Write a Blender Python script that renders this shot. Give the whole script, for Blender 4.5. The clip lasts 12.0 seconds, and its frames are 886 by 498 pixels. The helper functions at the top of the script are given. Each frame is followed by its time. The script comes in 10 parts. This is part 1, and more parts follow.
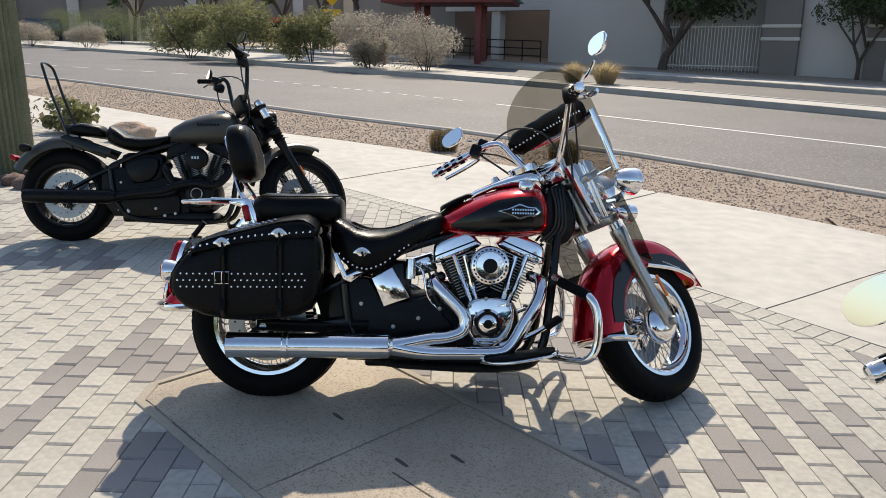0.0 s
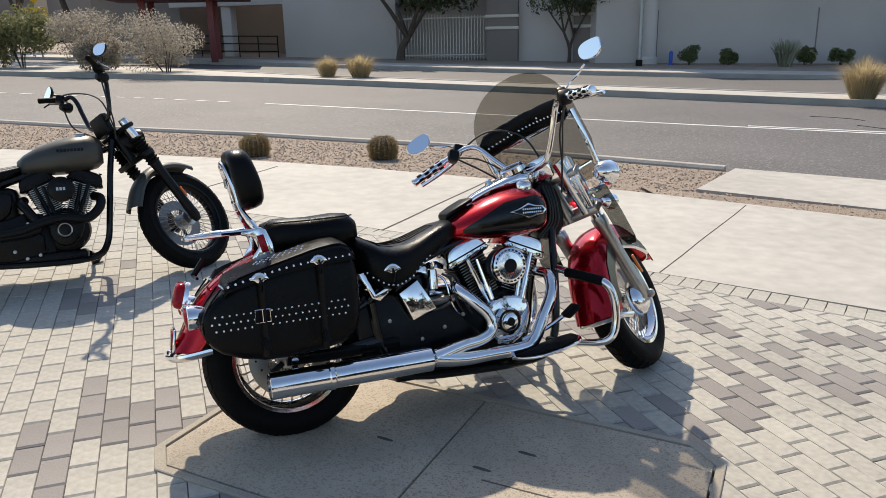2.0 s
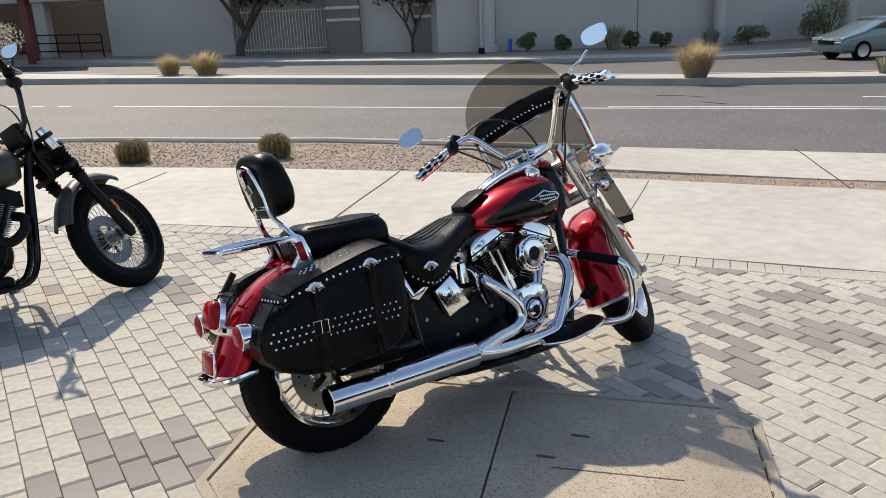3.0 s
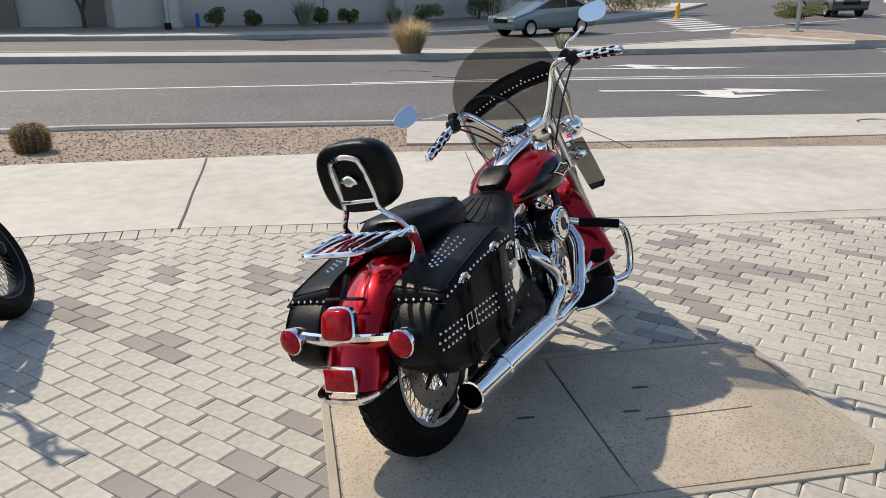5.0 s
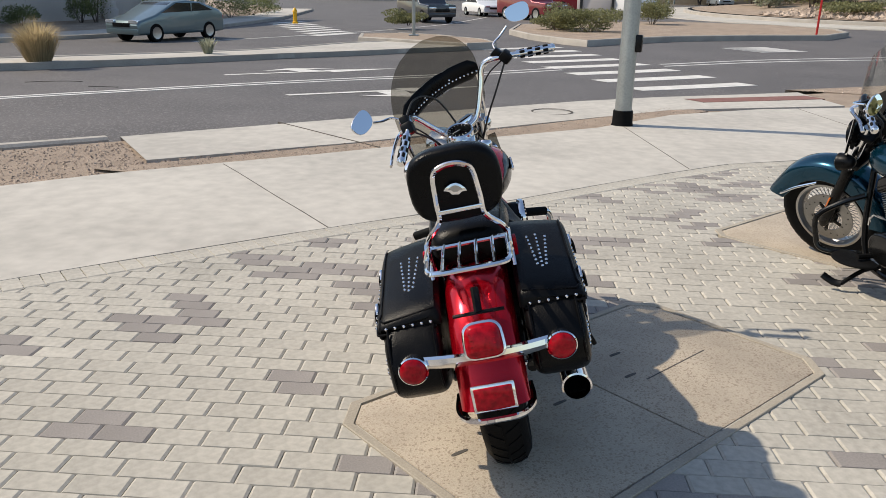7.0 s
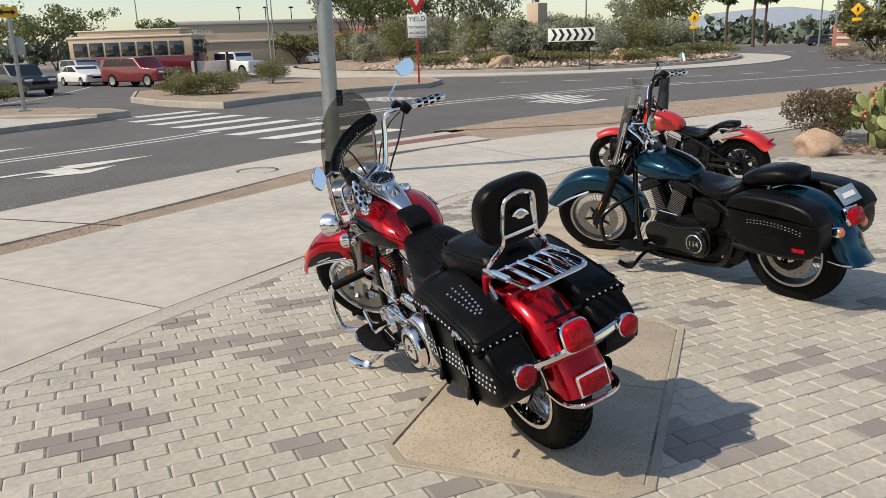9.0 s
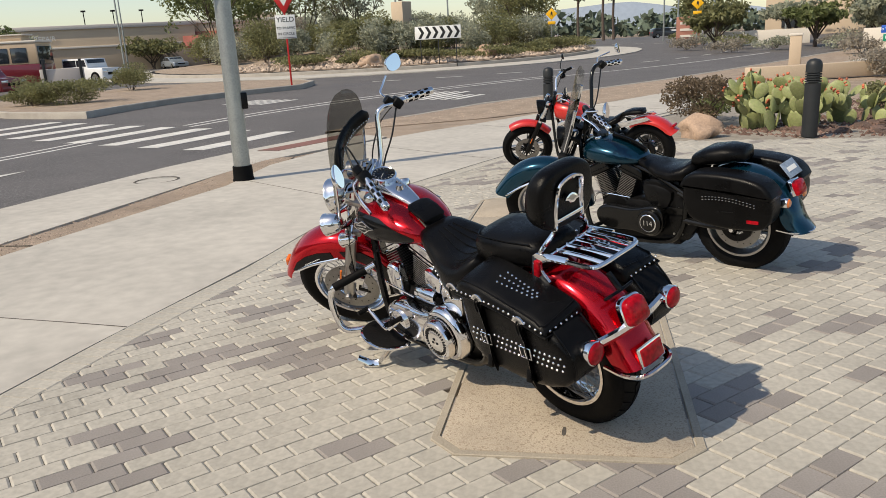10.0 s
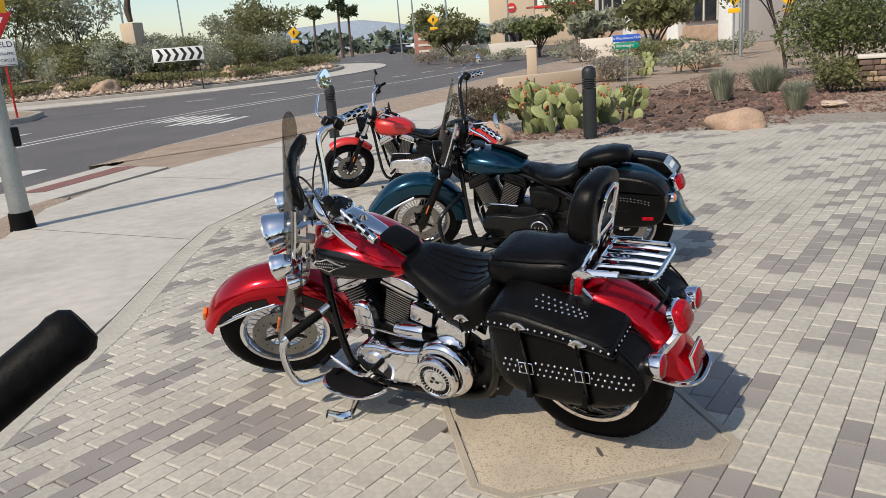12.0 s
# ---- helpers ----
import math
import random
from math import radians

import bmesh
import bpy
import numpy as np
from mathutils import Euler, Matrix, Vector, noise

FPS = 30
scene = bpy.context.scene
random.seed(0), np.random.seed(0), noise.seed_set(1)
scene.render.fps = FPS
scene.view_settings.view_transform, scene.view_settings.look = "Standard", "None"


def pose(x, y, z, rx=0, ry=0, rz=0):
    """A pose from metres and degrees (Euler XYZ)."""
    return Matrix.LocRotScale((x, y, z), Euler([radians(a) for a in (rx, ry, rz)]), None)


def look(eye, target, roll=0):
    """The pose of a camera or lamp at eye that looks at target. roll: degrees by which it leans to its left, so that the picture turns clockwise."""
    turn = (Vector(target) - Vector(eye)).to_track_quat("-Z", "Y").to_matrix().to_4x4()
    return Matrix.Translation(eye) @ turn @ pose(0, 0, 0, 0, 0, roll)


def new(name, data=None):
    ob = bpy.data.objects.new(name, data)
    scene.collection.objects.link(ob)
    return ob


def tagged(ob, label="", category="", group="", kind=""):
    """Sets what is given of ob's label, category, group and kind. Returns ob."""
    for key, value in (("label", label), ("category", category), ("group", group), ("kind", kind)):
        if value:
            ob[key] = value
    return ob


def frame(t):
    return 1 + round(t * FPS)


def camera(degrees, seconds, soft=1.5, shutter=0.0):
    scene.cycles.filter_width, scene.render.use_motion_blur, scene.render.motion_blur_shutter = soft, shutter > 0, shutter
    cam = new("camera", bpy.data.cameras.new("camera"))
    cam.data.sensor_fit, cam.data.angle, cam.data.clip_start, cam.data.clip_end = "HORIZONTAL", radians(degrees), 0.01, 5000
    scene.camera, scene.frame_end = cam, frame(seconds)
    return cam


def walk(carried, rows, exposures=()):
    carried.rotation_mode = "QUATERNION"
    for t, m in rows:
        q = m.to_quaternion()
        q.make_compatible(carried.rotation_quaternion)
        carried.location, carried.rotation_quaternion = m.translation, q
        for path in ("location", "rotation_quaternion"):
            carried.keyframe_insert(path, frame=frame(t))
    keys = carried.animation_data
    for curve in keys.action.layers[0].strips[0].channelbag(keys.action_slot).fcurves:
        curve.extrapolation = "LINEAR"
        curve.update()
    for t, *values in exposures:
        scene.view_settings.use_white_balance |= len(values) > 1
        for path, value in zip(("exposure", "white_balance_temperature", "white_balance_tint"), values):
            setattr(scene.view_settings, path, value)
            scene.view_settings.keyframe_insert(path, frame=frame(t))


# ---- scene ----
cam = camera(60.7, 12.0, 0.6)
EYE, TILT, LEAN, TURN = 1.5, 0.76, 1.33, 0.0
PATH = [
    (0, (0.049, -0.02, 1.482), (0.005, 1.908, 0.953), 0.5),
    (0.5, (-0.147, -0.027, 1.484), (-0.052, 1.902, 0.967), 0.4),
    (1, (-0.392, 0.061, 1.521), (-0.146, 1.977, 1.001), -0.9),
    (1.5, (-0.725, 0.069, 1.534), (-0.297, 1.948, 0.999), -1.3),
    (2, (-1.035, 0.133, 1.552), (-0.415, 1.953, 1.002), -1.2),
    (2.5, (-1.335, 0.341, 1.569), (-0.538, 2.086, 1.004), -2.0),
    (3, (-1.665, 0.49, 1.566), (-0.68, 2.13, 0.984), -2.5),
    (3.2, (-1.811, 0.55, 1.595), (-0.757, 2.144, 1.002), -2.4),
    (4.8, (-2.566, 1.419, 1.586), (-1.048, 2.547, 0.936), -1.0),
    (5, (-2.641, 1.531, 1.598), (-1.08, 2.592, 0.937), -0.9),
    (5.5, (-2.744, 1.877, 1.579), (-1.077, 2.761, 0.917), -0.1),
    (6, (-2.874, 2.201, 1.557), (-1.109, 2.866, 0.892), 0.2),
    (6.5, (-3.007, 2.551, 1.591), (-1.169, 2.953, 0.913), -0.4),
    (7, (-3.051, 2.92, 1.574), (-1.166, 3.078, 0.923), 0.7),
    (7.2, (-3.056, 3.068, 1.585), (-1.159, 3.121, 0.954), 1.0),
    (8.8, (-3.075, 4.16, 1.568), (-1.279, 3.459, 1.037), -1.6),
    (9, (-3.084, 4.313, 1.571), (-1.314, 3.537, 1.055), -1.7),
    (9.5, (-3.008, 4.627, 1.565), (-1.318, 3.687, 1.054), -1.9),
    (10, (-2.806, 4.883, 1.571), (-1.199, 3.817, 1.04), -3.1),
    (10.5, (-2.638, 5.121, 1.582), (-1.161, 3.879, 1.056), -4.0),
    (11, (-2.444, 5.285, 1.599), (-1.113, 3.894, 1.057), -4.5),
    (11.5, (-2.19, 5.333, 1.606), (-0.919, 3.887, 1.061), -5.3),
    (12, (-1.952, 5.375, 1.603), (-0.775, 3.846, 1.074), -4.7),
]
walk(cam, [(t, look(eye, target, roll)) for t, eye, target, roll in PATH],
     [(0.0, 0.31, 7100, 10), (3.0, 0.29, 7150, 10), (5.5, 0.22, 7050, 10), (7.2, 0.11, 7050, 10), (9.0, 0.02, 7350, 10), (9.8, 0.02, 7450, 10), (10.5, 0.01, 7200, 10), (12.0, -0.02, 7000, 10)])

# the paved plaza slopes a little towards the street corner: its own frame
G = pose(0, 0, EYE, TILT, LEAN, TURN) @ pose(0, 0, -EYE)

# ---- light ----
SUN = Vector((0.06, 1.0, 1.03)).normalized()
world = bpy.data.worlds.new("world")
scene.world = world
world.use_nodes = True
wn, wl = world.node_tree.nodes, world.node_tree.links
sky = wn.new("ShaderNodeTexSky")
sky.sky_type = "NISHITA"
sky.sun_disc = False
sky.sun_elevation = math.asin(SUN.z)
sky.sun_rotation = math.atan2(SUN.x, SUN.y)
sky.air_density, sky.dust_density, sky.ozone_density = 1.0, 0.8, 2.0
wl.new(sky.outputs[0], wn["Background"].inputs[0])
wn["Background"].inputs[1].default_value = 0.158
sun = new("sun", bpy.data.lights.new("sun", "SUN"))
sun.data.energy, sun.data.angle, sun.data.color = 4.0, radians(0.7), (1.0, 0.93, 0.82)
sun.matrix_basis = look(SUN * 50, (0, 0, 0))
scene.view_settings.exposure = 0.0

# ---- materials ----
def mat(name, color, rough=0.6, metal=0.0, var=0.12, scale=3.0, fine=60.0, bump=0.0, bscale=None, coat=0.0,
        rand=0.0, island=0.0, spots=None, spec=0.5, trans=0.0, rvar=0.0, dist=0.02, leaf=0.0):
    """A surface with broad stains, fine grain and relief."""
    m = bpy.data.materials.new(name)
    m.use_nodes = True
    n, l = m.node_tree.nodes, m.node_tree.links
    b = n["Principled BSDF"]
    b.inputs["Roughness"].default_value = rough
    b.inputs["Metallic"].default_value = metal
    b.inputs["Specular IOR Level"].default_value = spec
    b.inputs["Coat Weight"].default_value = coat
    b.inputs["Coat Roughness"].default_value = 0.04
    b.inputs["Transmission Weight"].default_value = trans
    tc = n.new("ShaderNodeTexCoord")
    big, small = n.new("ShaderNodeTexNoise"), n.new("ShaderNodeTexNoise")
    big.inputs["Scale"].default_value, small.inputs["Scale"].default_value = scale, fine
    big.inputs["Detail"].default_value, small.inputs["Detail"].default_value = 6, 4
    for t in (big, small):
        l.new(tc.outputs["Object"], t.inputs["Vector"])
    mix = n.new("ShaderNodeMix")
    mix.data_type = "RGBA"
    lo = [c * (1 - var) for c in color]
    hi = [min(1, c * (1 + var)) for c in color]
    mix.inputs[6].default_value, mix.inputs[7].default_value = (*lo, 1), (*hi, 1)
    add = n.new("ShaderNodeMath")
    add.operation = "ADD"
    l.new(big.outputs["Fac"], add.inputs[0])
    l.new(small.outputs["Fac"], add.inputs[1])
    rng = n.new("ShaderNodeMapRange")
    rng.inputs[1].default_value, rng.inputs[2].default_value = 0.7, 1.3
    l.new(add.outputs[0], rng.inputs[0])
    l.new(rng.outputs[0], mix.inputs[0])
    out = mix.outputs[2]
    if spots:
        (sc, col, lim, wid) = spots
        vo = n.new("ShaderNodeTexVoronoi")
        vo.inputs["Scale"].default_value = sc
        l.new(tc.outputs["Object"], vo.inputs["Vector"])
        ramp = n.new("ShaderNodeMapRange")
        ramp.inputs[1].default_value, ramp.inputs[2].default_value = lim, lim + wid
        sep = n.new("ShaderNodeSeparateColor")
        l.new(vo.outputs["Color"], sep.inputs[0])
        l.new(sep.outputs[0], ramp.inputs[0])
        m2 = n.new("ShaderNodeMix")
        m2.data_type = "RGBA"
        m2.inputs[7].default_value = (*col, 1)
        l.new(ramp.outputs[0], m2.inputs[0])
        l.new(out, m2.inputs[6])
        out = m2.outputs[2]
    if rand or island:
        hsv = n.new("ShaderNodeHueSaturation")
        src = n.new("ShaderNodeObjectInfo").outputs["Random"] if rand else n.new("ShaderNodeNewGeometry").outputs["Random Per Island"]
        r2 = n.new("ShaderNodeMapRange")
        k = rand or island
        r2.inputs[3].default_value, r2.inputs[4].default_value = 1 - k, 1 + k
        l.new(src, r2.inputs[0])
        l.new(r2.outputs[0], hsv.inputs["Value"])
        l.new(out, hsv.inputs["Color"])
        out = hsv.outputs[0]
    l.new(out, b.inputs["Base Color"])
    if leaf:
        tl, mxs = n.new("ShaderNodeBsdfTranslucent"), n.new("ShaderNodeMixShader")
        mxs.inputs[0].default_value = leaf
        l.new(out, tl.inputs[0])
        l.new(b.outputs[0], mxs.inputs[1])
        l.new(tl.outputs[0], mxs.inputs[2])
        l.new(mxs.outputs[0], n["Material Output"].inputs[0])
    if rvar:
        rr = n.new("ShaderNodeMapRange")
        rr.inputs[3].default_value, rr.inputs[4].default_value = max(0, rough - rvar), rough + rvar
        rr.inputs[1].default_value, rr.inputs[2].default_value = 0.35, 0.65
        l.new(big.outputs["Fac"], rr.inputs[0])
        l.new(rr.outputs[0], b.inputs["Roughness"])
    if bump:
        bp = n.new("ShaderNodeBump")
        bp.inputs["Strength"].default_value = bump
        bp.inputs["Distance"].default_value = dist
        src = small
        if bscale:
            src = n.new("ShaderNodeTexNoise")
            src.inputs["Scale"].default_value, src.inputs["Detail"].default_value = bscale, 5
            l.new(tc.outputs["Object"], src.inputs["Vector"])
        l.new(src.outputs["Fac"], bp.inputs["Height"])
        l.new(bp.outputs[0], b.inputs["Normal"])
    return m


def film_glass(name, tint, gloss=1.0):
    """A thin tinted sheet: it lets light through and mirrors at a slant."""
    m = bpy.data.materials.new(name)
    m.use_nodes = True
    n, l = m.node_tree.nodes, m.node_tree.links
    n.remove(n["Principled BSDF"])
    tr, gl, fr, mx = (n.new("ShaderNodeBsdfTransparent"), n.new("ShaderNodeBsdfGlossy"), n.new("ShaderNodeLayerWeight"),
                      n.new("ShaderNodeMixShader"))
    tr.inputs[0].default_value = (*tint, 1)
    gl.inputs["Roughness"].default_value = 0.03
    pw, ma = n.new("ShaderNodeMath"), n.new("ShaderNodeMath")
    pw.operation, ma.operation = "POWER", "MULTIPLY_ADD"
    pw.inputs[1].default_value = 4.0
    ma.inputs[1].default_value, ma.inputs[2].default_value = 0.55 * gloss, 0.04 * gloss
    l.new(fr.outputs["Facing"], pw.inputs[0])
    l.new(pw.outputs[0], ma.inputs[0])
    l.new(ma.outputs[0], mx.inputs[0])
    l.new(tr.outputs[0], mx.inputs[1])
    l.new(gl.outputs[0], mx.inputs[2])
    l.new(mx.outputs[0], n["Material Output"].inputs[0])
    return m


CHROME = mat("chrome", (0.82, 0.82, 0.83), 0.07, 1.0, var=0.04, scale=8, rvar=0.04)
STEEL = mat("brushed_steel", (0.42, 0.41, 0.40), 0.32, 1.0, var=0.12, scale=20, fine=200)
SPOKE = mat("dull_spoke_steel", (0.36, 0.35, 0.34), 0.38, 1.0, var=0.15, scale=20, fine=200)
DISC = mat("worn_disc_steel", (0.27, 0.265, 0.26), 0.3, 1.0, var=0.15, scale=20, fine=200)
MIRROR = mat("mirror_glass", (0.9, 0.92, 0.93), 0.01, 1.0, var=0.0)
RED = mat("candy_red_paint", (0.52, 0.003, 0.013), 0.17, 0.75, var=0.10, scale=5, fine=900, coat=0.35)
GLOSSBLACK = mat("gloss_black_paint", (0.004, 0.004, 0.004), 0.2, 0.0, var=0.2, coat=0.12, spec=0.3)
SATIN = mat("satin_black_metal", (0.0045, 0.0045, 0.0048), 0.34, 0.05, spec=0.2, var=0.3, scale=12, rvar=0.1)
FINS = mat("black_engine_casting", (0.006, 0.006, 0.0063), 0.4, 0.1, spec=0.2, var=0.3, scale=30)
RUBBER = mat("tyre_rubber", (0.005, 0.005, 0.0052), 0.6, spec=0.08, var=0.35, scale=8, fine=120, bump=0.25, rvar=0.1, dist=0.004)
LEATHER = mat("black_leather", (0.0035, 0.0034, 0.0036), 0.34, spec=0.13, var=0.35, scale=9, fine=260, bump=0.35, bscale=210, rvar=0.12, dist=0.003)
REDLENS = mat("red_lens", (0.33, 0.003, 0.010), 0.14, 0.0, var=0.3, scale=60, coat=0.05, spec=0.2)
AMBER = mat("amber_lens", (0.75, 0.16, 0.01), 0.15, var=0.1, scale=30, coat=1.0)
LAMPGLASS = mat("lamp_glass", (0.75, 0.78, 0.8), 0.08, 0.7, var=0.2, scale=60)
SMOKE = film_glass("smoked_windshield", (0.64, 0.63, 0.60), 0.4)
DEFLECT = film_glass("smoked_deflector", (0.40, 0.40, 0.385), 0.6)
CLEARSHIELD = film_glass("clear_windshield", (0.88, 0.89, 0.88))
WHITE = mat("white_paint", (0.78, 0.77, 0.74), 0.5, var=0.08, scale=6)
CABLE = mat("black_cable", (0.014, 0.014, 0.014), 0.5, var=0.2)
DENIM = mat("matt_olive_grey_paint", (0.055, 0.053, 0.045), 0.42, 0.35, var=0.1, scale=6, fine=800)
TEAL = mat("teal_blue_paint", (0.002, 0.042, 0.075), 0.2, 0.7, var=0.15, scale=5, fine=900, coat=0.4)
BRIGHTRED = mat("bright_red_paint", (0.55, 0.018, 0.012), 0.35, 0.1, var=0.08, scale=5, coat=0.9)

PAVER = mat("light_concrete_paver", (0.415, 0.387, 0.333), 0.85, var=0.2, scale=1.4, fine=34, bump=0.35, island=0.05, dist=0.003)
PAVERO = mat("light_concrete_paver_single", (0.415, 0.387, 0.333), 0.85, var=0.2, scale=1.4, fine=34, bump=0.35, rand=0.05, dist=0.003)
PAVERD = mat("grey_concrete_paver", (0.26, 0.235, 0.215), 0.85, var=0.16, scale=2.2, fine=140, bump=0.35, island=0.08, dist=0.003)
PAVERDO = mat("grey_concrete_paver_single", (0.26, 0.235, 0.215), 0.85, var=0.16, scale=2.2, fine=140, bump=0.35, rand=0.08, dist=0.003)
JOINT = mat("joint_sand", (0.27, 0.24, 0.20), 0.95, var=0.3, scale=6, fine=200, bump=0.5, dist=0.004)
AGGREGATE = mat("exposed_aggregate_concrete", (0.42, 0.355, 0.275), 0.85, var=0.22, scale=3.0, fine=170, bump=0.5, dist=0.004, spots=(150, (0.30, 0.24, 0.18), 0.75, 0.15))
BAND = mat("tan_concrete_band", (0.36, 0.315, 0.25), 0.85, var=0.2, scale=4, fine=120, bump=0.3, dist=0.003)
WALK = mat("light_concrete_walk", (0.46, 0.43, 0.38), 0.8, var=0.16, scale=0.55, fine=7, bump=0.25, dist=0.003)
CURB = mat("kerb_concrete", (0.37, 0.34, 0.30), 0.85, var=0.2, scale=1.5, fine=60, bump=0.3, dist=0.005)
ASPHALT = mat("asphalt", (0.10, 0.091, 0.087), 0.74, var=0.28, scale=0.5, fine=110, bump=0.5, dist=0.006, spots=(48, (0.19, 0.178, 0.168), 0.78, 0.12))
GRAVELBED = mat("desert_gravel_bed", (0.34, 0.265, 0.20), 0.95, var=0.3, scale=2.0, fine=120, bump=0.9, dist=0.012, spots=(130, (0.27, 0.205, 0.16), 0.6, 0.3))
SAND = mat("desert_ground", (0.26, 0.205, 0.155), 0.95, var=0.25, scale=0.15, fine=6, bump=0.5, dist=0.05)
ROADPAINT = mat("worn_road_paint", (0.62, 0.60, 0.56), 0.7, var=0.22, scale=3, fine=40)

STUCCO = mat("grey_stucco", (0.52, 0.48, 0.45), 0.9, var=0.08, scale=0.4, fine=30, bump=0.2, dist=0.01)
STUCCOD = mat("brown_stucco", (0.22, 0.19, 0.17), 0.9, var=0.1, scale=0.4, fine=30, bump=0.2, dist=0.01)
TANSTUCCO = mat("tan_stucco", (0.52, 0.41, 0.30), 0.9, var=0.08, scale=0.3, fine=20, bump=0.2, dist=0.01)
CREAM = mat("cream_stucco", (0.62, 0.57, 0.50), 0.85, var=0.06, scale=0.4, fine=20)
REDROOF = mat("red_roof_tile", (0.32, 0.10, 0.075), 0.8, var=0.2, scale=1.0, fine=12, bump=0.5, dist=0.05)
DARKGLASS = mat("dark_window_glass", (0.02, 0.025, 0.03), 0.08, var=0.3, scale=0.5, spec=0.8)
GALV = mat("galvanised_steel", (0.36, 0.38, 0.37), 0.45, 0.75, var=0.15, scale=5, fine=50)
DARKRED = mat("dark_red_steel", (0.16, 0.03, 0.03), 0.55, var=0.15, scale=4)
ROOFMETAL = mat("pale_green_roof_metal", (0.42, 0.46, 0.42), 0.45, 0.3, var=0.1, scale=3)
SIGNYEL = mat("yellow_sign_sheet", (0.80, 0.42, 0.01), 0.4, var=0.06, scale=4)
SIGNRED = mat("red_sign_sheet", (0.55, 0.02, 0.02), 0.4, var=0.06, scale=4)
SIGNBLUE = mat("blue_sign_sheet", (0.01, 0.09, 0.45), 0.4, var=0.06, scale=4)
SIGNGREEN = mat("green_sign_sheet", (0.0, 0.22, 0.13), 0.4, var=0.06, scale=4)
SIGNWHITE = mat("white_sign_sheet", (0.78, 0.78, 0.76), 0.4, var=0.05, scale=4)
BLACKP = mat("black_sign_paint", (0.012, 0.012, 0.012), 0.5, var=0.1)
BOLL = mat("charcoal_bollard_paint", (0.018, 0.020, 0.022), 0.5, var=0.2, scale=6, fine=80, spec=0.4)
LEAFG = mat("green_shrub_leaf", (0.15, 0.175, 0.065), 0.6, var=0.3, scale=2, island=0.35, leaf=0.4)
LEAFD = mat("dark_tree_leaf", (0.08, 0.105, 0.045), 0.6, var=0.3, scale=1, island=0.35, leaf=0.55)
LEAFO = mat("olive_shrub_leaf", (0.21, 0.21, 0.095), 0.65, var=0.3, scale=2, island=0.3, leaf=0.45)
SAGE = mat("grey_sage_leaf", (0.36, 0.32, 0.26), 0.8, var=0.25, scale=2, island=0.3, leaf=0.55)
GREYGREEN = mat("grey_green_leaf", (0.34, 0.35, 0.255), 0.7, var=0.25, scale=2, island=0.3, leaf=0.4)
DRYBROWN = mat("dry_brown_twig", (0.20, 0.15, 0.10), 0.85, var=0.35, scale=3, island=0.35, leaf=0.55)
STRAW = mat("straw_grass", (0.47, 0.375, 0.22), 0.8, var=0.25, scale=3, island=0.25, leaf=0.55)
BARK = mat("brown_bark", (0.085, 0.062, 0.048), 0.9, var=0.3, scale=6, fine=60, bump=0.8, dist=0.02)
PEARO = mat("prickly_pear_pad_single", (0.24, 0.27, 0.11), 0.6, var=0.25, scale=8, fine=60, rand=0.3, spots=(28, (0.30, 0.28, 0.16), 0.86, 0.06))
FRUIT = mat("orange_cactus_fruit", (0.50, 0.14, 0.07), 0.6, var=0.3, scale=20, rand=0.25)
SAGUARO = mat("saguaro_skin", (0.175, 0.175, 0.10), 0.7, var=0.22, scale=4, fine=50, bump=0.3)
BARREL = mat("barrel_cactus_skin", (0.085, 0.062, 0.03), 0.75, var=0.25, scale=6, fine=60)
SPINES = mat("yellow_cactus_spine", (0.34, 0.22, 0.08), 0.8, var=0.3, scale=10, island=0.3)
LAVA = mat("red_brown_lava_rock", (0.13, 0.085, 0.068), 0.9, var=0.3, scale=5, fine=40, bump=0.6, rand=0.45, dist=0.02)
LAVAJ = mat("red_brown_lava_rock_small", (0.15, 0.09, 0.07), 0.9, var=0.3, scale=5, fine=40, bump=0.6, island=0.45, dist=0.02)
SANDSTONE = mat("tan_sandstone", (0.38, 0.265, 0.19), 0.85, var=0.22, scale=3, fine=30, bump=0.6, dist=0.02, rand=0.12)
PALEROCK = mat("pale_pink_gravel_rock", (0.42, 0.33, 0.26), 0.9, var=0.2, scale=3, fine=30, island=0.3)
PEBBLE = mat("mixed_pebbles", (0.34, 0.26, 0.20), 0.9, var=0.2, scale=8, fine=60, island=0.5)
REDTRUCK = mat("maroon_car_paint", (0.18, 0.012, 0.02), 0.3, 0.3, var=0.05, coat=0.8)
WHITECAR = mat("white_car_paint", (0.72, 0.72, 0.72), 0.35, var=0.03, coat=0.6)
BLUECAR = mat("teal_grey_car_paint", (0.13, 0.19, 0.21), 0.32, 0.5, var=0.05, coat=0.8)
DARKCAR = mat("dark_grey_car_paint", (0.03, 0.035, 0.045), 0.3, 0.3, var=0.05, coat=0.8)
SILVERCAR = mat("silver_car_paint", (0.35, 0.40, 0.45), 0.3, 0.5, var=0.05, coat=0.8)
# pale blue base colour stands in for the air's haze over the mountains
MOUNTAIN = mat("haze_tinted_mountain", (0.26, 0.31, 0.38), 1.0, var=0.08, scale=0.01, fine=0.08)
# leaf green greyed in the colour itself for haze
HAZEWOOD = mat("haze_tinted_foliage", (0.10, 0.13, 0.095), 0.9, var=0.35, scale=0.08, fine=0.6, island=0.3)
BRICKRED = mat("reddish_sign_panel", (0.34, 0.15, 0.11), 0.8, var=0.15, scale=1)

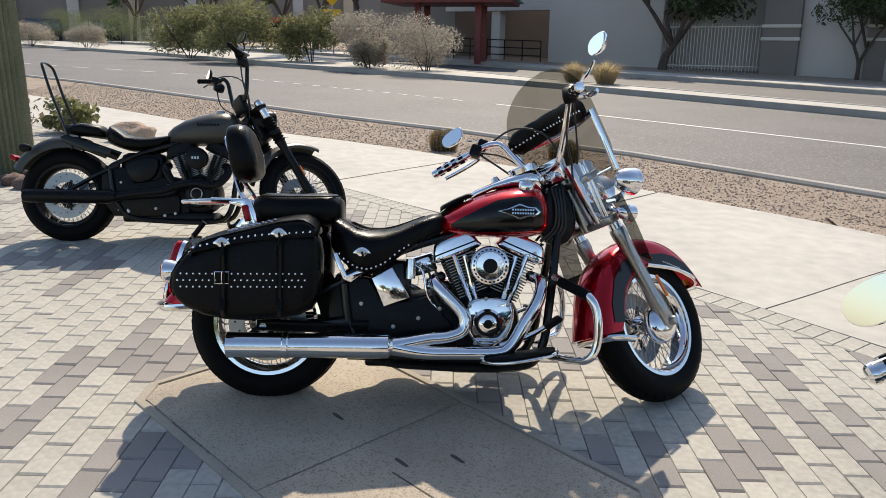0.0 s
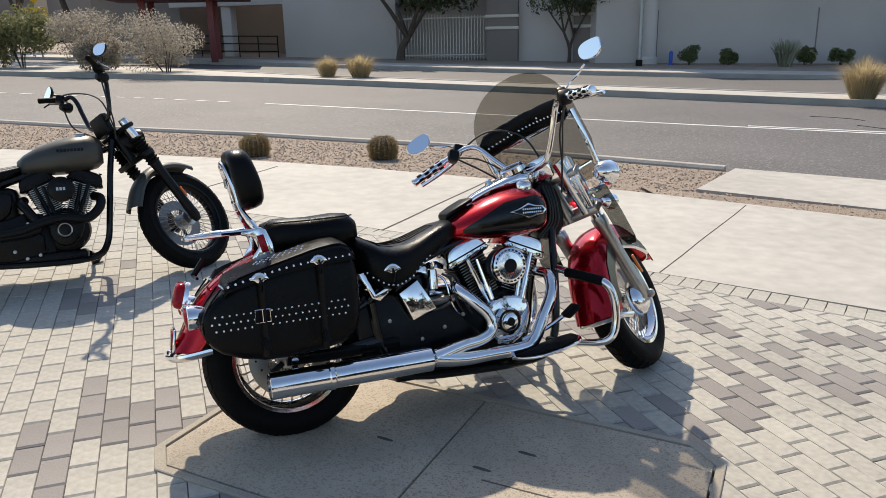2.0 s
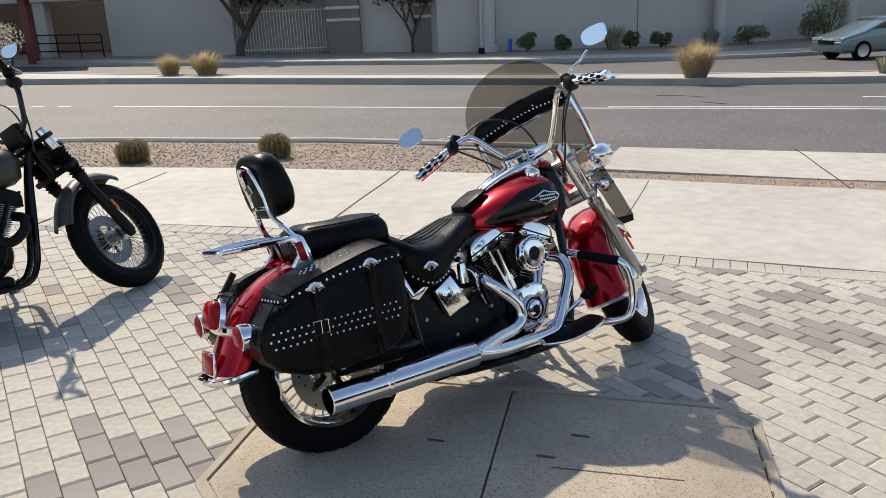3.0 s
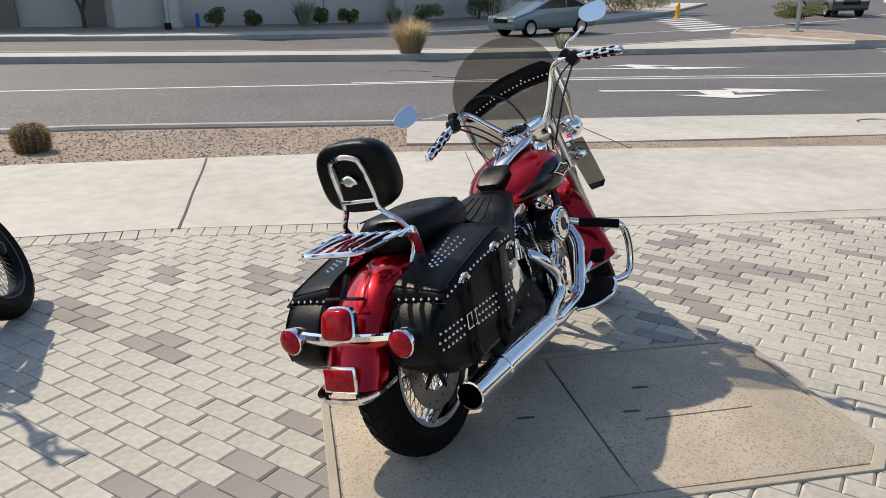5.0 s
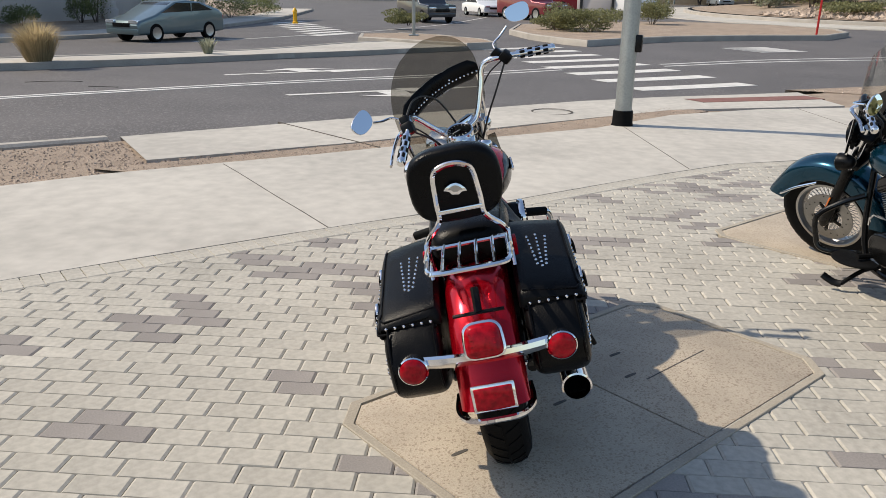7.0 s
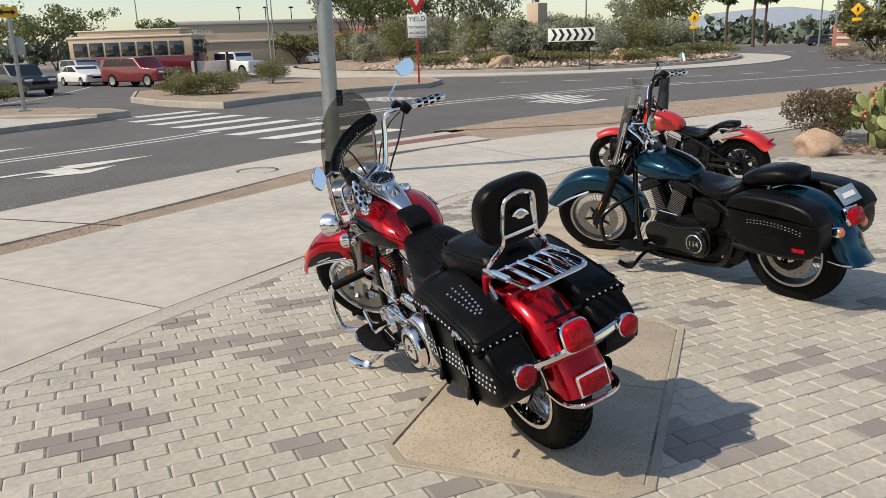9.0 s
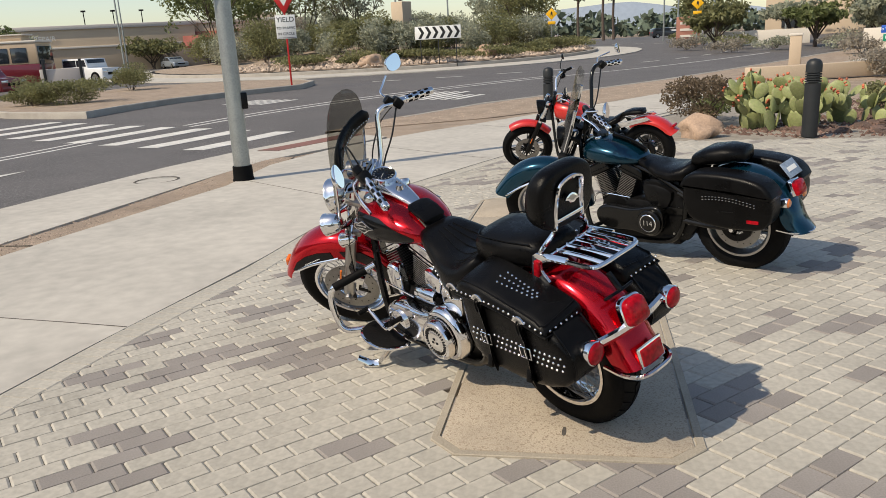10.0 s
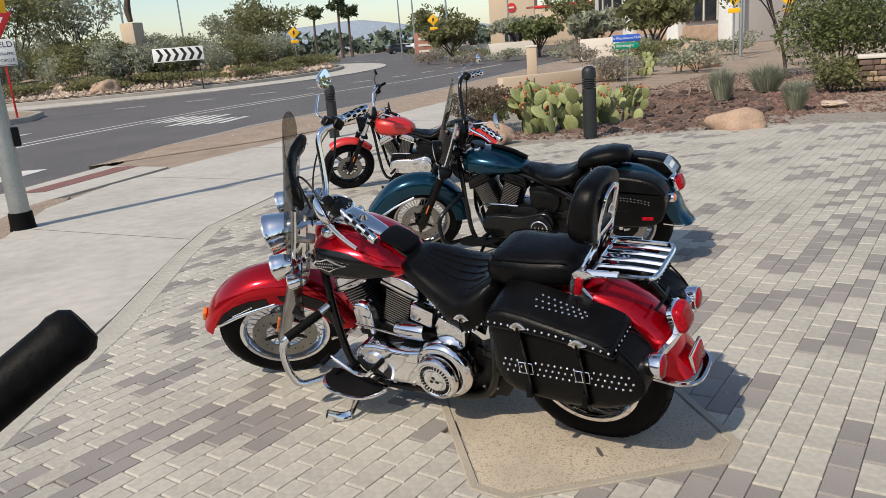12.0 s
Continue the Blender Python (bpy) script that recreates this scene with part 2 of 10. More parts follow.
# ---- building helpers ----
def obj(name, bm, material, smooth=35):
    me = bpy.data.meshes.new(name)
    bmesh.ops.recalc_face_normals(bm, faces=bm.faces)
    bm.to_mesh(me)
    bm.free()
    for mt in (material if isinstance(material, (list, tuple)) else [material]):
        me.materials.append(mt)
    if smooth:
        me.shade_smooth()
        me.set_sharp_from_angle(angle=radians(smooth))
    return new(name, me)


def part(name, bm, material, parent, label="", smooth=35):
    ob = obj(name, bm, material, smooth)
    ob.parent = parent
    if label:
        ob["label"] = label
    return ob


def share(name, data, parent, m):
    """A piece on a mesh that alike pieces share."""
    ob = new(name, data)
    ob.parent = parent
    ob.matrix_basis = m
    return ob


def thing(name, m, label, category, group=""):
    ob = new(name)
    ob.empty_display_size = 0.1
    ob.matrix_basis = m
    return tagged(ob, label, category, group)


def xf(bm, m):
    bm.transform(m)
    return bm


def curve_pts(pts, k, closed=False):
    pts = [Vector(p) for p in pts]
    if k <= 1 or len(pts) < 3:
        return pts
    n, out = len(pts), []
    for i in range(n if closed else n - 1):
        if closed:
            a, b, c, d = (pts[(i + j) % n] for j in (-1, 0, 1, 2))
        else:
            b, c = pts[i], pts[i + 1]
            a = pts[i - 1] if i else b * 2 - c
            d = pts[i + 2] if i + 2 < n else c * 2 - b
        for j in range(k):
            t = j / k
            out.append(0.5 * (2 * b + (c - a) * t + (2 * a - 5 * b + 4 * c - d) * t * t + (3 * b - a - 3 * c + d) * t ** 3))
    if not closed:
        out.append(pts[-1])
    return out


def tube(pts, r, n=10, k=5, closed=False, bm=None, squash=1.0):
    """A round bar along a smooth line; r is one radius or one at each given point."""
    bm = bm or bmesh.new()
    raw = len(pts)
    pts = curve_pts(pts, k, closed)
    m = len(pts)
    rad = (lambda i: r) if not isinstance(r, (list, tuple)) else (lambda i: np.interp(i / max(1, m - 1) * (raw - 1), range(raw), r))
    rings, nor = [], None
    for i, p in enumerate(pts):
        t = (pts[(i + 1) % m] - pts[i - 1]) if closed else (pts[min(i + 1, m - 1)] - pts[max(i - 1, 0)])
        t.normalize()
        if nor is None:
            nor = t.orthogonal().normalized()
        nor = (nor - t * nor.dot(t)).normalized()
        bi = t.cross(nor)
        rr = float(rad(i))
        rings.append([bm.verts.new(p + nor * rr * math.cos(a) + bi * rr * squash * math.sin(a)) for a in (2 * math.pi * j / n for j in range(n))])
    join_rings(bm, rings, closed, not closed)
    return bm


def join_rings(bm, rings, closed=False, caps=True):
    m, n = len(rings), len(rings[0])
    for i in range(m if closed else m - 1):
        a, b = rings[i], rings[(i + 1) % m]
        for j in range(n):
            bm.faces.new((a[j], a[(j + 1) % n], b[(j + 1) % n], b[j]))
    if caps:
        bm.faces.new(rings[0][::-1])
        bm.faces.new(rings[-1])


def loft(rings, bm=None, caps=True):
    bm = bm or bmesh.new()
    join_rings(bm, [[bm.verts.new(p) for p in r] for r in rings], False, caps)
    return bm


def sring(x, hw, z0, z1, e=2.5, n=24, yc=0.0, e2=None):
    """A rounded cross-section at x; e rounds the upper half, e2 the lower."""
    out, zc, hz = [], (z0 + z1) / 2, (z1 - z0) / 2
    for i in range(n):
        a = 2 * math.pi * i / n
        c, s = math.cos(a), math.sin(a)
        ee = e if s >= 0 else (e2 or e)
        out.append(Vector((x, yc + hw * math.copysign(abs(c) ** (2 / ee), c), zc + hz * math.copysign(abs(s) ** (2 / ee), s))))
    return out


def lathe(prof, n=24, m=None, bm=None):
    """A turned body: (radius, height) points about the local z axis."""
    bm = bm or bmesh.new()
    m = m or Matrix()
    prev = None
    for r, h in prof:
        if r < 1e-5:
            ring = [bm.verts.new(m @ Vector((0, 0, h)))]
        else:
            ring = [bm.verts.new(m @ Vector((r * math.cos(2 * math.pi * j / n), r * math.sin(2 * math.pi * j / n), h))) for j in range(n)]
        if prev:
            for j in range(n):
                a, b = prev[j % len(prev)], prev[(j + 1) % len(prev)]
                c, d = ring[(j + 1) % len(ring)], ring[j % len(ring)]
                vs = []
                for v in (a, b, c, d):
                    if v not in vs:
                        vs.append(v)
                if len(vs) > 2:
                    bm.faces.new(vs)
        prev = ring
    return bm


def box(sx, sy, sz, loc=(0, 0, 0), bev=0.0, m=None, seg=2, bm=None):
    b = bmesh.new()
    bmesh.ops.create_cube(b, size=1)
    bmesh.ops.scale(b, vec=(sx, sy, sz), verts=b.verts)
    if bev:
        bmesh.ops.bevel(b, geom=b.edges[:], offset=bev, segments=seg, affect="EDGES", profile=0.5)
    b.transform(Matrix.Translation(loc) @ (m or Matrix()))
    if bm is None:
        return b
    return merge(bm, b)


def merge(bm, other):
    """Adds the mesh other to bm."""
    me = bpy.data.meshes.new("tmp")
    other.to_mesh(me)
    other.free()
    bm.from_mesh(me)
    bpy.data.meshes.remove(me)
    return bm


def plate(outline, a, b, bev=0.0, seg=2, axis="y", bm=None):
    """A sheet of thickness a..b along an axis with an outline in the other two."""
    bb = bmesh.new()
    put = {"y": lambda u, v, w: (u, w, v), "z": lambda u, v, w: (u, v, w), "x": lambda u, v, w: (w, u, v)}[axis]
    lo = [bb.verts.new(put(u, v, a)) for u, v in outline]
    hi = [bb.verts.new(put(u, v, b)) for u, v in outline]
    join_rings(bb, [lo, hi])
    if bev:
        bmesh.ops.recalc_face_normals(bb, faces=bb.faces)
        caps = [f for f in bb.faces if len(f.verts) == len(outline) and len(outline) > 4] or [f for f in bb.faces if abs(f.normal[{"x": 0, "y": 1, "z": 2}[axis]]) > 0.9]
        ed = {e for f in caps for e in f.edges}
        bmesh.ops.bevel(bb, geom=list(ed), offset=bev, segments=seg, affect="EDGES", profile=0.5)
    return bb if bm is None else merge(bm, bb)


def round_outline(pts, k=4):
    return [(p.x, p.y) for p in curve_pts([(u, v, 0) for u, v in pts], k, True)]


AXY = pose(0, 0, 0, -90, 0, 0)   # local z becomes +y
AXX = pose(0, 0, 0, 0, 90, 0)    # local z becomes +x


def at(x, y, z, m=None):
    return Matrix.Translation((x, y, z)) @ (m or Matrix())

def text_mesh(name, body, size, mt, parent, m, label=""):
    cu = bpy.data.curves.new(name, "FONT")
    cu.body, cu.size, cu.align_x, cu.align_y, cu.extrude = body, size, "CENTER", "CENTER", 0.002
    tmp = bpy.data.objects.new("tmp", cu)
    me = bpy.data.meshes.new_from_object(tmp)
    bpy.data.objects.remove(tmp)
    me.materials.clear()
    me.materials.append(mt)
    ob = new(name, me)
    ob.parent = parent
    ob.matrix_basis = m
    return ob


# ---- ground ----
def ground(x, y):
    """The height of the land: it falls gently over the plaza and levels out beyond."""
    s = -0.0232 * x + 0.0133 * y
    a, lim = abs(s), 0.5 if s > 0 else 0.13
    if a > 0.25:
        a = 0.25 + lim * math.tanh((a - 0.25) / lim)
    r = min(1, max(0, (math.hypot(x, y) - 38) / 50))
    return math.copysign(a, s) + 0.45 * r * r * (3 - 2 * r)


def steps(a, b, d):
    n = max(1, int(math.ceil(abs(b - a) / d)))
    return [a + (b - a) * i / n for i in range(n)]


def lines(pts, d=1.5):
    """A polyline cut into short even pieces."""
    out = []
    for (a, b), (c, e) in zip(pts, pts[1:]):
        n = max(1, int(math.hypot(c - a, e - b) / d))
        out += [(a + (c - a) * i / n, b + (e - b) * i / n) for i in range(n)]
    return out + [pts[-1]]


def resample(pts, n):
    p = np.array(pts, float)
    s = np.concatenate([[0], np.cumsum(np.hypot(*np.diff(p, axis=0).T))])
    q = np.linspace(0, s[-1], n)
    return list(zip(np.interp(q, s, p[:, 0]), np.interp(q, s, p[:, 1])))


def offset_line(pts, d):
    """The line moved d to its left."""
    p = [Vector((*q, 0)) for q in pts]
    out = []
    for i in range(len(p)):
        t = (p[min(i + 1, len(p) - 1)] - p[max(i - 1, 0)]).normalized()
        out.append((p[i].x - t.y * d, p[i].y + t.x * d))
    return out


def strip(a, b, h, n=60, w=4, bm=None):
    """A sheet between two lines, laid h above the land."""
    bm = bm or bmesh.new()
    A, B = resample(a, n), resample(b, n)
    rows = []
    for (ax, ay), (bx, by) in zip(A, B):
        row = []
        for j in range(w + 1):
            x, y = ax + (bx - ax) * j / w, ay + (by - ay) * j / w
            row.append(bm.verts.new((x, y, ground(x, y) + h)))
        rows.append(row)
    for r, q in zip(rows, rows[1:]):
        for j in range(w):
            bm.faces.new((r[j], r[j + 1], q[j + 1], q[j]))
    for j in (0, w):
        low = [bm.verts.new(r[j].co - Vector((0, 0, 0.12))) for r in rows]
        for i in range(len(rows) - 1):
            bm.faces.new((rows[i][j], rows[i + 1][j], low[i + 1], low[i]))
    return bm


def kerb(pts, lo, hi, width, bm=None, closed=False, d=1.2):
    """A kerb with a rounded top edge along a line; width lies to the line's left."""
    bm = bm or bmesh.new()
    p = lines(list(pts) + ([pts[0]] if closed else []), d)
    if closed:
        p = p[:-1]
    n = len(p)
    sect = [(0, lo), (0.0, hi - 0.03), (0.03, hi), (width, hi), (width, lo)]
    rings = []
    for i in range(n):
        a = Vector((*p[(i - 1) % n if closed else max(i - 1, 0)], 0))
        b = Vector((*p[(i + 1) % n if closed else min(i + 1, n - 1)], 0))
        t = (b - a).normalized()
        ring = []
        for u, z in sect:
            x, y = p[i][0] - t.y * u, p[i][1] + t.x * u
            ring.append(bm.verts.new((x, y, ground(x, y) + z)))
        rings.append(ring)
    join_rings(bm, rings, closed, not closed)
    return bm


def island(name, outline, h, material, label, top=0.15, curbw=0.16):
    """A raised bed inside a kerb."""
    bm = bmesh.new()
    pts = lines(list(outline) + [outline[0]], 2.0)[:-1]
    cx, cy = sum(p[0] for p in pts) / len(pts), sum(p[1] for p in pts) / len(pts)
    rings = []
    for k in (0.97, 0.7, 0.4, 0.12):
        rings.append([bm.verts.new((cx + (x - cx) * k, cy + (y - cy) * k, ground(cx + (x - cx) * k, cy + (y - cy) * k) + top - 0.02 + h * (1 - k))) for x, y in pts])
    join_rings(bm, rings, False, False)
    bm.faces.new(rings[-1])
    ob = obj(name, bm, material, 60)
    tagged(ob, label, "ground", kind="structure")
    kb = obj("kerb", kerb(outline, -0.14, top, curbw, closed=True), CURB, 40)
    tagged(kb, "pale concrete kerb round a raised bed", "kerb", kind="structure")
    return ob


# one sheet to the horizon
bm = bmesh.new()
gx = [-900, -500, -250, -120] + list(range(-70, 121, 5)) + [160, 220, 320, 500, 900]
gy = [-900, -500, -300, -200, -150] + list(range(-110, 91, 5)) + [120, 180, 300, 500, 900]
grid = [[bm.verts.new((x, y, ground(x, y) - 0.16)) for y in gy] for x in gx]
for i in range(len(gx) - 1):
    for j in range(len(gy) - 1):
        bm.faces.new((grid[i][j], grid[i + 1][j], grid[i + 1][j + 1], grid[i][j + 1]))
tagged(obj("ground", bm, SAND, 0), "bare sandy desert ground reaching the horizon", "ground", kind="structure")

NEAR = [(-46, 44), (-31.5, 34.4), (-20, 26.3), (-9.3, 18.9), (-6.0, 16.3), (-2.2, 13.3), (0.0, 11.85), (1.2, 10.85), (2.3, 10.05), (3.3, 9.0), (4.88, 7.3), (7.53, 4.61), (10.15, 1.75), (11.3, 0.2),
        (13.1, -2.92), (14.9, -5.9), (16.32, -9.69), (16.84, -14.17), (17.7, -19.64), (18.83, -24.5), (22.52, -38.94), (27.44, -68.74), (35.79, -118.41), (51.46, -237.8)]
FAR = [(-46.11, 71.24), (-31.87, 56.47), (-15.62, 41.23), (-6.63, 30.48), (1.7, 24.5), (4.1, 22.4), (7.4, 19.2), (11.1, 15.6), (13.2, 13.55), (15.2, 12.2), (19.2, 9.6), (22.5, 6.6), (24.32, 4.56)]
SIDE = [(-46.4, 89.24), (-32.11, 71.47), (-10.74, 49.81), (-0.53, 38.47), (4.58, 33.34), (9.19, 29.28), (13.31, 25.79), (16.95, 23.23), (22.1, 20.5), (28.14, 19.01), (36.13, 17.96), (46.12, 17.72), (60.12, 19.15)]

# the carriageways: one sheet of asphalt from the near kerb outwards
far_limit = [(-21.68, 109.65), (-6.18, 79.89), (9.22, 60.11), (24.56, 50.2), (40, 45), (60.28, 41.6), (80.28, 39.44), (110.22, 35.34), (140.08, 19.46), (150, 0.2), (150.33, -17.27), (151.51, -34.06), (152.78, -52.77), (144.38, -82.97), (135.81, -113.5), (117.21, -144.51), (109.09, -184.97), (111.45, -234.93)]
tagged(obj("road", strip(NEAR, far_limit, -0.10, 140, 40), ASPHALT, 0), "worn grey asphalt road leading to a roundabout", "road", kind="structure")

tagged(obj("kerb", kerb([p for p in NEAR if p[0] < 5], -0.16, 0.0, 0.14), CURB, 40), "pale concrete kerb beside the road", "kerb", kind="structure")
tagged(obj("kerb", kerb([p for p in NEAR if p[1] < -4], -0.16, 0.0, 0.14), CURB, 40), "pale concrete kerb beside the road", "kerb", kind="structure")

# walk edges
INNER = [(-40.44, 29.32), (-14.23, 17.05), (-6.64, 11.27), (-3.4, 9.08), (-1.5, 7.5), (-0.08, 6.15), (0.38, 5.76), (1.3, 4.71), (1.81, 4.13), (2.65, 3.07), (3.97, 1.66), (4.85, 0.62), (5.46, -0.71), (6.25, -2.37), (8.05, -6.29), (9.23, -10.04), (10.19, -13.5), (11.53, -18.44), (14.05, -29.34), (19.73, -54.09), (28.85, -98.71)]
OUTER = [(-40.3, 34.7), (-12.0, 17.65), (-4.05, 11.6), (-1.08, 9.95), (0.8, 8.53), (2.93, 6.56), (3.35, 6.14), (4.23, 5.03), (5.04, 4.14), (7.08, 1.69), (8.58, 0.57), (9.77, -1.02), (10.91, -3.64), (11.68, -6.91), (12.33, -9.89), (13.24, -14.35), (13.88, -17.33), (15.96, -27.24), (21.09, -51.03), (30.85, -98.62)]


tagged(obj("pavement", strip(OUTER, INNER, 0.006, 160, 4), WALK, 0), "pale concrete walk between pavers and gravel", "pavement", kind="structure")
# earth under walks, verges and the planted bed, up to the kerb
tagged(obj("verge", strip(offset_line(NEAR, -0.13), offset_line(INNER, -0.05), -0.035, 150, 12), GRAVELBED, 0), "gravel under the roadside verge", "gravel", kind="structure")
tagged(obj("planting_bed", strip([(-40.4, 27.32)] + INNER[1:], [(-69.93, -1.29), (-59.15, -22.09), (-47.98, -42.22), (-37.01, -61.77), (-25.6, -91.28), (-14.66, -110.78)], -0.05, 150, 30), GRAVELBED, 0), "brown gravel planting bed behind the forecourt", "gravel", kind="structure")
# gravel strip between walk and kerb
tagged(obj("gravel_strip", strip(offset_line(NEAR[:11], -0.14)[2:], [(-18.2, 22.9), (-12.0, 17.6), (-4.05, 11.55), (-1.08, 9.9), (0.8, 8.48), (2.93, 6.52), (3.5, 6.1)], -0.03, 60, 4), GRAVELBED, 0),
       "reddish desert gravel strip between walk and kerb", "gravel", kind="structure")
tagged(obj("gravel_strip", strip([(3.3, 6.6), (4.53, 5.28), (6.11, 3.52), (8.02, 1.68), (9.79, 0.31)], [(3.21, 6.09), (4.18, 4.98), (5.71, 3.15), (7.45, 1.24), (9.42, -0.26)], -0.002, 40, 2), GRAVELBED, 0),
       "thin strip of reddish gravel along the walk", "gravel", kind="structure")
# concrete apron between thin gravel strip and the road
tagged(obj("pavement", strip([(4.95, 7.2), (7.5, 4.57), (10.12, 1.72), (11.27, 0.17), (13.05, -2.9)], [(3.77, 6.34), (5.23, 4.58), (8.02, 1.73), (9.39, 0.3), (10.88, -2.95)], 0.0, 60, 4), WALK, 0),
       "pale concrete slab sloping to the crossing", "pavement", kind="structure")
tagged(obj("gravel_strip", strip([(13.56, -2.83), (15.22, -5.83), (16.22, -9.69), (16.74, -14.18), (17.6, -19.65), (18.73, -24.5), (22.42, -38.95), (27.44, -68.74)],
                                 [(13.4, -3.53), (12.47, -6.77), (12.53, -9.88), (13.34, -14.35), (14.13, -18.32), (15.51, -24.26), (18.42, -39.14), (24.44, -68.89)], -0.012, 60, 3), GRAVELBED, 0),
       "pinkish gravel verge along the curving road", "gravel", kind="structure")

# far side: median, walk and land beyond
med_back = [(-41.18, 75.32), (-26.93, 60.55), (-11.66, 44.8), (-3.99, 34.42), (2.6, 25.6), (4.9, 23.6), (8.2, 20.3), (12.0, 16.7), (14.2, 14.8), (16.2, 13.4), (20.3, 10.8), (24.86, 8.87), (27.53, 6.5)]
tagged(obj("median", strip(offset_line(FAR, -0.16), med_back, 0.04, 90, 3), WALK, 0), "narrow raised concrete median", "median", kind="structure")
tagged(obj("kerb", kerb(FAR[::-1], -0.16, 0.06, 0.18), CURB, 40), "grey kerb along the median", "kerb", kind="structure")
tagged(obj("kerb", kerb(med_back, -0.16, 0.06, 0.18), CURB, 40), "grey kerb along the median", "kerb", kind="structure")
land_back = [(17.94, 150.24), (38.47, 130.44), (59.05, 110.5), (79.92, 90.06), (90.41, 69.48), (95.42, 59.34), (100.36, 49.3)]
tagged(obj("verge", strip(offset_line(SIDE, 2.2), land_back, 0.05, 60, 10), GRAVELBED, 0), "planted gravel verge in front of the buildings", "gravel", kind="structure")
tagged(obj("pavement", strip(SIDE, offset_line(SIDE, 2.3), 0.06, 80, 2), WALK, 0), "pale concrete walk across the road", "pavement", kind="structure")
tagged(obj("kerb", kerb(SIDE[::-1], -0.16, 0.05, 0.16), CURB, 40), "grey kerb across the road", "kerb", kind="structure")

# beds in the junction
island("traffic_island", [(24.42, 4.46), (25.21, 3.42), (27.02, 3.89), (29.53, 5.91), (30.64, 7.77), (29.66, 9.25), (27.06, 8.86)], 0.02, GRAVELBED, "small gravel traffic island with a sign post")
island("traffic_island", [(27.24, 0.02), (29.31, -1.84), (31.45, -4.23), (33.3, -7.97), (34.31, -11.53), (37.32, -13.67), (40.35, -14.33), (44.73, -12.41), (47.35, -7.32), (46.04, -1.45), (41.01, 2.57), (34.81, 3.04), (31.01, 2.12), (28.42, 0.88)], 0.05, GRAVELBED,
       "long gravel traffic island with green shrubs")
RC, RR = (64.84, -33.32), 21.5
ring = [(RC[0] + RR * math.cos(a), RC[1] + RR * math.sin(a)) for a in (2 * math.pi * i / 48 for i in range(48))]
island("roundabout_island", ring, 1.6, GRAVELBED, "round planted island of pale gravel and desert shrubs", top=0.2, curbw=0.3)
apron = bmesh.new()
r1 = [(RC[0] + (RR + 4) * math.cos(a), RC[1] + (RR + 4) * math.sin(a)) for a in (2 * math.pi * i / 48 for i in range(49))]
r0 = [(RC[0] + (RR - 0.3) * math.cos(a), RC[1] + (RR - 0.3) * math.sin(a)) for a in (2 * math.pi * i / 48 for i in range(49))]
tagged(obj("apron", strip(r1, r0, -0.04, 97, 2), WALK, 0), "pale concrete apron round the roundabout island", "pavement", kind="structure")


# ---- plaza: sand bed, pads and pavers are in the plaza's own frame ----
def edge_y(x):
    """The inner edge of the walk at x."""
    xs = [p[0] for p in INNER]
    return float(np.interp(x, xs, [p[1] for p in INNER]))


bm = bmesh.new()
rows = []
for x in steps(-7, 9.5, 0.5) + [9.5]:
    top, low = edge_y(x) + 0.06, -9.5 if x < 6 else -12
    rows.append([bm.verts.new((x, low + (top - low) * j / 20, -0.022)) for j in range(21)])
for r, q in zip(rows, rows[1:]):
    for j in range(20):
        bm.faces.new((r[j], r[j + 1], q[j + 1], q[j]))
bed = obj("floor", bm, JOINT, 0)
bed.matrix_basis = G
tagged(bed, "sand bed under the paved forecourt", "floor", kind="structure")

# ---- motorcycles ----
STUD = obj("stud", lathe([(0.0, 0.0042), (0.003, 0.0036), (0.0052, 0.0012), (0.0056, 0)], 8), CHROME).data
bpy.data.objects.remove(bpy.data.objects["stud"])
RAKE = radians(30.4)
SPOKES = {}


def steer_matrix(deg, x0=1.637, z0=0.31):
    k = Vector((-math.sin(RAKE), 0, math.cos(RAKE)))
    return Matrix.Translation((x0, 0, z0)) @ Matrix.Rotation(radians(deg), 4, k) @ Matrix.Translation((-x0, 0, -z0))


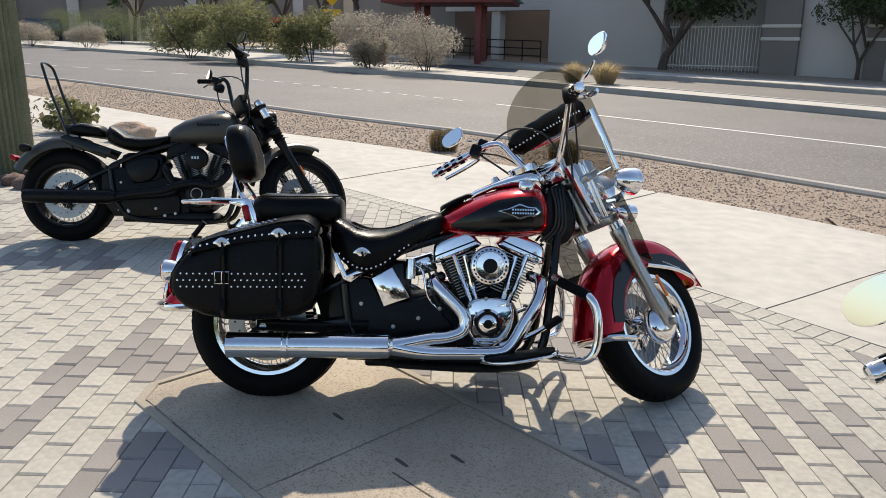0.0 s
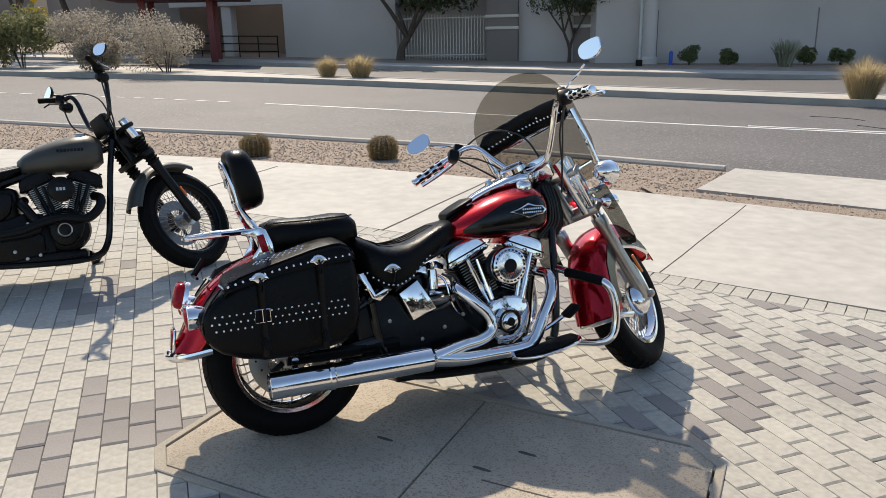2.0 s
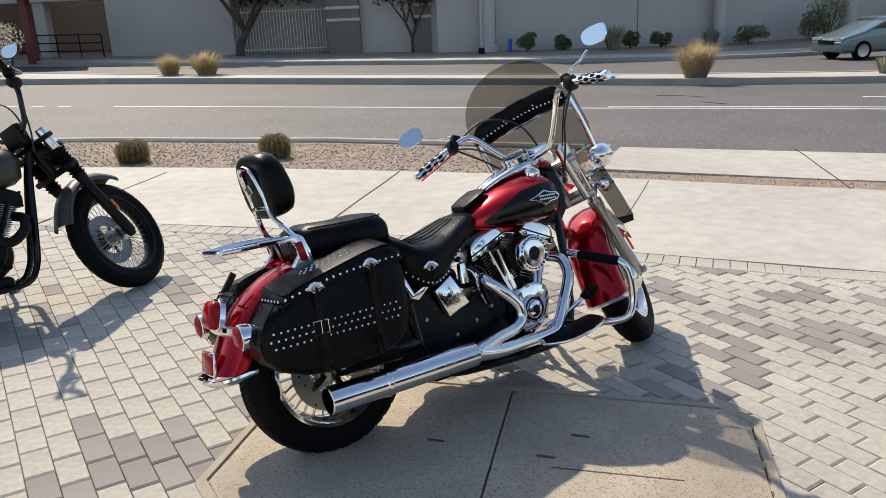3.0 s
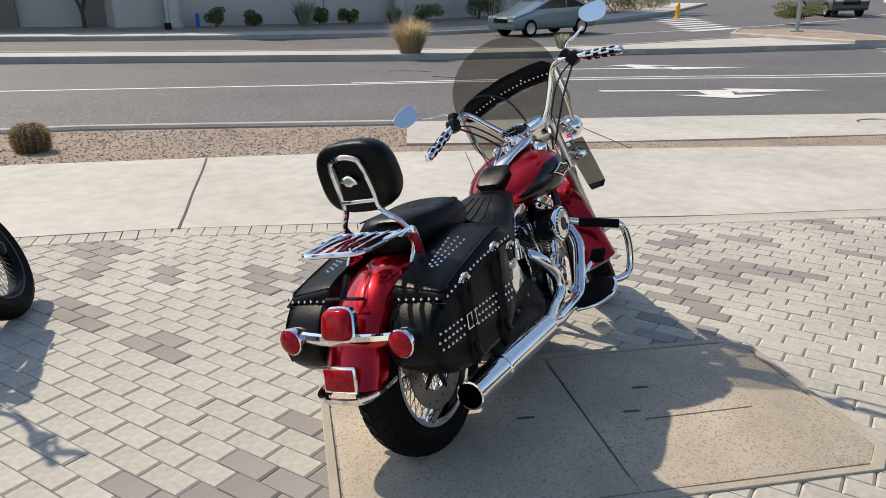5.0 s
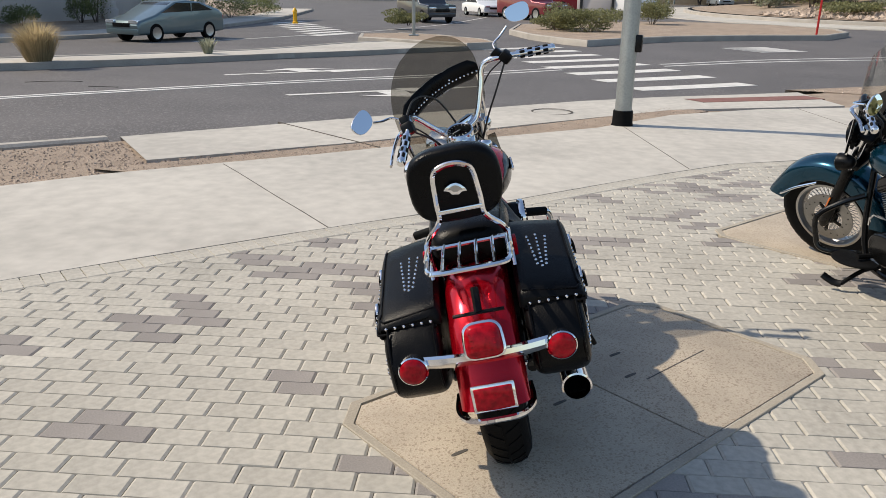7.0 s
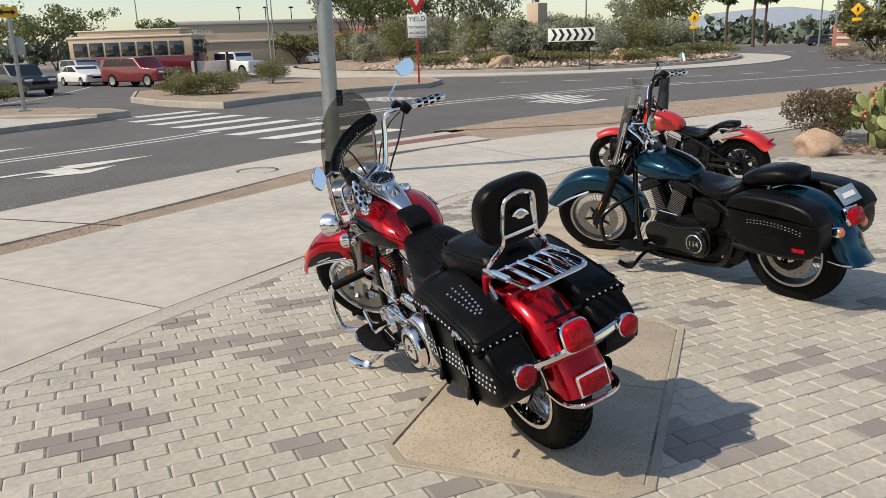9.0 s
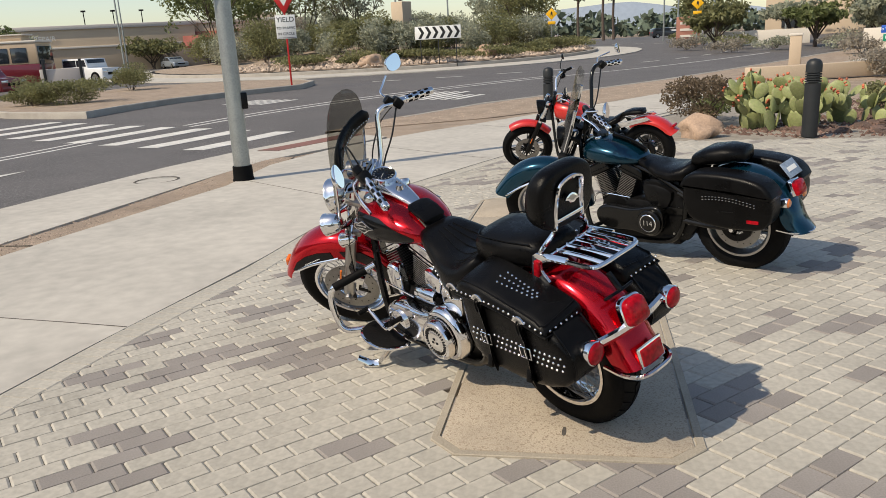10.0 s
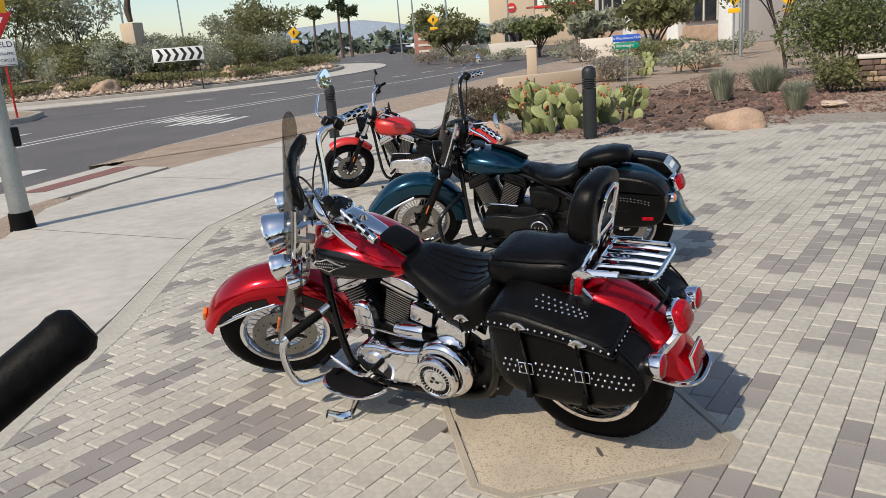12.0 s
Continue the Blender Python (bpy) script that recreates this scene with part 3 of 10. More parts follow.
def wheel(parent, name, cx, cz, r, w, rr, m, rimmat, spokes=40, disc=1, hubmat=None, cast=0, band=None):
    """A tyre on a laced or cast rim, with hub and brake disc."""
    hubmat = hubmat or CHROME
    base = m @ at(cx, 0, cz, AXY)
    bm = lathe([(rr, -w * 0.36), (rr + 0.018, -w * 0.45), (rr + 0.05, -w * 0.5), (r - 0.04, -w * 0.48), (r - 0.015, -w * 0.36), (r - 0.004, -w * 0.2), (r, 0),
                (r - 0.004, w * 0.2), (r - 0.015, w * 0.36), (r - 0.04, w * 0.48), (rr + 0.05, w * 0.5), (rr + 0.018, w * 0.45), (rr, w * 0.36)], 48, base)
    tyre = part(name, bm, RUBBER, parent, "black tyre")
    # tread blocks round the crown, kept in the tyre's own curve
    tb = bmesh.new()
    prof = [(0.03, 0.0012), (0.2, -0.0028), (0.34, -0.0115)]
    for i in range(36):
        for s in (-1, 1):
            a0 = 2 * math.pi * (i + (0.5 if s > 0 else 0)) / 36
            rows = []
            for y, dr in prof:
                sh = y * 0.25
                rows.append([[tb.verts.new(base @ Vector(((r + dr + q) * math.cos(a0 + sh + da), (r + dr + q) * math.sin(a0 + sh + da), s * w * y))) for da in (0, 0.125)] for q in (-0.006, 0.0015)])
            for r0, r1 in zip(rows, rows[1:]):
                tb.faces.new((r0[1][0], r0[1][1], r1[1][1], r1[1][0]))
                tb.faces.new((r0[0][0], r0[1][0], r1[1][0], r1[0][0]))
                tb.faces.new((r0[0][1], r0[1][1], r1[1][1], r1[0][1]))
            tb.faces.new((rows[0][0][0], rows[0][0][1], rows[0][1][1], rows[0][1][0]))
            tb.faces.new((rows[-1][0][0], rows[-1][0][1], rows[-1][1][1], rows[-1][1][0]))
    tagged(part("tread", tb, RUBBER, tyre, "chunky tread blocks"), kind="stuff")
    part("rim", lathe([(rr + 0.006, -w * 0.40), (rr + 0.006, -w * 0.43), (rr - 0.008, -w * 0.42), (rr - 0.012, -w * 0.3), (rr - 0.026, -w * 0.18), (rr - 0.028, 0), (rr - 0.026, w * 0.18),
                       (rr - 0.012, w * 0.3), (rr - 0.008, w * 0.42), (rr + 0.006, w * 0.43), (rr + 0.006, w * 0.40)], 48, base), rimmat, tyre, "bright wheel rim" if rimmat == CHROME else "black wheel rim")
    part("hub", lathe([(0, -0.075), (0.018, -0.075), (0.022, -0.055), (0.05, -0.05), (0.052, -0.038), (0.03, -0.03), (0.03, 0.03), (0.052, 0.038), (0.05, 0.05), (0.022, 0.055), (0.018, 0.075), (0, 0.075)], 24, base), hubmat, tyre)
    if band:
        part("rim_band", lathe([(rr + 0.012, -w * 0.47), (rr + 0.035, -w * 0.503), (rr + 0.036, -w * 0.49)], 48, base), band, tyre)
    if spokes:
        key = (round(rr, 3), rimmat.name)
        if key not in SPOKES:
            sp = bmesh.new()
            for s in (-1, 1):
                ex = rr - 0.02
                a = radians(17 * s)
                tube([(0.047, 0, 0.043 * s), (ex * math.cos(a), ex * math.sin(a), 0.012 * s)], 0.0017, 5, 1, bm=sp)
            o = obj("spoke", sp, SPOKE)
            SPOKES[key] = o.data
            bpy.data.objects.remove(o)
        for i in range(spokes // 2):
            for fl in (0, 1):
                share("spoke", SPOKES[key], tyre, base @ Matrix.Rotation(2 * math.pi * (i + fl * 0.5) / (spokes // 2), 4, "Z") @ (pose(0, 0, 0, 180, 0, 0) if fl else Matrix()))
    if cast:
        bm = bmesh.new()
        for i in range(cast):
            for o in (-1, 1):
                bx = box(rr - 0.06, 0.012, 0.03, (0.05 + (rr - 0.06) / 2, o * 0.012, 0), 0.003)
                bx.transform(base @ Matrix.Rotation(2 * math.pi * i / cast, 4, "Z"))
                merge(bm, bx)
        part("cast_spokes", bm, SATIN, tyre)
        bm = bmesh.new()
        for i in range(cast):
            for o in (-1, 1):
                for y in (-0.0155, 0.0155):
                    bx = box(rr - 0.07, 0.006, 0.002, (0.05 + (rr - 0.06) / 2, o * 0.012, y))
                    bx.transform(base @ Matrix.Rotation(2 * math.pi * i / cast, 4, "Z"))
                    merge(bm, bx)
        part("spoke_faces", bm, STEEL, tyre, "bright machined spoke faces")
    for s in ((-1, 1) if disc == 2 else (disc,) if disc else ()):
        o = s * 0.062
        bm = lathe([(0.092, o - 0.0025), (0.158, o - 0.0025), (0.158, o + 0.0025), (0.092, o + 0.0025), (0.092, o - 0.0025)], 36, base)
        dsk = part("brake_disc", bm, DISC, tyre, "drilled steel brake disc")
        hb = bmesh.new()
        for i in range(5):
            bx = box(0.07, 0.022, 0.005, (0.072, 0, o), 0.001)
            bx.transform(base @ Matrix.Rotation(2 * math.pi * i / 5, 4, "Z"))
            merge(hb, bx)
        for i in range(20):
            a = 2 * math.pi * i / 20
            rr2 = 0.105 + 0.013 * (i % 4)
            lathe([(0, o + s * 0.0028), (0.0045, o + s * 0.0028)], 8, base @ at(rr2 * math.cos(a), rr2 * math.sin(a), 0), hb)
        tagged(part("disc_carrier", hb, SATIN, tyre), "dark disc arms and drillings", kind="stuff")
    return tyre


def fender(cx, cz, r, a0, a1, hw, skirt, m, n=26, end_flare=0.0, thick=0.004, lip=0.0, cut=False):
    """A mudguard: a crowned band round the wheel with side skirts; degrees from ahead, over the top."""
    rings = []
    prof = [(-hw, -skirt), (-hw * 0.995, -skirt * 0.5), (-hw * 0.97, -0.02), (-hw * 0.82, 0.002), (-hw * 0.5, 0.016), (0, 0.022), (hw * 0.5, 0.016), (hw * 0.82, 0.002), (hw * 0.97, -0.02), (hw * 0.995, -skirt * 0.5), (hw, -skirt)]
    for i in range(n + 1):
        t = i / n
        a = radians(a0 + (a1 - a0) * t)
        fl = end_flare * max(0, (t - 0.86) / 0.14) ** 2 + lip * max(0, (0.14 - t) / 0.14) ** 2
        sk = float(np.interp(math.degrees(a), [27, 32, 45, 60, 85], [0.1, 0.15, 0.36, 0.72, 1.0])) if cut else 1.0
        pts = []
        for y, d in prof + [(y * 0.96, d - thick) for y, d in prof[::-1]]:
            rad = r + (d if d > -0.03 else min(d * sk, -0.022 + d * 0.05)) + fl
            pts.append(m @ Vector((cx + rad * math.cos(a), y, cz + rad * math.sin(a))))
        rings.append(pts)
    return loft(rings)


FINMESH = {}


def v_engine(bike, finmat, covermat, edge=None):
    """An air-cooled V-twin on its crankcase; fins, rocker boxes, push rods, cases."""
    cyl = []
    for s, nm in ((-1, "rear"), (1, "front")):
        ang = radians(22.5) * s
        ax = Vector((math.sin(ang), 0, math.cos(ang)))
        b0 = Vector((0.985 + 0.012 * s, 0, 0.325)) + ax * 0.115
        b1 = b0 + ax * 0.182
        tilt = Matrix.Rotation(math.atan2(ax.x, ax.z), 4, "Y")
        c = part("cylinder", lathe([(0, 0), (0.051, 0), (0.051, 0.182), (0, 0.182)], 20, Matrix.Translation(b0) @ tilt), [finmat], bike, "finned engine cylinder")
        fm = FINMESH.get(finmat.name)
        if not fm:
            w, d = 0.073, 0.085
            tmp = obj("fin", plate(round_outline([(-w, -d * 0.75), (-w * 0.75, -d), (w * 0.75, -d), (w, -d * 0.75), (w, d * 0.75), (w * 0.75, d), (-w * 0.75, d), (-w, d * 0.75)], 1), -0.00225, 0.00225, axis="z"), finmat, 0)
            fm = FINMESH[finmat.name] = tmp.data
            bpy.data.objects.remove(tmp)
        for i in range(15):
            k = 0.93 + 0.14 * i / 15
            share("fin", fm, c, Matrix.Translation(b0.lerp(b1, (i + 0.5) / 15)) @ tilt @ Matrix.Diagonal((k, 1, 1, 1)))
        if edge:
            e = bmesh.new()
            for i in range(1, 15):
                p = b0.lerp(b1, (i + 0.5) / 15)
                e = box(0.12, 0.003, 0.003, (p.x, -0.0862, p.z), 0, Matrix.Rotation(ang, 4, "Y"), bm=e)
                e = box(0.12, 0.003, 0.003, (p.x, 0.0862, p.z), 0, Matrix.Rotation(ang, 4, "Y"), bm=e)
            tagged(part("fin_edge", e, edge, c), "bright machined fin edges", kind="stuff")
        h = b1 + ax * 0.035
        rb = plate(round_outline([(-0.092, -0.036), (0.092, -0.036), (0.098, -0.01), (0.082, 0.03), (0.05, 0.046), (-0.05, 0.046), (-0.082, 0.03), (-0.098, -0.01)], 2), -0.088, 0.088, 0.016, 3)
        rb.transform(at(*h, Matrix.Rotation(ang, 4, "Y")))
        r = part("rocker_box", rb, covermat, bike, "rocker cover")
        ridge = box(0.19, 0.184, 0.006, (0, 0, -0.005), 0.002, None)
        for dx in (-0.07, 0, 0.07):
            merge(ridge, lathe([(0, 0.052), (0.008, 0.052), (0.009, 0.046), (0, 0.04)], 8, at(dx, -0.05, 0)))
            merge(ridge, lathe([(0.0085, -0.094), (0.0085, -0.088), (0, -0.086)], 8, AXY @ at(dx, 0.02, 0)))
        ridge.transform(at(*h, Matrix.Rotation(ang, 4, "Y")))
        part("gasket", ridge, SATIN, r)
        # push rod tubes down to the cam cover
        for o in (-0.02, 0.025):
            top = b1 + ax * 0.0 + Vector((o, -0.10, 0))
            bot = Vector((0.985 + s * 0.055 + o * 0.5, -0.125, 0.385))
            tb = tube([bot, bot.lerp(top, 0.5), top], 0.011, 10, 1)
            q = bot.lerp(top, 0.45)
            tube([bot.lerp(top, 0.38), bot.lerp(top, 0.52)], 0.0145, 10, 1, bm=tb)
            tube([bot, bot.lerp(top, 0.1)], 0.016, 10, 1, bm=tb)
            part("pushrod_tube", tb, CHROME if covermat == CHROME else SATIN, bike, "pushrod tube")
    # crankcase, gearbox and oil tank
    bm = lathe([(0, -0.10), (0.09, -0.10), (0.125, -0.085), (0.135, -0.05), (0.135, 0.07), (0.12, 0.09), (0, 0.09)], 32, at(0.985, 0, 0.325, AXY))
    part("crankcase", bm, finmat, bike)
    bm = plate(round_outline([(0.60, 0.17), (0.60, 0.36), (0.66, 0.43), (0.84, 0.44), (0.90, 0.38), (0.92, 0.2), (0.88, 0.16)], 2), -0.10, 0.12, 0.02, 2)
    for x, z in ((0.66, 0.40), (0.70, 0.20), (0.80, 0.42), (0.86, 0.22), (0.74, 0.30)):
        merge(bm, lathe([(0, -0.006), (0.012, -0.006), (0.014, 0), (0.014, 0.01)], 8, at(x, -0.10, z, AXY)))
    part("gearbox", bm, finmat, bike)
    return bike


def side_castings(bike):
    """The black frame and gearbox castings under the seat, with their bolts."""
    side = round_outline([(0.34, 0.46), (0.37, 0.515), (0.50, 0.50), (0.56, 0.40), (0.70, 0.42), (0.78, 0.45), (0.80, 0.36), (0.86, 0.30), (0.86, 0.20), (0.70, 0.165), (0.42, 0.17), (0.34, 0.28)], 1)
    for s, y0, y1 in ((-1, -0.135, -0.03), (1, 0.03, 0.112)):
        cs = part("frame_casting", plate(side, y0, y1, 0.012, 2), SATIN, bike, "black frame and gearbox casting")
        for x, z in ((0.455, 0.215), (0.515, 0.212), (0.40, 0.30), (0.47, 0.40), (0.60, 0.31), (0.70, 0.345), (0.785, 0.385)):
            part("casting_bolt", lathe([(0, 0.008), (0.008, 0.007), (0.0095, 0)], 8, at(x, s * (0.135 if s < 0 else 0.112), z, AXY if s > 0 else pose(0, 0, 0, 90, 0, 0))), STEEL, cs)


def frame_tubes(bike, mt, low=0.15):
    bm = bmesh.new()
    for s in (-1, 1):
        tube([(1.30, 0.03 * s, 0.86), (1.27, 0.06 * s, 0.70), (1.235, 0.115 * s, 0.42), (1.20, 0.13 * s, 0.22), (1.10, 0.13 * s, low), (0.75, 0.13 * s, low), (0.52, 0.13 * s, low + 0.03), (0.43, 0.14 * s, 0.30), (0.40, 0.14 * s, 0.48)], 0.018, 10, 4, bm=bm)
        tube([(1.30, 0.0, 0.82), (1.0, 0.035 * s, 0.72), (0.7, 0.08 * s, 0.64), (0.42, 0.13 * s, 0.52), (0.40, 0.13 * s, 0.46)], 0.017, 10, 4, bm=bm)
    part("frame", bm, mt, bike, "tubular frame")
    bm = bmesh.new()
    for s in (-1, 1):
        tube([(0.42, 0.135 * s, 0.33), (0.25, 0.13 * s, 0.31), (0.06, 0.125 * s, 0.305)], [0.024, 0.02, 0.016], 10, 4, bm=bm)
        tube([(0.46, 0.135 * s, 0.52), (0.28, 0.13 * s, 0.43), (0.08, 0.125 * s, 0.315)], 0.015, 10, 4, bm=bm)
        merge(bm, lathe([(0, 0), (0.02, 0), (0.02, 0.02), (0.012, 0.028), (0, 0.028)], 8, at(0.085, 0.125 * s, 0.305, AXY if s > 0 else pose(0, 0, 0, 90, 0, 0))))
    part("swingarm", bm, mt, bike)
    part("axle_bolt", lathe([(0, -0.16), (0.014, -0.16), (0.014, 0.16), (0, 0.16)], 10, at(0.085, 0, 0.305, AXY)), CHROME, bike)


def fork_legs(bike, S, tubemat, slidermat, boots=False, off=0.105):
    d = Vector((math.sin(RAKE), 0, -math.cos(RAKE)))
    for s in (-1, 1):
        top = Vector((1.318, off * s, 0.955))
        leg = part("fork_leg", xf(lathe([(0, 0), (0.024, 0), (0.026, -0.01), (0.026, -0.40), (0.0, -0.40)], 16, Matrix.Translation(top) @ pose(0, 0, 0, 0, -30.4, 0)), S), tubemat, bike, "front fork leg")
        part("slider", xf(lathe([(0.0, -0.30), (0.031, -0.30), (0.034, -0.31), (0.034, -0.34), (0.030, -0.36), (0.029, -0.60), (0.033, -0.66), (0.033, -0.74), (0.02, -0.775), (0, -0.78)], 16,
                                Matrix.Translation(top) @ pose(0, 0, 0, 0, -30.4, 0)), S), slidermat, leg)
        if boots:
            prof = [(0, -0.135)]
            for i in range(9):
                z = -0.135 - i * 0.021
                prof += [(0.032, z), (0.042, z - 0.008), (0.042, z - 0.012)]
            part("fork_boot", xf(lathe(prof + [(0.03, -0.33), (0, -0.33)], 16, Matrix.Translation(top) @ pose(0, 0, 0, 0, -30.4, 0)), S), RUBBER, leg, "ribbed rubber fork boot")
    bm = bmesh.new()
    for h, t in ((0.90, 0.03), (0.73, 0.035)):
        p = Vector((1.318, 0, 0.955)) + d * ((0.955 - h) / math.cos(RAKE))
        bm = box(0.085, off * 2 + 0.085, t, (p.x - 0.02, 0, p.z), 0.01, pose(0, 0, 0, 0, -30.4, 0), bm=bm)
    tube([(1.30, 0, 0.93), (1.42, 0, 0.71)], 0.03, 12, 1, bm=bm)
    part("fork_yoke", xf(bm, S), slidermat, bike)


def handlebar(bike, S, line, mt, r=0.0127):
    bm = tube([(x, y, z) for x, y, z in line] + [(x, -y, z) for x, y, z in line[::-1]], r, 12, 5)
    return part("handlebar", xf(bm, S), mt, bike, "handlebar")


def grip(bike, S, a, b, sleeve, ends, ribs=True, r=0.0185):
    a, b = Vector(a), Vector(b)
    g = part("grip", xf(tube([a, b], r, 14, 1), S), sleeve, bike)
    if ribs:
        bm = bmesh.new()
        d = (b - a)
        rot = d.to_track_quat("Z", "Y").to_matrix().to_4x4()
        for j in range(4):
            p = a + d * (0.16 + 0.22 * j)
            for q in range(5):
                an = q * math.pi * 0.4 + j * 0.63
                x = box(0.007, 0.0135, 0.024, (r - 0.001, 0, 0), 0.0033)
                x.transform(Matrix.Translation(p) @ rot @ Matrix.Rotation(an, 4, "Z"))
                merge(bm, x)
        tagged(part("grip_inlay", xf(bm, S), RUBBER, g), "black rubber grip inlays", kind="stuff")
    part("grip_end", xf(lathe([(0, 0.014), (r * 0.7, 0.013), (r * 0.98, 0.008), (r * 1.06, 0), (r, -0.006)], 14, Matrix.Translation(b) @ (b - a).to_track_quat("Z", "Y").to_matrix().to_4x4()), S), ends, g)
    return g


def mirror(bike, S, stem, c, shell, aim=(-1, 0, 0.05), w=0.058, h=0.04, roll=0.0):
    """A mirror on a bent stem; aim is the way that its glass looks."""
    st = part("mirror_stem", xf(tube(stem, 0.0052, 8, 5), S), shell, bike)
    aim = Vector(aim).normalized()
    rot = aim.to_track_quat("Z", "Y").to_matrix().to_4x4() @ Matrix.Rotation(roll, 4, "Z")
    sq = lambda v: math.copysign(abs(v) ** 0.78, v)
    out = [(w * (1 + 0.12 * math.sin(t)) * sq(math.cos(t)), h * 0.92 * sq(math.sin(t)) * (1 + 0.1 * math.cos(t))) for t in (2 * math.pi * i / 28 for i in range(28))]
    rings = [[Vector((u * k, v * k, z)) for u, v in out] for k, z in ((0.25, -0.026), (0.65, -0.021), (0.93, -0.010), (1.0, 0.0), (0.97, 0.003))]
    bm = loft(rings)
    bm.transform(Matrix.Translation(c) @ rot)
    hd = part("mirror_shell", xf(bm, S), shell, st)
    gl = loft([[Vector((u * 0.94, v * 0.94, z)) for u, v in out] for z in (0.002, 0.0045)])
    gl.transform(Matrix.Translation(c) @ rot)
    part("mirror_glass", xf(gl, S), MIRROR, st, "mirror glass")


def lever(bike, S, pts, mt, r=0.006):
    part("lever", xf(tube(pts, [r * 1.3] + [r] * (len(pts) - 2) + [r * 0.9], 8, 4, squash=1.5), S), mt, bike, "hand lever")


def lamp(bike, S, c, r, depth, shell, lens, name="spot_lamp", aim=(1, 0, 0)):
    rot = Vector(aim).normalized().to_track_quat("Z", "Y").to_matrix().to_4x4()
    m = S @ Matrix.Translation(c) @ rot
    prof = [(0, -depth), (r * 0.3, -depth * 0.97), (r * 0.62, -depth * 0.8), (r * 0.85, -depth * 0.5), (r * 0.97, -depth * 0.15), (r, 0), (r * 1.03, 0.004), (r * 1.03, 0.012), (r * 0.95, 0.016)]
    b = part(name, lathe(prof, 28, m), shell, bike, "bright lamp shell" if shell == CHROME else "black lamp shell")
    part("lens", lathe([(r * 0.96, 0.013), (r * 0.7, 0.02), (r * 0.35, 0.025), (0, 0.026)], 28, m), lens, b)
    return b


def cable(bike, S, pts, r=0.004, mt=None):
    part("cable", xf(tube(pts, r, 7, 6), S), mt or CABLE, bike)


def tank_body(rows, n=28, e=2.3, e2=3.0):
    """rows: x, half width, z low, z top."""
    return loft([sring(x, w, a, b, e, n, 0, e2) for x, w, a, b in rows])


def surf_patch(f, u0, u1, v0, v1, nu, nv, off):
    """A skin laid off above a surface f(u, v); v0 and v1 may follow u."""
    bm = bmesh.new()
    g = []
    for i in range(nu + 1):
        u = u0 + (u1 - u0) * i / nu
        row = []
        for j in range(nv + 1):
            v = v0(u) + (v1(u) - v0(u)) * j / nv
            p, e = f(u, v), 1e-3
            nrm = (f(u + e, v) - p).cross(f(u, v + e) - p).normalized()
            row.append(bm.verts.new(p + nrm * off))
        g.append(row)
    for i in range(nu):
        for j in range(nv):
            bm.faces.new((g[i][j], g[i + 1][j], g[i + 1][j + 1], g[i][j + 1]))
    return bm


def badge(bike, c, s, w, h, mt, rx=0.0):
    """A pointed tank badge; bars stand for its lettering."""
    out = [(-w, 0), (-w * 0.55, h * 0.28), (-w * 0.3, h * 0.55), (0.05 * w, h), (w * 0.45, h * 0.62), (w * 0.8, h * 0.55), (w, 0), (w * 0.8, -h * 0.55), (w * 0.45, -h * 0.62), (0.05 * w, -h), (-w * 0.3, -h * 0.55), (-w * 0.55, -h * 0.28)]
    m = at(*c, pose(0, 0, 0, rx * s, 0, 0))
    b = part("tank_badge", xf(plate(out, -0.004, 0.004, 0.002), m), mt, bike, "bright pointed badge")
    part("badge_field", xf(plate([(x * 0.88, z * 0.78) for x, z in out], -0.0052, 0.0052), m), SATIN, b)
    bm = bmesh.new()
    for z in (0.22, -0.22):
        for i in range(9):
            bm = box(w * 0.055, 0.0112, h * 0.22, (-w * 0.26 + i * w * 0.115, 0, z * h), 0.0, bm=bm)
    tagged(part("badge_bars", xf(bm, m), mt, b), kind="stuff")


def concho(parent, c, s, rx=0.0):
    """A winged bright button with a dark thong."""
    w, h = 0.035, 0.019
    out = [(-w, -h * 0.3), (-w * 0.8, h * 0.25), (-w * 0.4, h * 0.8), (0, h), (w * 0.4, h * 0.8), (w * 0.8, h * 0.25), (w, -h * 0.3), (w * 0.55, -h * 0.45), (w * 0.3, -h * 0.9), (-w * 0.3, -h * 0.9), (-w * 0.55, -h * 0.45)]
    m = at(*c, pose(0, 0, 0, rx, 0, 0))
    k = part("concho", xf(plate(out, -0.004, 0.004, 0.0015), m), CHROME, parent, "bright winged concho")
    part("concho_field", xf(plate([(x * 0.62, z * 0.55 + 0.001) for x, z in out], -0.0048, 0.0048), m), STEEL, k)
    part("thong", xf(tube([(0, 0.006 * s, 0), (0.004, 0.012 * s, -0.02), (-0.004, 0.014 * s, -0.05)], 0.004, 6, 3), m), LEATHER, k)


def buckle(parent, c, s):
    b = bmesh.new()
    w, h = 0.028, 0.022
    tube([(-w, 0, -h), (w, 0, -h), (w, 0, h), (-w, 0, h)], 0.003, 6, 1, True, bm=b)
    tube([(0, 0, -h), (0, 0.003 * s, h)], 0.0022, 6, 1, bm=b)
    part("buckle", xf(b, at(*c)), CHROME, parent, "bright roller buckle")


def studs(parent, pts, s):
    """Round studs that look out of the side s."""
    rot = AXY if s > 0 else pose(0, 0, 0, 90, 0, 0)
    for p in pts:
        share("stud", STUD, parent, at(*p, rot))


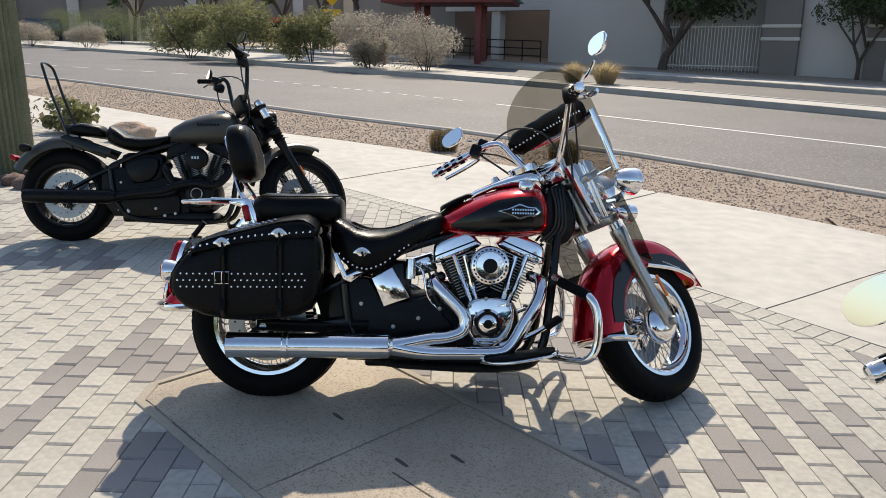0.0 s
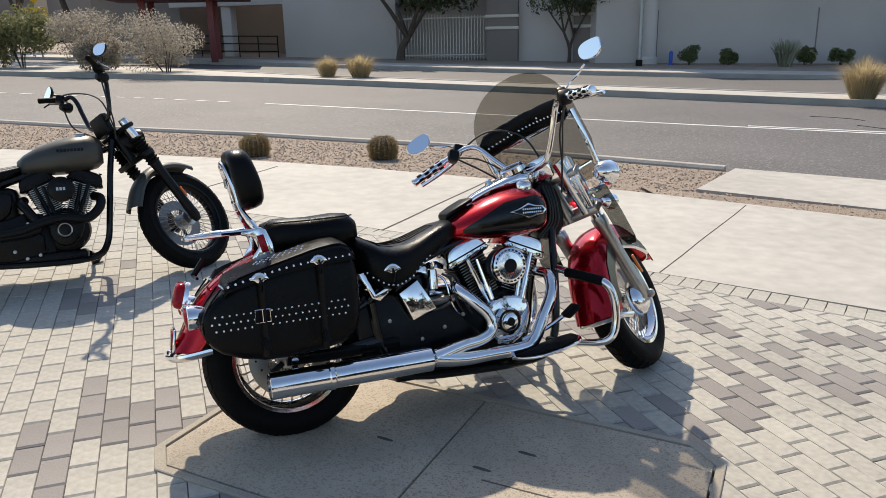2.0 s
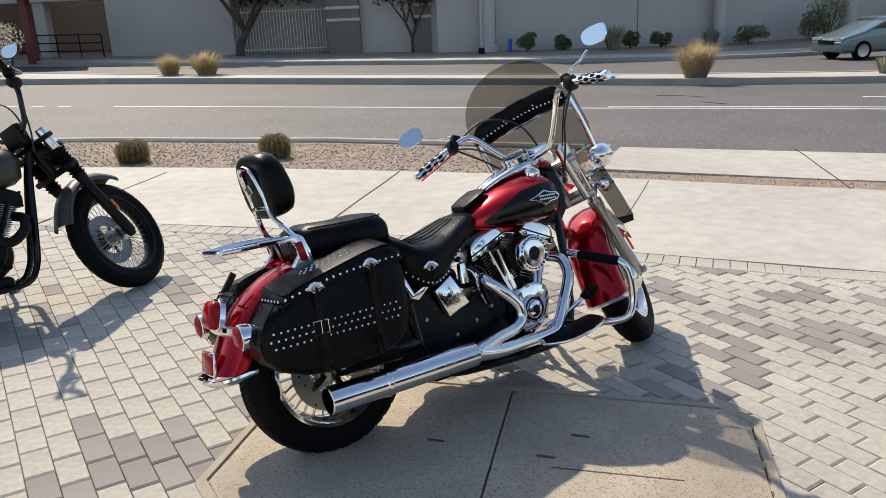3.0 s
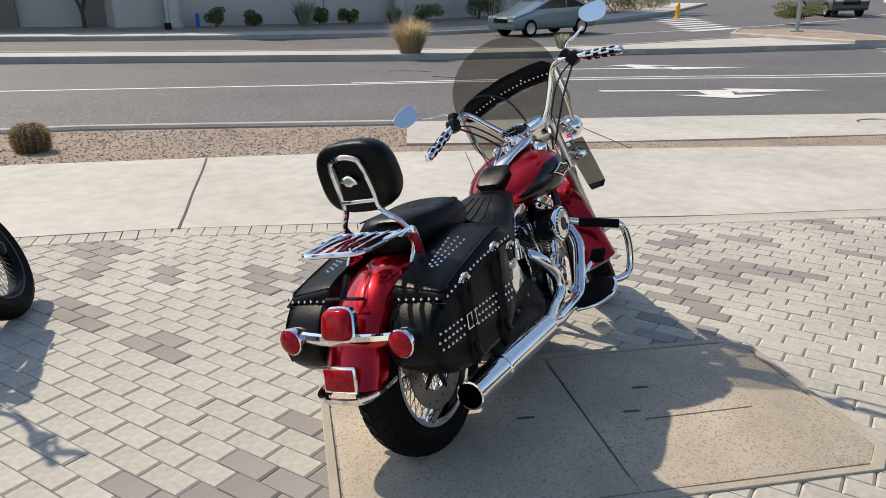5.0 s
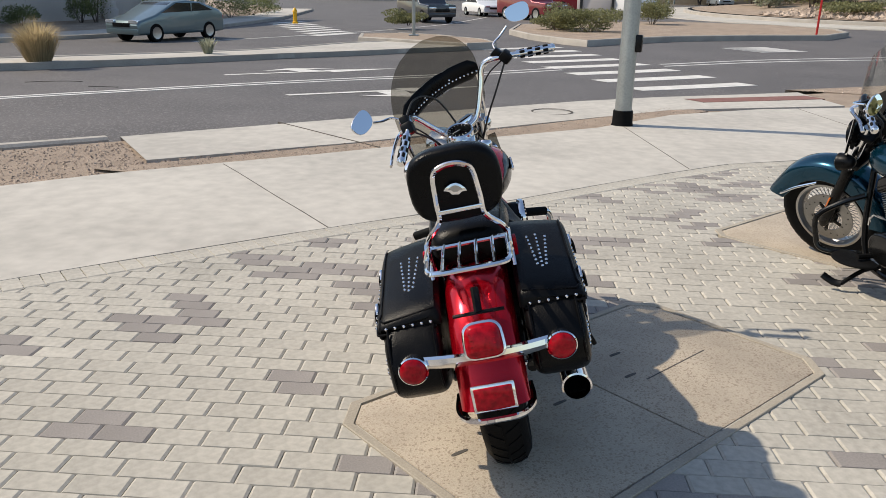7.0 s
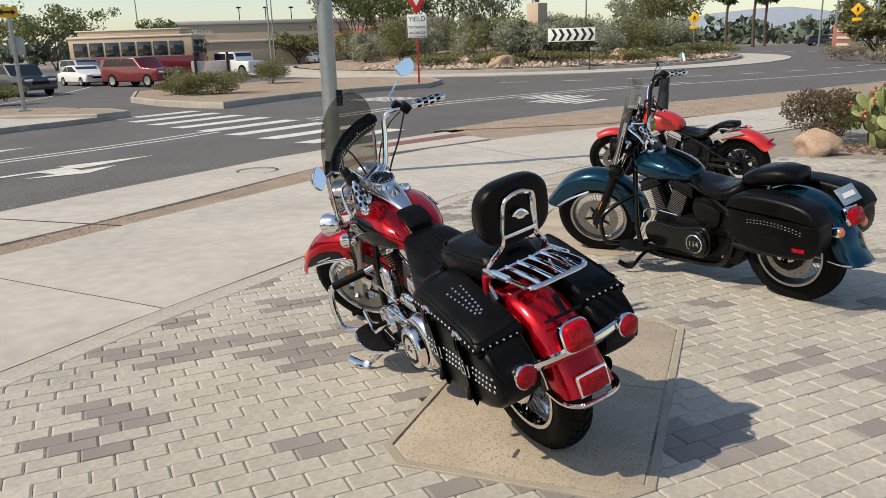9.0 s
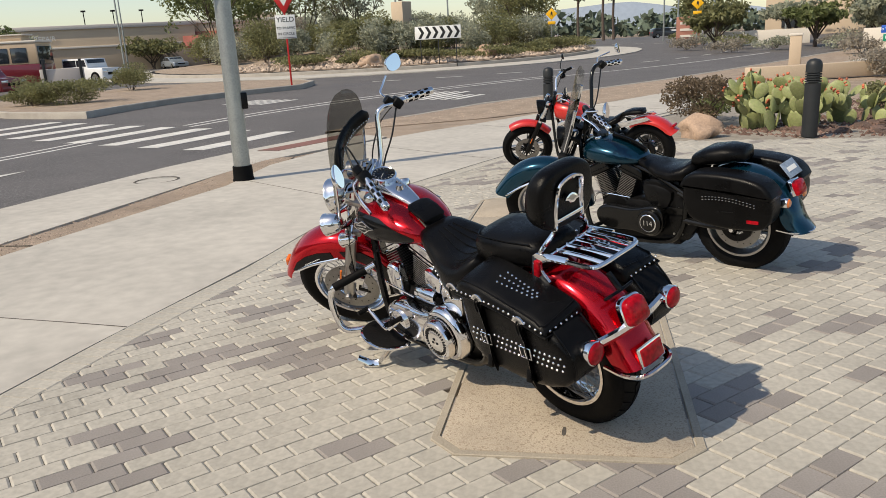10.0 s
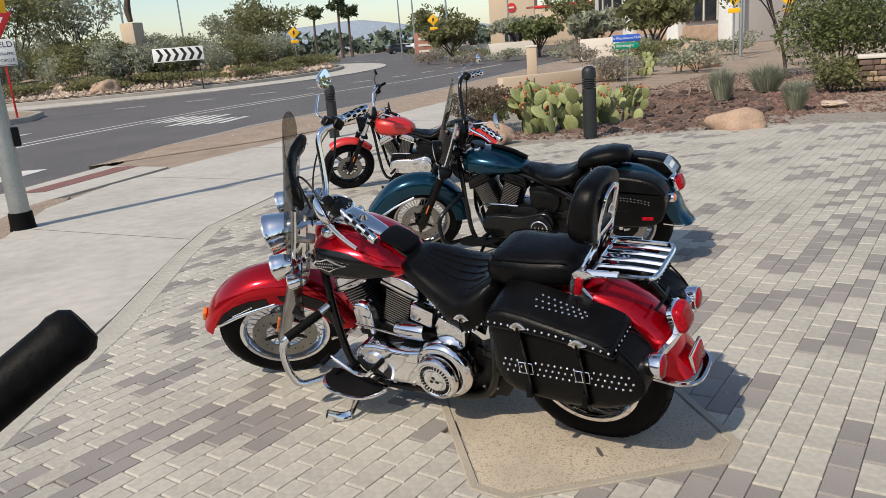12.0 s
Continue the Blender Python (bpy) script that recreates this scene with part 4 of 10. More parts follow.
def leather_bag(bike, s):
    """A studded leather saddlebag with lid, straps, buckles and conchos."""
    o0, o1 = 0.125, 0.306
    X = [-0.237, -0.230, -0.208, -0.174, -0.10, -0.02, 0.08, 0.19, 0.28, 0.33, 0.355, 0.366]
    LO = [0.472, 0.442, 0.414, 0.388, 0.36, 0.345, 0.342, 0.350, 0.365, 0.39, 0.44, 0.49]
    HI = [0.505, 0.528, 0.56, 0.595, 0.635, 0.66, 0.685, 0.703, 0.705, 0.69, 0.66, 0.61]
    HW = [0.060, 0.075, 0.084, 0.089, 0.0905, 0.0905, 0.0905, 0.0905, 0.090, 0.086, 0.076, 0.055]
    b = part("saddlebag", loft([sring(x, w, lo, hi, 5.5, 36, s * 0.2155, 5.0) for x, lo, hi, w in zip(X, LO, HI, HW)]), LEATHER, bike, "black studded leather saddlebag", smooth=50)
    lid_low = lambda x: 0.602 + (x + 0.14) * 0.155 + 0.012 * math.sin((x + 0.14) * 7.5)
    crown = lambda x: float(np.interp(x, [-0.150, -0.145, -0.128, -0.105, -0.07, -0.02, 0.1, 0.20, 0.28, 0.315, 0.345, 0.353], [0.628, 0.640, 0.653, 0.663, 0.674, 0.687, 0.716, 0.740, 0.752, 0.748, 0.726, 0.708]))
    top = lambda x, f: crown(x) + 0.006 - 0.030 * f ** 1.6
    rings = []
    for x in [-0.150, -0.147, -0.138, -0.123, -0.10, -0.07, -0.02, 0.05, 0.12, 0.19, 0.25, 0.30, 0.33, 0.348, 0.353]:
        e = 0.012 if x in (-0.150, 0.353) else 0.004 if x in (-0.147, 0.348) else 0.0
        yi, yo, lo = o0 - 0.006 + e, o1 + 0.012 - e, lid_low(x) + e
        ring = [(yi, lo), (yi, top(x, 0) - 0.018), (yi + 0.014, top(x, 0.05))] + [(yi + (yo - yi) * f, top(x, f)) for f in (0.25, 0.45, 0.65, 0.8)]
        ring += [(yo - 0.016, top(x, 0.9) - 0.002), (yo - 0.006, top(x, 0.95) - 0.009), (yo, top(x, 1) - 0.020), (yo, lo + 0.004), (yo - 0.004, lo)]
        rings.append([Vector((x, s * y, z)) for y, z in ring])
    L = part("bag_lid", loft(rings), LEATHER, b, "overhanging leather lid", smooth=40)
    xs = [-0.142 + 0.488 * i / 10 for i in range(11)]
    part("lid_piping", tube([(-0.151, s * (o0 + 0.01), lid_low(-0.15) + 0.002), (-0.152, s * (o1 - 0.01), lid_low(-0.15) + 0.002)] + [(x, s * (o1 + 0.012), lid_low(x) + 0.002) for x in xs], 0.004, 6, 2), LEATHER, L)
    part("lid_welt", tube([(-0.132, s * (o0 + 0.01), top(-0.130, 0.1)), (-0.132, s * (o1 - 0.012), top(-0.130, 0.9) + 0.001)] + [(x, s * (o1 - 0.004), top(x, 0.9) - 0.001) for x in xs[1:]], 0.0035, 6, 2), LEATHER, L)
    studs(L, [(x, s * (o1 + 0.0125), lid_low(x) + 0.017) for x in [-0.135 + 0.0272 * i for i in range(18)]], s)
    # studs on the lid's back flap and in a wedge on its top
    for i in range(6):
        share("stud", STUD, L, at(-0.1505, s * (o0 + 0.026 + i * 0.0275), lid_low(-0.15) + 0.017, pose(0, 0, 0, 0, -90, 0)))
    for r in range(3):
        for i in range(9 - abs(r - 1)):
            x, f = -0.02 + i * 0.024 + (0.012 if r != 1 else 0), 0.48 + (r - 1) * (0.07 + 0.012 * i)
            share("stud", STUD, L, at(x, s * (o0 - 0.006 + 0.193 * f), top(x, f) - 0.0005, pose(0, 0, 0, -12 * s, -7, 0)))
    for r in range(3):
        n = 20 if r != 1 else 21
        for i in range(n):
            x = -0.19 + i * 0.0255 - (0.013 if r == 1 else 0)
            if abs(x + 0.02) > 0.021 and (s < 0 or abs(x - 0.2) > 0.021):
                share("stud", STUD, b, at(x, s * (o1 - (0.004 if x < -0.18 else 0)), 0.497 + (1 - r) * 0.0245 + (x + 0.2) * 0.014, AXY if s > 0 else pose(0, 0, 0, 90, 0, 0)))
    for x, z0 in ((-0.022, 0.628), (0.204, 0.668)):
        st = part("strap", xf(tube([(x, s * (o1 + 0.016), z0), (x, s * (o1 + 0.012), z0 - 0.05), (x, s * (o1 + 0.006), 0.54), (x, s * (o1 + 0.006), 0.41), (x, s * (o1 - 0.004), 0.365)], 0.0045, 8, 3, squash=4.0), Matrix()), LEATHER, b, "leather strap")
        concho(L, (x, s * (o1 + 0.015), z0 + 0.014), s)
        if s > 0 or x < 0.1:
            buckle(st, (x, s * (o1 + 0.014), 0.510), s)
        part("strap_tail", box(0.024, 0.016, 0.05, (x + 0.004, s * (o1 + 0.016), 0.412), 0.006, pose(0, 0, 0, 20 * s, 0, 8)), LEATHER, st)
    # welts up the rear face
    for y in (o1 - 0.022, o0 + 0.02):
        part("seam", tube([(-0.222, s * y, 0.435), (-0.236, s * y, 0.488), (-0.212, s * y, 0.553), (-0.160, s * y, 0.615)], 0.0038, 6, 3), LEATHER, b)
    return b


def red_tourer():
    B = G @ pose(-0.79, 2.835, 0, 0, 0, 3.45) @ pose(0, 0, 0, -13.5, 0, 0)
    bike = thing("motorcycle", B, "candy red touring motorcycle with studded black leather saddlebags, windshield, on stand", "motorcycle", "parked motorcycles")
    S = steer_matrix(38)
    I = Matrix()
    wheel(bike, "rear_wheel", 0.085, 0.308, 0.318, 0.148, 0.212, I, CHROME, 30, -1, STEEL)
    wheel(bike, "front_wheel", 1.695, 0.308, 0.318, 0.135, 0.212, S, CHROME, 30, 1)
    part("hub_cap", lathe([(0.085, -0.055), (0.085, -0.072), (0.078, -0.092), (0.056, -0.108), (0.028, -0.114), (0, -0.115)], 32, S @ at(1.695, 0, 0.308, AXY)), CHROME, bike, "domed bright hub cap")
    # mudguards
    rf = part("rear_mudguard", fender(0.085, 0.308, 0.388, 78, 169, 0.104, 0.07, I, 34, 0.025), RED, bike, "red rear mudguard")
    part("mudguard_tip", xf(tube([(-0.20, -0.101, 0.375), (-0.29, -0.103, 0.366), (-0.338, -0.07, 0.362), (-0.348, 0, 0.362), (-0.338, 0.07, 0.362), (-0.29, 0.103, 0.366), (-0.20, 0.101, 0.375)], 0.010, 8, 5, squash=2.0), I), CHROME, rf, "bright trim on the mudguard tip")
    fl = part("reflector_frame", box(0.012, 0.128, 0.082, (-0.326, 0, 0.424), 0.004, pose(0, 0, 0, 0, 8, 0)), CHROME, rf)
    part("reflector", box(0.016, 0.112, 0.066, (-0.329, 0, 0.424), 0.004, pose(0, 0, 0, 0, 8, 0)), REDLENS, fl, "red reflector")
    ff = part("front_mudguard", fender(1.695, 0.312, 0.356, 29, 190, 0.098, 0.115, S, 44, 0.03, lip=0.008, cut=True), RED, bike, "deep red front mudguard")
    for s in (-1, 1):
        # black side panels and bright trim
        rr = [(1.66, 0.551), (1.80, 0.549), (1.915, 0.527), (1.942, 0.532), (1.89, 0.578), (1.82, 0.605), (1.74, 0.612), (1.66, 0.60)]
        part("side_panel", xf(plate(rr, s * 0.0975, s * 0.1005), S), GLOSSBLACK, ff, "black side panel")
        r2 = [(1.695 + r * math.cos(radians(a)), 0.318 + r * math.sin(radians(a))) for a, r in [(108, 0.29), (130, 0.318), (150, 0.318), (170, 0.314), (184, 0.31), (184, 0.25), (170, 0.25), (150, 0.25), (130, 0.25), (112, 0.255)]]
        part("side_panel", xf(plate(r2, s * 0.0975, s * 0.1005), S), GLOSSBLACK, ff, "black side panel")
        part("trim", xf(tube([(1.635, s * 0.1015, 0.551), (1.80, s * 0.1015, 0.547), (1.925, s * 0.098, 0.522), (1.985, s * 0.075, 0.504), (2.012, s * 0.04, 0.497), (2.02, 0, 0.495)], 0.0055, 8, 4, squash=1.6), S), CHROME, ff, "bright trim strip")
        part("trim", xf(tube([(1.34, 0, 0.235), (1.345, s * 0.06, 0.235), (1.38, s * 0.10, 0.236), (1.48, s * 0.108, 0.232)], 0.009, 8, 4, squash=1.8), S), CHROME, ff, "bright trim strip")
        bars = bmesh.new()
        for i in range(9):
            bars = box(0.008, 0.002, 0.005, (1.745 + i * 0.0125, s * 0.1015, 0.574 - i * 0.0026), 0, bm=bars)
        tagged(part("script_bars", xf(bars, S), WHITE, ff), kind="stuff")
    part("marker_lamp", xf(box(0.02, 0.05, 0.05, (2.012, 0, 0.532), 0.006, pose(0, 0, 0, 0, -25, 0)), S), AMBER, ff)
    # fork, lamps, screen
    fork_legs(bike, S, CHROME, STEEL)
    for s in (-1, 1):
        nb = plate([(1.295, 0.965), (1.345, 0.965), (1.45, 0.755), (1.40, 0.725)], s * 0.118, s * 0.136, 0.006)
        part("fork_cover", xf(nb, S), CHROME, bike, "bright fork cover")
        part("nacelle_panel", xf(plate([(1.22, 0.93), (1.30, 0.965), (1.41, 0.73), (1.36, 0.70)], s * 0.085, s * 0.12, 0.01), S), CHROME, bike, "bright fork panel")
        part("fork_reflector", xf(box(0.012, 0.012, 0.10, (1.66, s * 0.138, 0.455), 0.004, pose(0, 0, 0, 0, -30.4, 0)), S), AMBER, bike, "amber fork reflector")
        part("axle_nut", lathe([(0, 0), (0.02, 0), (0.02, 0.02), (0.014, 0.03), (0, 0.03)], 8, S @ at(1.695, s * 0.125, 0.308, AXY if s > 0 else pose(0, 0, 0, 90, 0, 0))), STEEL, bike)
        lamp(bike, S, (1.47, s * 0.215, 0.865), 0.056, 0.085, CHROME, LAMPGLASS, "spot_lamp")
        lamp(bike, S, (1.46, s * 0.19, 0.735), 0.036, 0.07, CHROME, AMBER, "turn_signal")
        part("lamp_bracket", xf(tube([(1.40, s * 0.12, 0.80), (1.43, s * 0.17, 0.80), (1.45, s * 0.20, 0.83)], 0.012, 8, 4), S), CHROME, bike)
        part("lamp_bracket", xf(tube([(1.41, s * 0.12, 0.78), (1.42, s * 0.16, 0.75), (1.43, s * 0.18, 0.735)], 0.009, 8, 4), S), CHROME, bike)
    lamp(bike, S, (1.50, 0, 0.875), 0.092, 0.15, CHROME, LAMPGLASS, "headlamp")
    part("caliper", xf(box(0.09, 0.05, 0.06, (1.60, 0.10, 0.40), 0.012, pose(0, 0, 0, 0, -40, 0)), S), CHROME, bike, "bright brake caliper")

    def scr(u, v):
        """The screen: u across, v up; it wraps back a little at the sides."""
        return Vector((1.452 - 0.44 * (v - 0.86) - 0.8 * u * u, u, v))
    hwid = lambda v: 0.255 * min(1, max(0.02, 1 - max(0, (v - 1.14) / 0.25) ** 2.2)) ** 0.5 - 0.045 * max(0, (1.0 - v) / 0.14)
    bm = bmesh.new()
    fr, bk = [], []
    NV, NU = 26, 16
    for layer, off in ((fr, 0.0), (bk, -0.004)):
        for j in range(NV + 1):
            v = 0.86 + 0.5275 * j / NV
            w = hwid(v)
            layer.append([bm.verts.new(scr(-w + 2 * w * i / NU, v) + Vector((off, 0, 0))) for i in range(NU + 1)])
    for layer in (fr, bk):
        for j in range(NV):
            for i in range(NU):
                bm.faces.new((layer[j][i], layer[j][i + 1], layer[j + 1][i + 1], layer[j + 1][i]))
    for j in range(NV):
        for i in (0, NU):
            bm.faces.new((fr[j][i], fr[j + 1][i], bk[j + 1][i], bk[j][i]))
    for j in (0, NV):
        for i in range(NU):
            bm.faces.new((fr[j][i], fr[j][i + 1], bk[j][i + 1], bk[j][i]))
    ws = part("windshield", xf(bm, S), SMOKE, bike, "smoked windshield")
    # smoked deflectors below the lamps, with black lower edges
    for s in (-1, 1):
        q = [[Vector((1.425, s * 0.135, 0.815)), Vector((1.385, s * 0.225, 0.80))], [Vector((1.475, s * 0.15, 0.69)), Vector((1.44, s * 0.235, 0.67))],
             [Vector((1.515, s * 0.16, 0.57)), Vector((1.48, s * 0.24, 0.555))], [Vector((1.55, s * 0.17, 0.535)), Vector((1.515, s * 0.225, 0.53))]]
        for i0, i1, mt, nm in ((0, 2, DEFLECT, "wind_deflector"), (2, 3, GLOSSBLACK, "deflector_edge")):
            bm = loft([[a, b, b + Vector((0.005, 0, 0.002)), a + Vector((0.005, 0, 0.002))] for a, b in q[i0:i1 + 1]])
            part(nm, xf(bm, S), mt, bike, "smoked wind deflector" if i0 == 0 else "black deflector edge", smooth=0)
    # bright struts that carry the screen and a bar with the leather pouch
    for s in (-1, 1):
        part("screen_strut", xf(tube([scr(s * 0.225, 0.90) + Vector((-0.012, 0, 0)), scr(s * 0.235, 1.02) + Vector((-0.012, 0, 0)), scr(s * 0.235, 1.14) + Vector((-0.012, 0, 0))], 0.007, 8, 3, squash=1.8), S), CHROME, ws)
        part("screen_clamp", xf(tube([(1.35, s * 0.115, 0.90), scr(s * 0.2, 0.92) + Vector((-0.01, 0, 0))], 0.008, 8, 1), S), CHROME, ws)
    part("screen_bar", xf(tube([scr(u, 1.13) + Vector((-0.012, 0, 0)) for u in (-0.235, -0.12, 0, 0.12, 0.235)], 0.008, 8, 3, squash=1.6), S), CHROME, ws)
    rings = []
    for i in range(15):
        u = -0.225 + 0.45 * i / 14
        c = scr(u, 1.175) + Vector((-0.034, 0, -0.03 * (u / 0.225) ** 2))
        k = 0.55 if i in (0, 14) else 1.0
        if i in (5, 9):
            k = 0.93
        rings.append([c + Vector((0.024 * k * math.cos(a) - 0.4 * 0.046 * k * math.sin(a), 0, 0.048 * k * math.sin(a))) for a in (2 * math.pi * q / 14 for q in range(14))])
    pouch = part("screen_pouch", xf(loft(rings), S), LEATHER, ws, "studded black leather pouch")
    for i in range(22):
        u = -0.21 + 0.42 * i / 21
        c = scr(u, 1.175) + Vector((-0.034 - 0.024 + 0.004, 0, -0.03 * (u / 0.225) ** 2))
        share("stud", STUD, pouch, S @ at(c.x + 0.006, c.y, c.z - 0.016, pose(0, 0, 0, 0, -90, 0)))
    for u in (-0.075, 0.075):
        for q in range(3):
            c = scr(u, 1.175) + Vector((-0.050, 0, -0.006 + 0.014 * q))
            share("stud", STUD, pouch, S @ at(c.x - 0.004, c.y, c.z, pose(0, 0, 0, 0, -90, 0)))
    # handlebar and controls
    hb = [(1.215, 0.055, 0.955), (1.205, 0.10, 0.985), (1.19, 0.155, 1.06), (1.175, 0.205, 1.135), (1.15, 0.24, 1.155), (1.10, 0.285, 1.14), (0.975, 0.455, 1.065)]
    handlebar(bike, S, hb[::-1], CHROME, 0.0135)
    for s in (-1, 1):
        grip(bike, S, (1.065, s * 0.335, 1.118), (0.975, s * 0.455, 1.065), CHROME, CHROME)
        sw = box(0.05, 0.055, 0.055, (1.092, s * 0.298, 1.133), 0.012, pose(0, 0, 0, 0, 25, -s * 38))
        merge(sw, box(0.045, 0.04, 0.05, (1.12, s * 0.28, 1.16), 0.01, pose(0, 0, 0, 0, 25, -s * 38)))
        part("switch_housing", xf(sw, S), SATIN, bike)
        lever(bike, S, [(1.125, s * 0.305, 1.13), (1.14, s * 0.34, 1.12), (1.10, s * 0.41, 1.09), (1.045, s * 0.475, 1.06)], CHROME, 0.0065)
        mirror(bike, S, [(1.12, s * 0.285, 1.165), (1.155, s * 0.31, 1.20), (1.15, s * 0.36, 1.215), (1.135, s * 0.405, 1.235)], (1.095, s * 0.462, 1.265), CHROME, (-1, -s * 0.28, 0.10), 0.06, 0.043, 0.2 * s)
        cable(bike, S, [(1.10, s * 0.29, 1.12), (1.15, s * 0.20, 1.02), (1.22, s * 0.14, 0.93), (1.27, s * 0.08, 0.84)], 0.0045)
        cable(bike, S, [(1.11, s * 0.30, 1.13), (1.19, s * 0.22, 1.09), (1.27, s * 0.13, 0.97), (1.29, s * 0.06, 0.82)], 0.0038)
    cable(bike, S, [(1.13, 0.29, 1.15), (1.20, 0.15, 1.20), (1.27, 0.02, 1.12), (1.30, -0.03, 0.9)], 0.0045)
    part("riser", xf(box(0.04, 0.15, 0.10, (1.245, 0, 0.945), 0.012, pose(0, 0, 0, 0, -15, 0)), S), CHROME, bike)

    # tank
    key = [(0.770, 0.055, 0.695, 0.735), (0.79, 0.09, 0.688, 0.762), (0.83, 0.122, 0.682, 0.79), (0.88, 0.148, 0.678, 0.818), (0.95, 0.172, 0.673, 0.85), (1.02, 0.188, 0.672, 0.873),
           (1.09, 0.196, 0.673, 0.888), (1.15, 0.190, 0.677, 0.892), (1.19, 0.170, 0.685, 0.880), (1.21, 0.142, 0.695, 0.860), (1.222, 0.105, 0.712, 0.835)]
    kx = [k[0] for k in key]
    val = lambda x, i: float(np.interp(x, kx, [k[i] for k in key]))

    def tank_pt(x, th):
        c, s = math.cos(th), math.sin(th)
        a, b = val(x, 2), val(x, 3)
        e = 2.3 if s >= 0 else 3.0
        return Vector((x, val(x, 1) * math.copysign(abs(c) ** (2 / e), c), (a + b) / 2 + (b - a) / 2 * math.copysign(abs(s) ** (2 / e), s)))
    tank = part("fuel_tank", tank_body(key, 36), RED, bike, "candy red fuel tank", smooth=50)
    for s in (-1, 1):
        f = (lambda u, v: tank_pt(u, v)) if s > 0 else (lambda u, v: tank_pt(u, math.pi - v))
        lowf = lambda u: radians(-38 + 26 * max(0, (0.93 - u) / 0.11) ** 2 + 18 * max(0, (u - 1.155) / 0.04) ** 2)
        upf = lambda u: radians(30 - 34 * max(0, (1.0 - u) / 0.18) - 34 * max(0, (u - 1.15) / 0.045) ** 2)
        part("tank_panel", surf_patch(f, 0.825, 1.195, lowf, upf, 30, 12, -0.0014 * s), GLOSSBLACK, tank, "black tank panel", smooth=60)
        badge(tank, (1.085, s * 0.201, 0.782), s, 0.088, 0.032, CHROME, 4)
        part("fuel_cap", lathe([(0, 0.018), (0.026, 0.017), (0.032, 0.010), (0.034, 0), (0.034, -0.012)], 24, at(1.13, s * 0.10, 0.888, pose(0, 0, 0, -14 * s, 6, 0))), CHROME, tank, "bright fuel cap")
    rows = [sring(x, w, z - d, z, 2.6, 20) for x, w, z, d in [(0.885, 0.022, 0.836, 0.03), (0.93, 0.036, 0.868, 0.03), (1.0, 0.05, 0.900, 0.03), (1.07, 0.062, 0.930, 0.05), (1.13, 0.068, 0.955, 0.07), (1.175, 0.062, 0.958, 0.08), (1.205, 0.045, 0.945, 0.09), (1.222, 0.02, 0.925, 0.07)]]
    cons = part("dash_console", loft(rows), CHROME, bike, "bright dash console")
    dm = at(1.128, 0, 0.957, pose(0, 0, 0, 0, -22, 0))
    part("speedometer", lathe([(0.062, -0.01), (0.064, 0.012), (0.058, 0.018), (0.053, 0.014)], 32, dm), CHROME, cons)
    part("dial", lathe([(0.054, 0.013), (0, 0.0135)], 32, dm), SATIN, cons, "dark round speedometer dial")
    nb = bmesh.new()
    for i in range(13):
        a = radians(-40 + i * 260 / 12)
        bx = box(0.009, 0.002, 0.001, (0.044, 0, 0.0145))
        bx.transform(dm @ Matrix.Rotation(a, 4, "Z"))
        merge(nb, bx)
    nb2 = box(0.040, 0.003, 0.001, (0.018, 0, 0.016))
    nb2.transform(dm @ Matrix.Rotation(2.2, 4, "Z"))
    tagged(part("dial_marks", merge(nb, nb2), WHITE, cons), kind="stuff")
    part("dial_glass", lathe([(0.054, 0.017), (0, 0.018)], 32, dm), film_glass("dial_glass", (0.9, 0.9, 0.9)), cons)
    part("ignition_knob", lathe([(0, 0.022), (0.012, 0.02), (0.017, 0.008), (0.02, 0)], 16, at(1.015, 0, 0.905, pose(0, 0, 0, 0, -23, 0))), CHROME, cons)
    # leather tank apron with a small pouch
    rows = [sring(x, w, z - 0.02, z, 2.5, 16) for x, w, z in [(0.745, 0.06, 0.742), (0.79, 0.062, 0.775), (0.84, 0.06, 0.812), (0.88, 0.055, 0.838)]]
    part("tank_apron", loft(rows), LEATHER, bike, "black leather tank apron")
    rows = [sring(x, w, z - 0.022, z, 4.0, 18) for x, w, z in [(0.785, 0.045, 0.795), (0.795, 0.060, 0.804), (0.84, 0.066, 0.829), (0.89, 0.063, 0.852), (0.908, 0.050, 0.855)]]
    part("tank_pouch", loft(rows), LEATHER, bike, "small leather tank pouch")

    # seats, backrest, rack
    rows = [sring(x, w, a, b + 0.010, 3.3, 28, 0, 4.0) for x, w, a, b in [(0.345, 0.13, 0.62, 0.72), (0.362, 0.165, 0.59, 0.745), (0.40, 0.195, 0.555, 0.725), (0.45, 0.212, 0.520, 0.697), (0.50, 0.214, 0.512, 0.687), (0.56, 0.199, 0.538, 0.690),
                                                               (0.62, 0.172, 0.588, 0.706), (0.68, 0.150, 0.625, 0.730), (0.74, 0.126, 0.66, 0.752), (0.785, 0.105, 0.685, 0.760), (0.80, 0.08, 0.70, 0.748)]]
    seat = part("rider_seat", loft(rows), LEATHER, bike, "black leather rider seat with studded skirt", smooth=60)

    def seat_top(x, y):
        """The height of the rider seat's upper side."""
        tx = [r[0].x for r in rows]
        w, lo, hi = (np.interp(x, tx, [f(r) for r in rows]) for f in (lambda r: max(v.y for v in r), lambda r: min(v.z for v in r), lambda r: max(v.z for v in r)))
        return float((lo + hi) / 2 + (hi - lo) / 2 * max(0.0, 1 - abs(y / w) ** 3.3) ** (1 / 3.3))
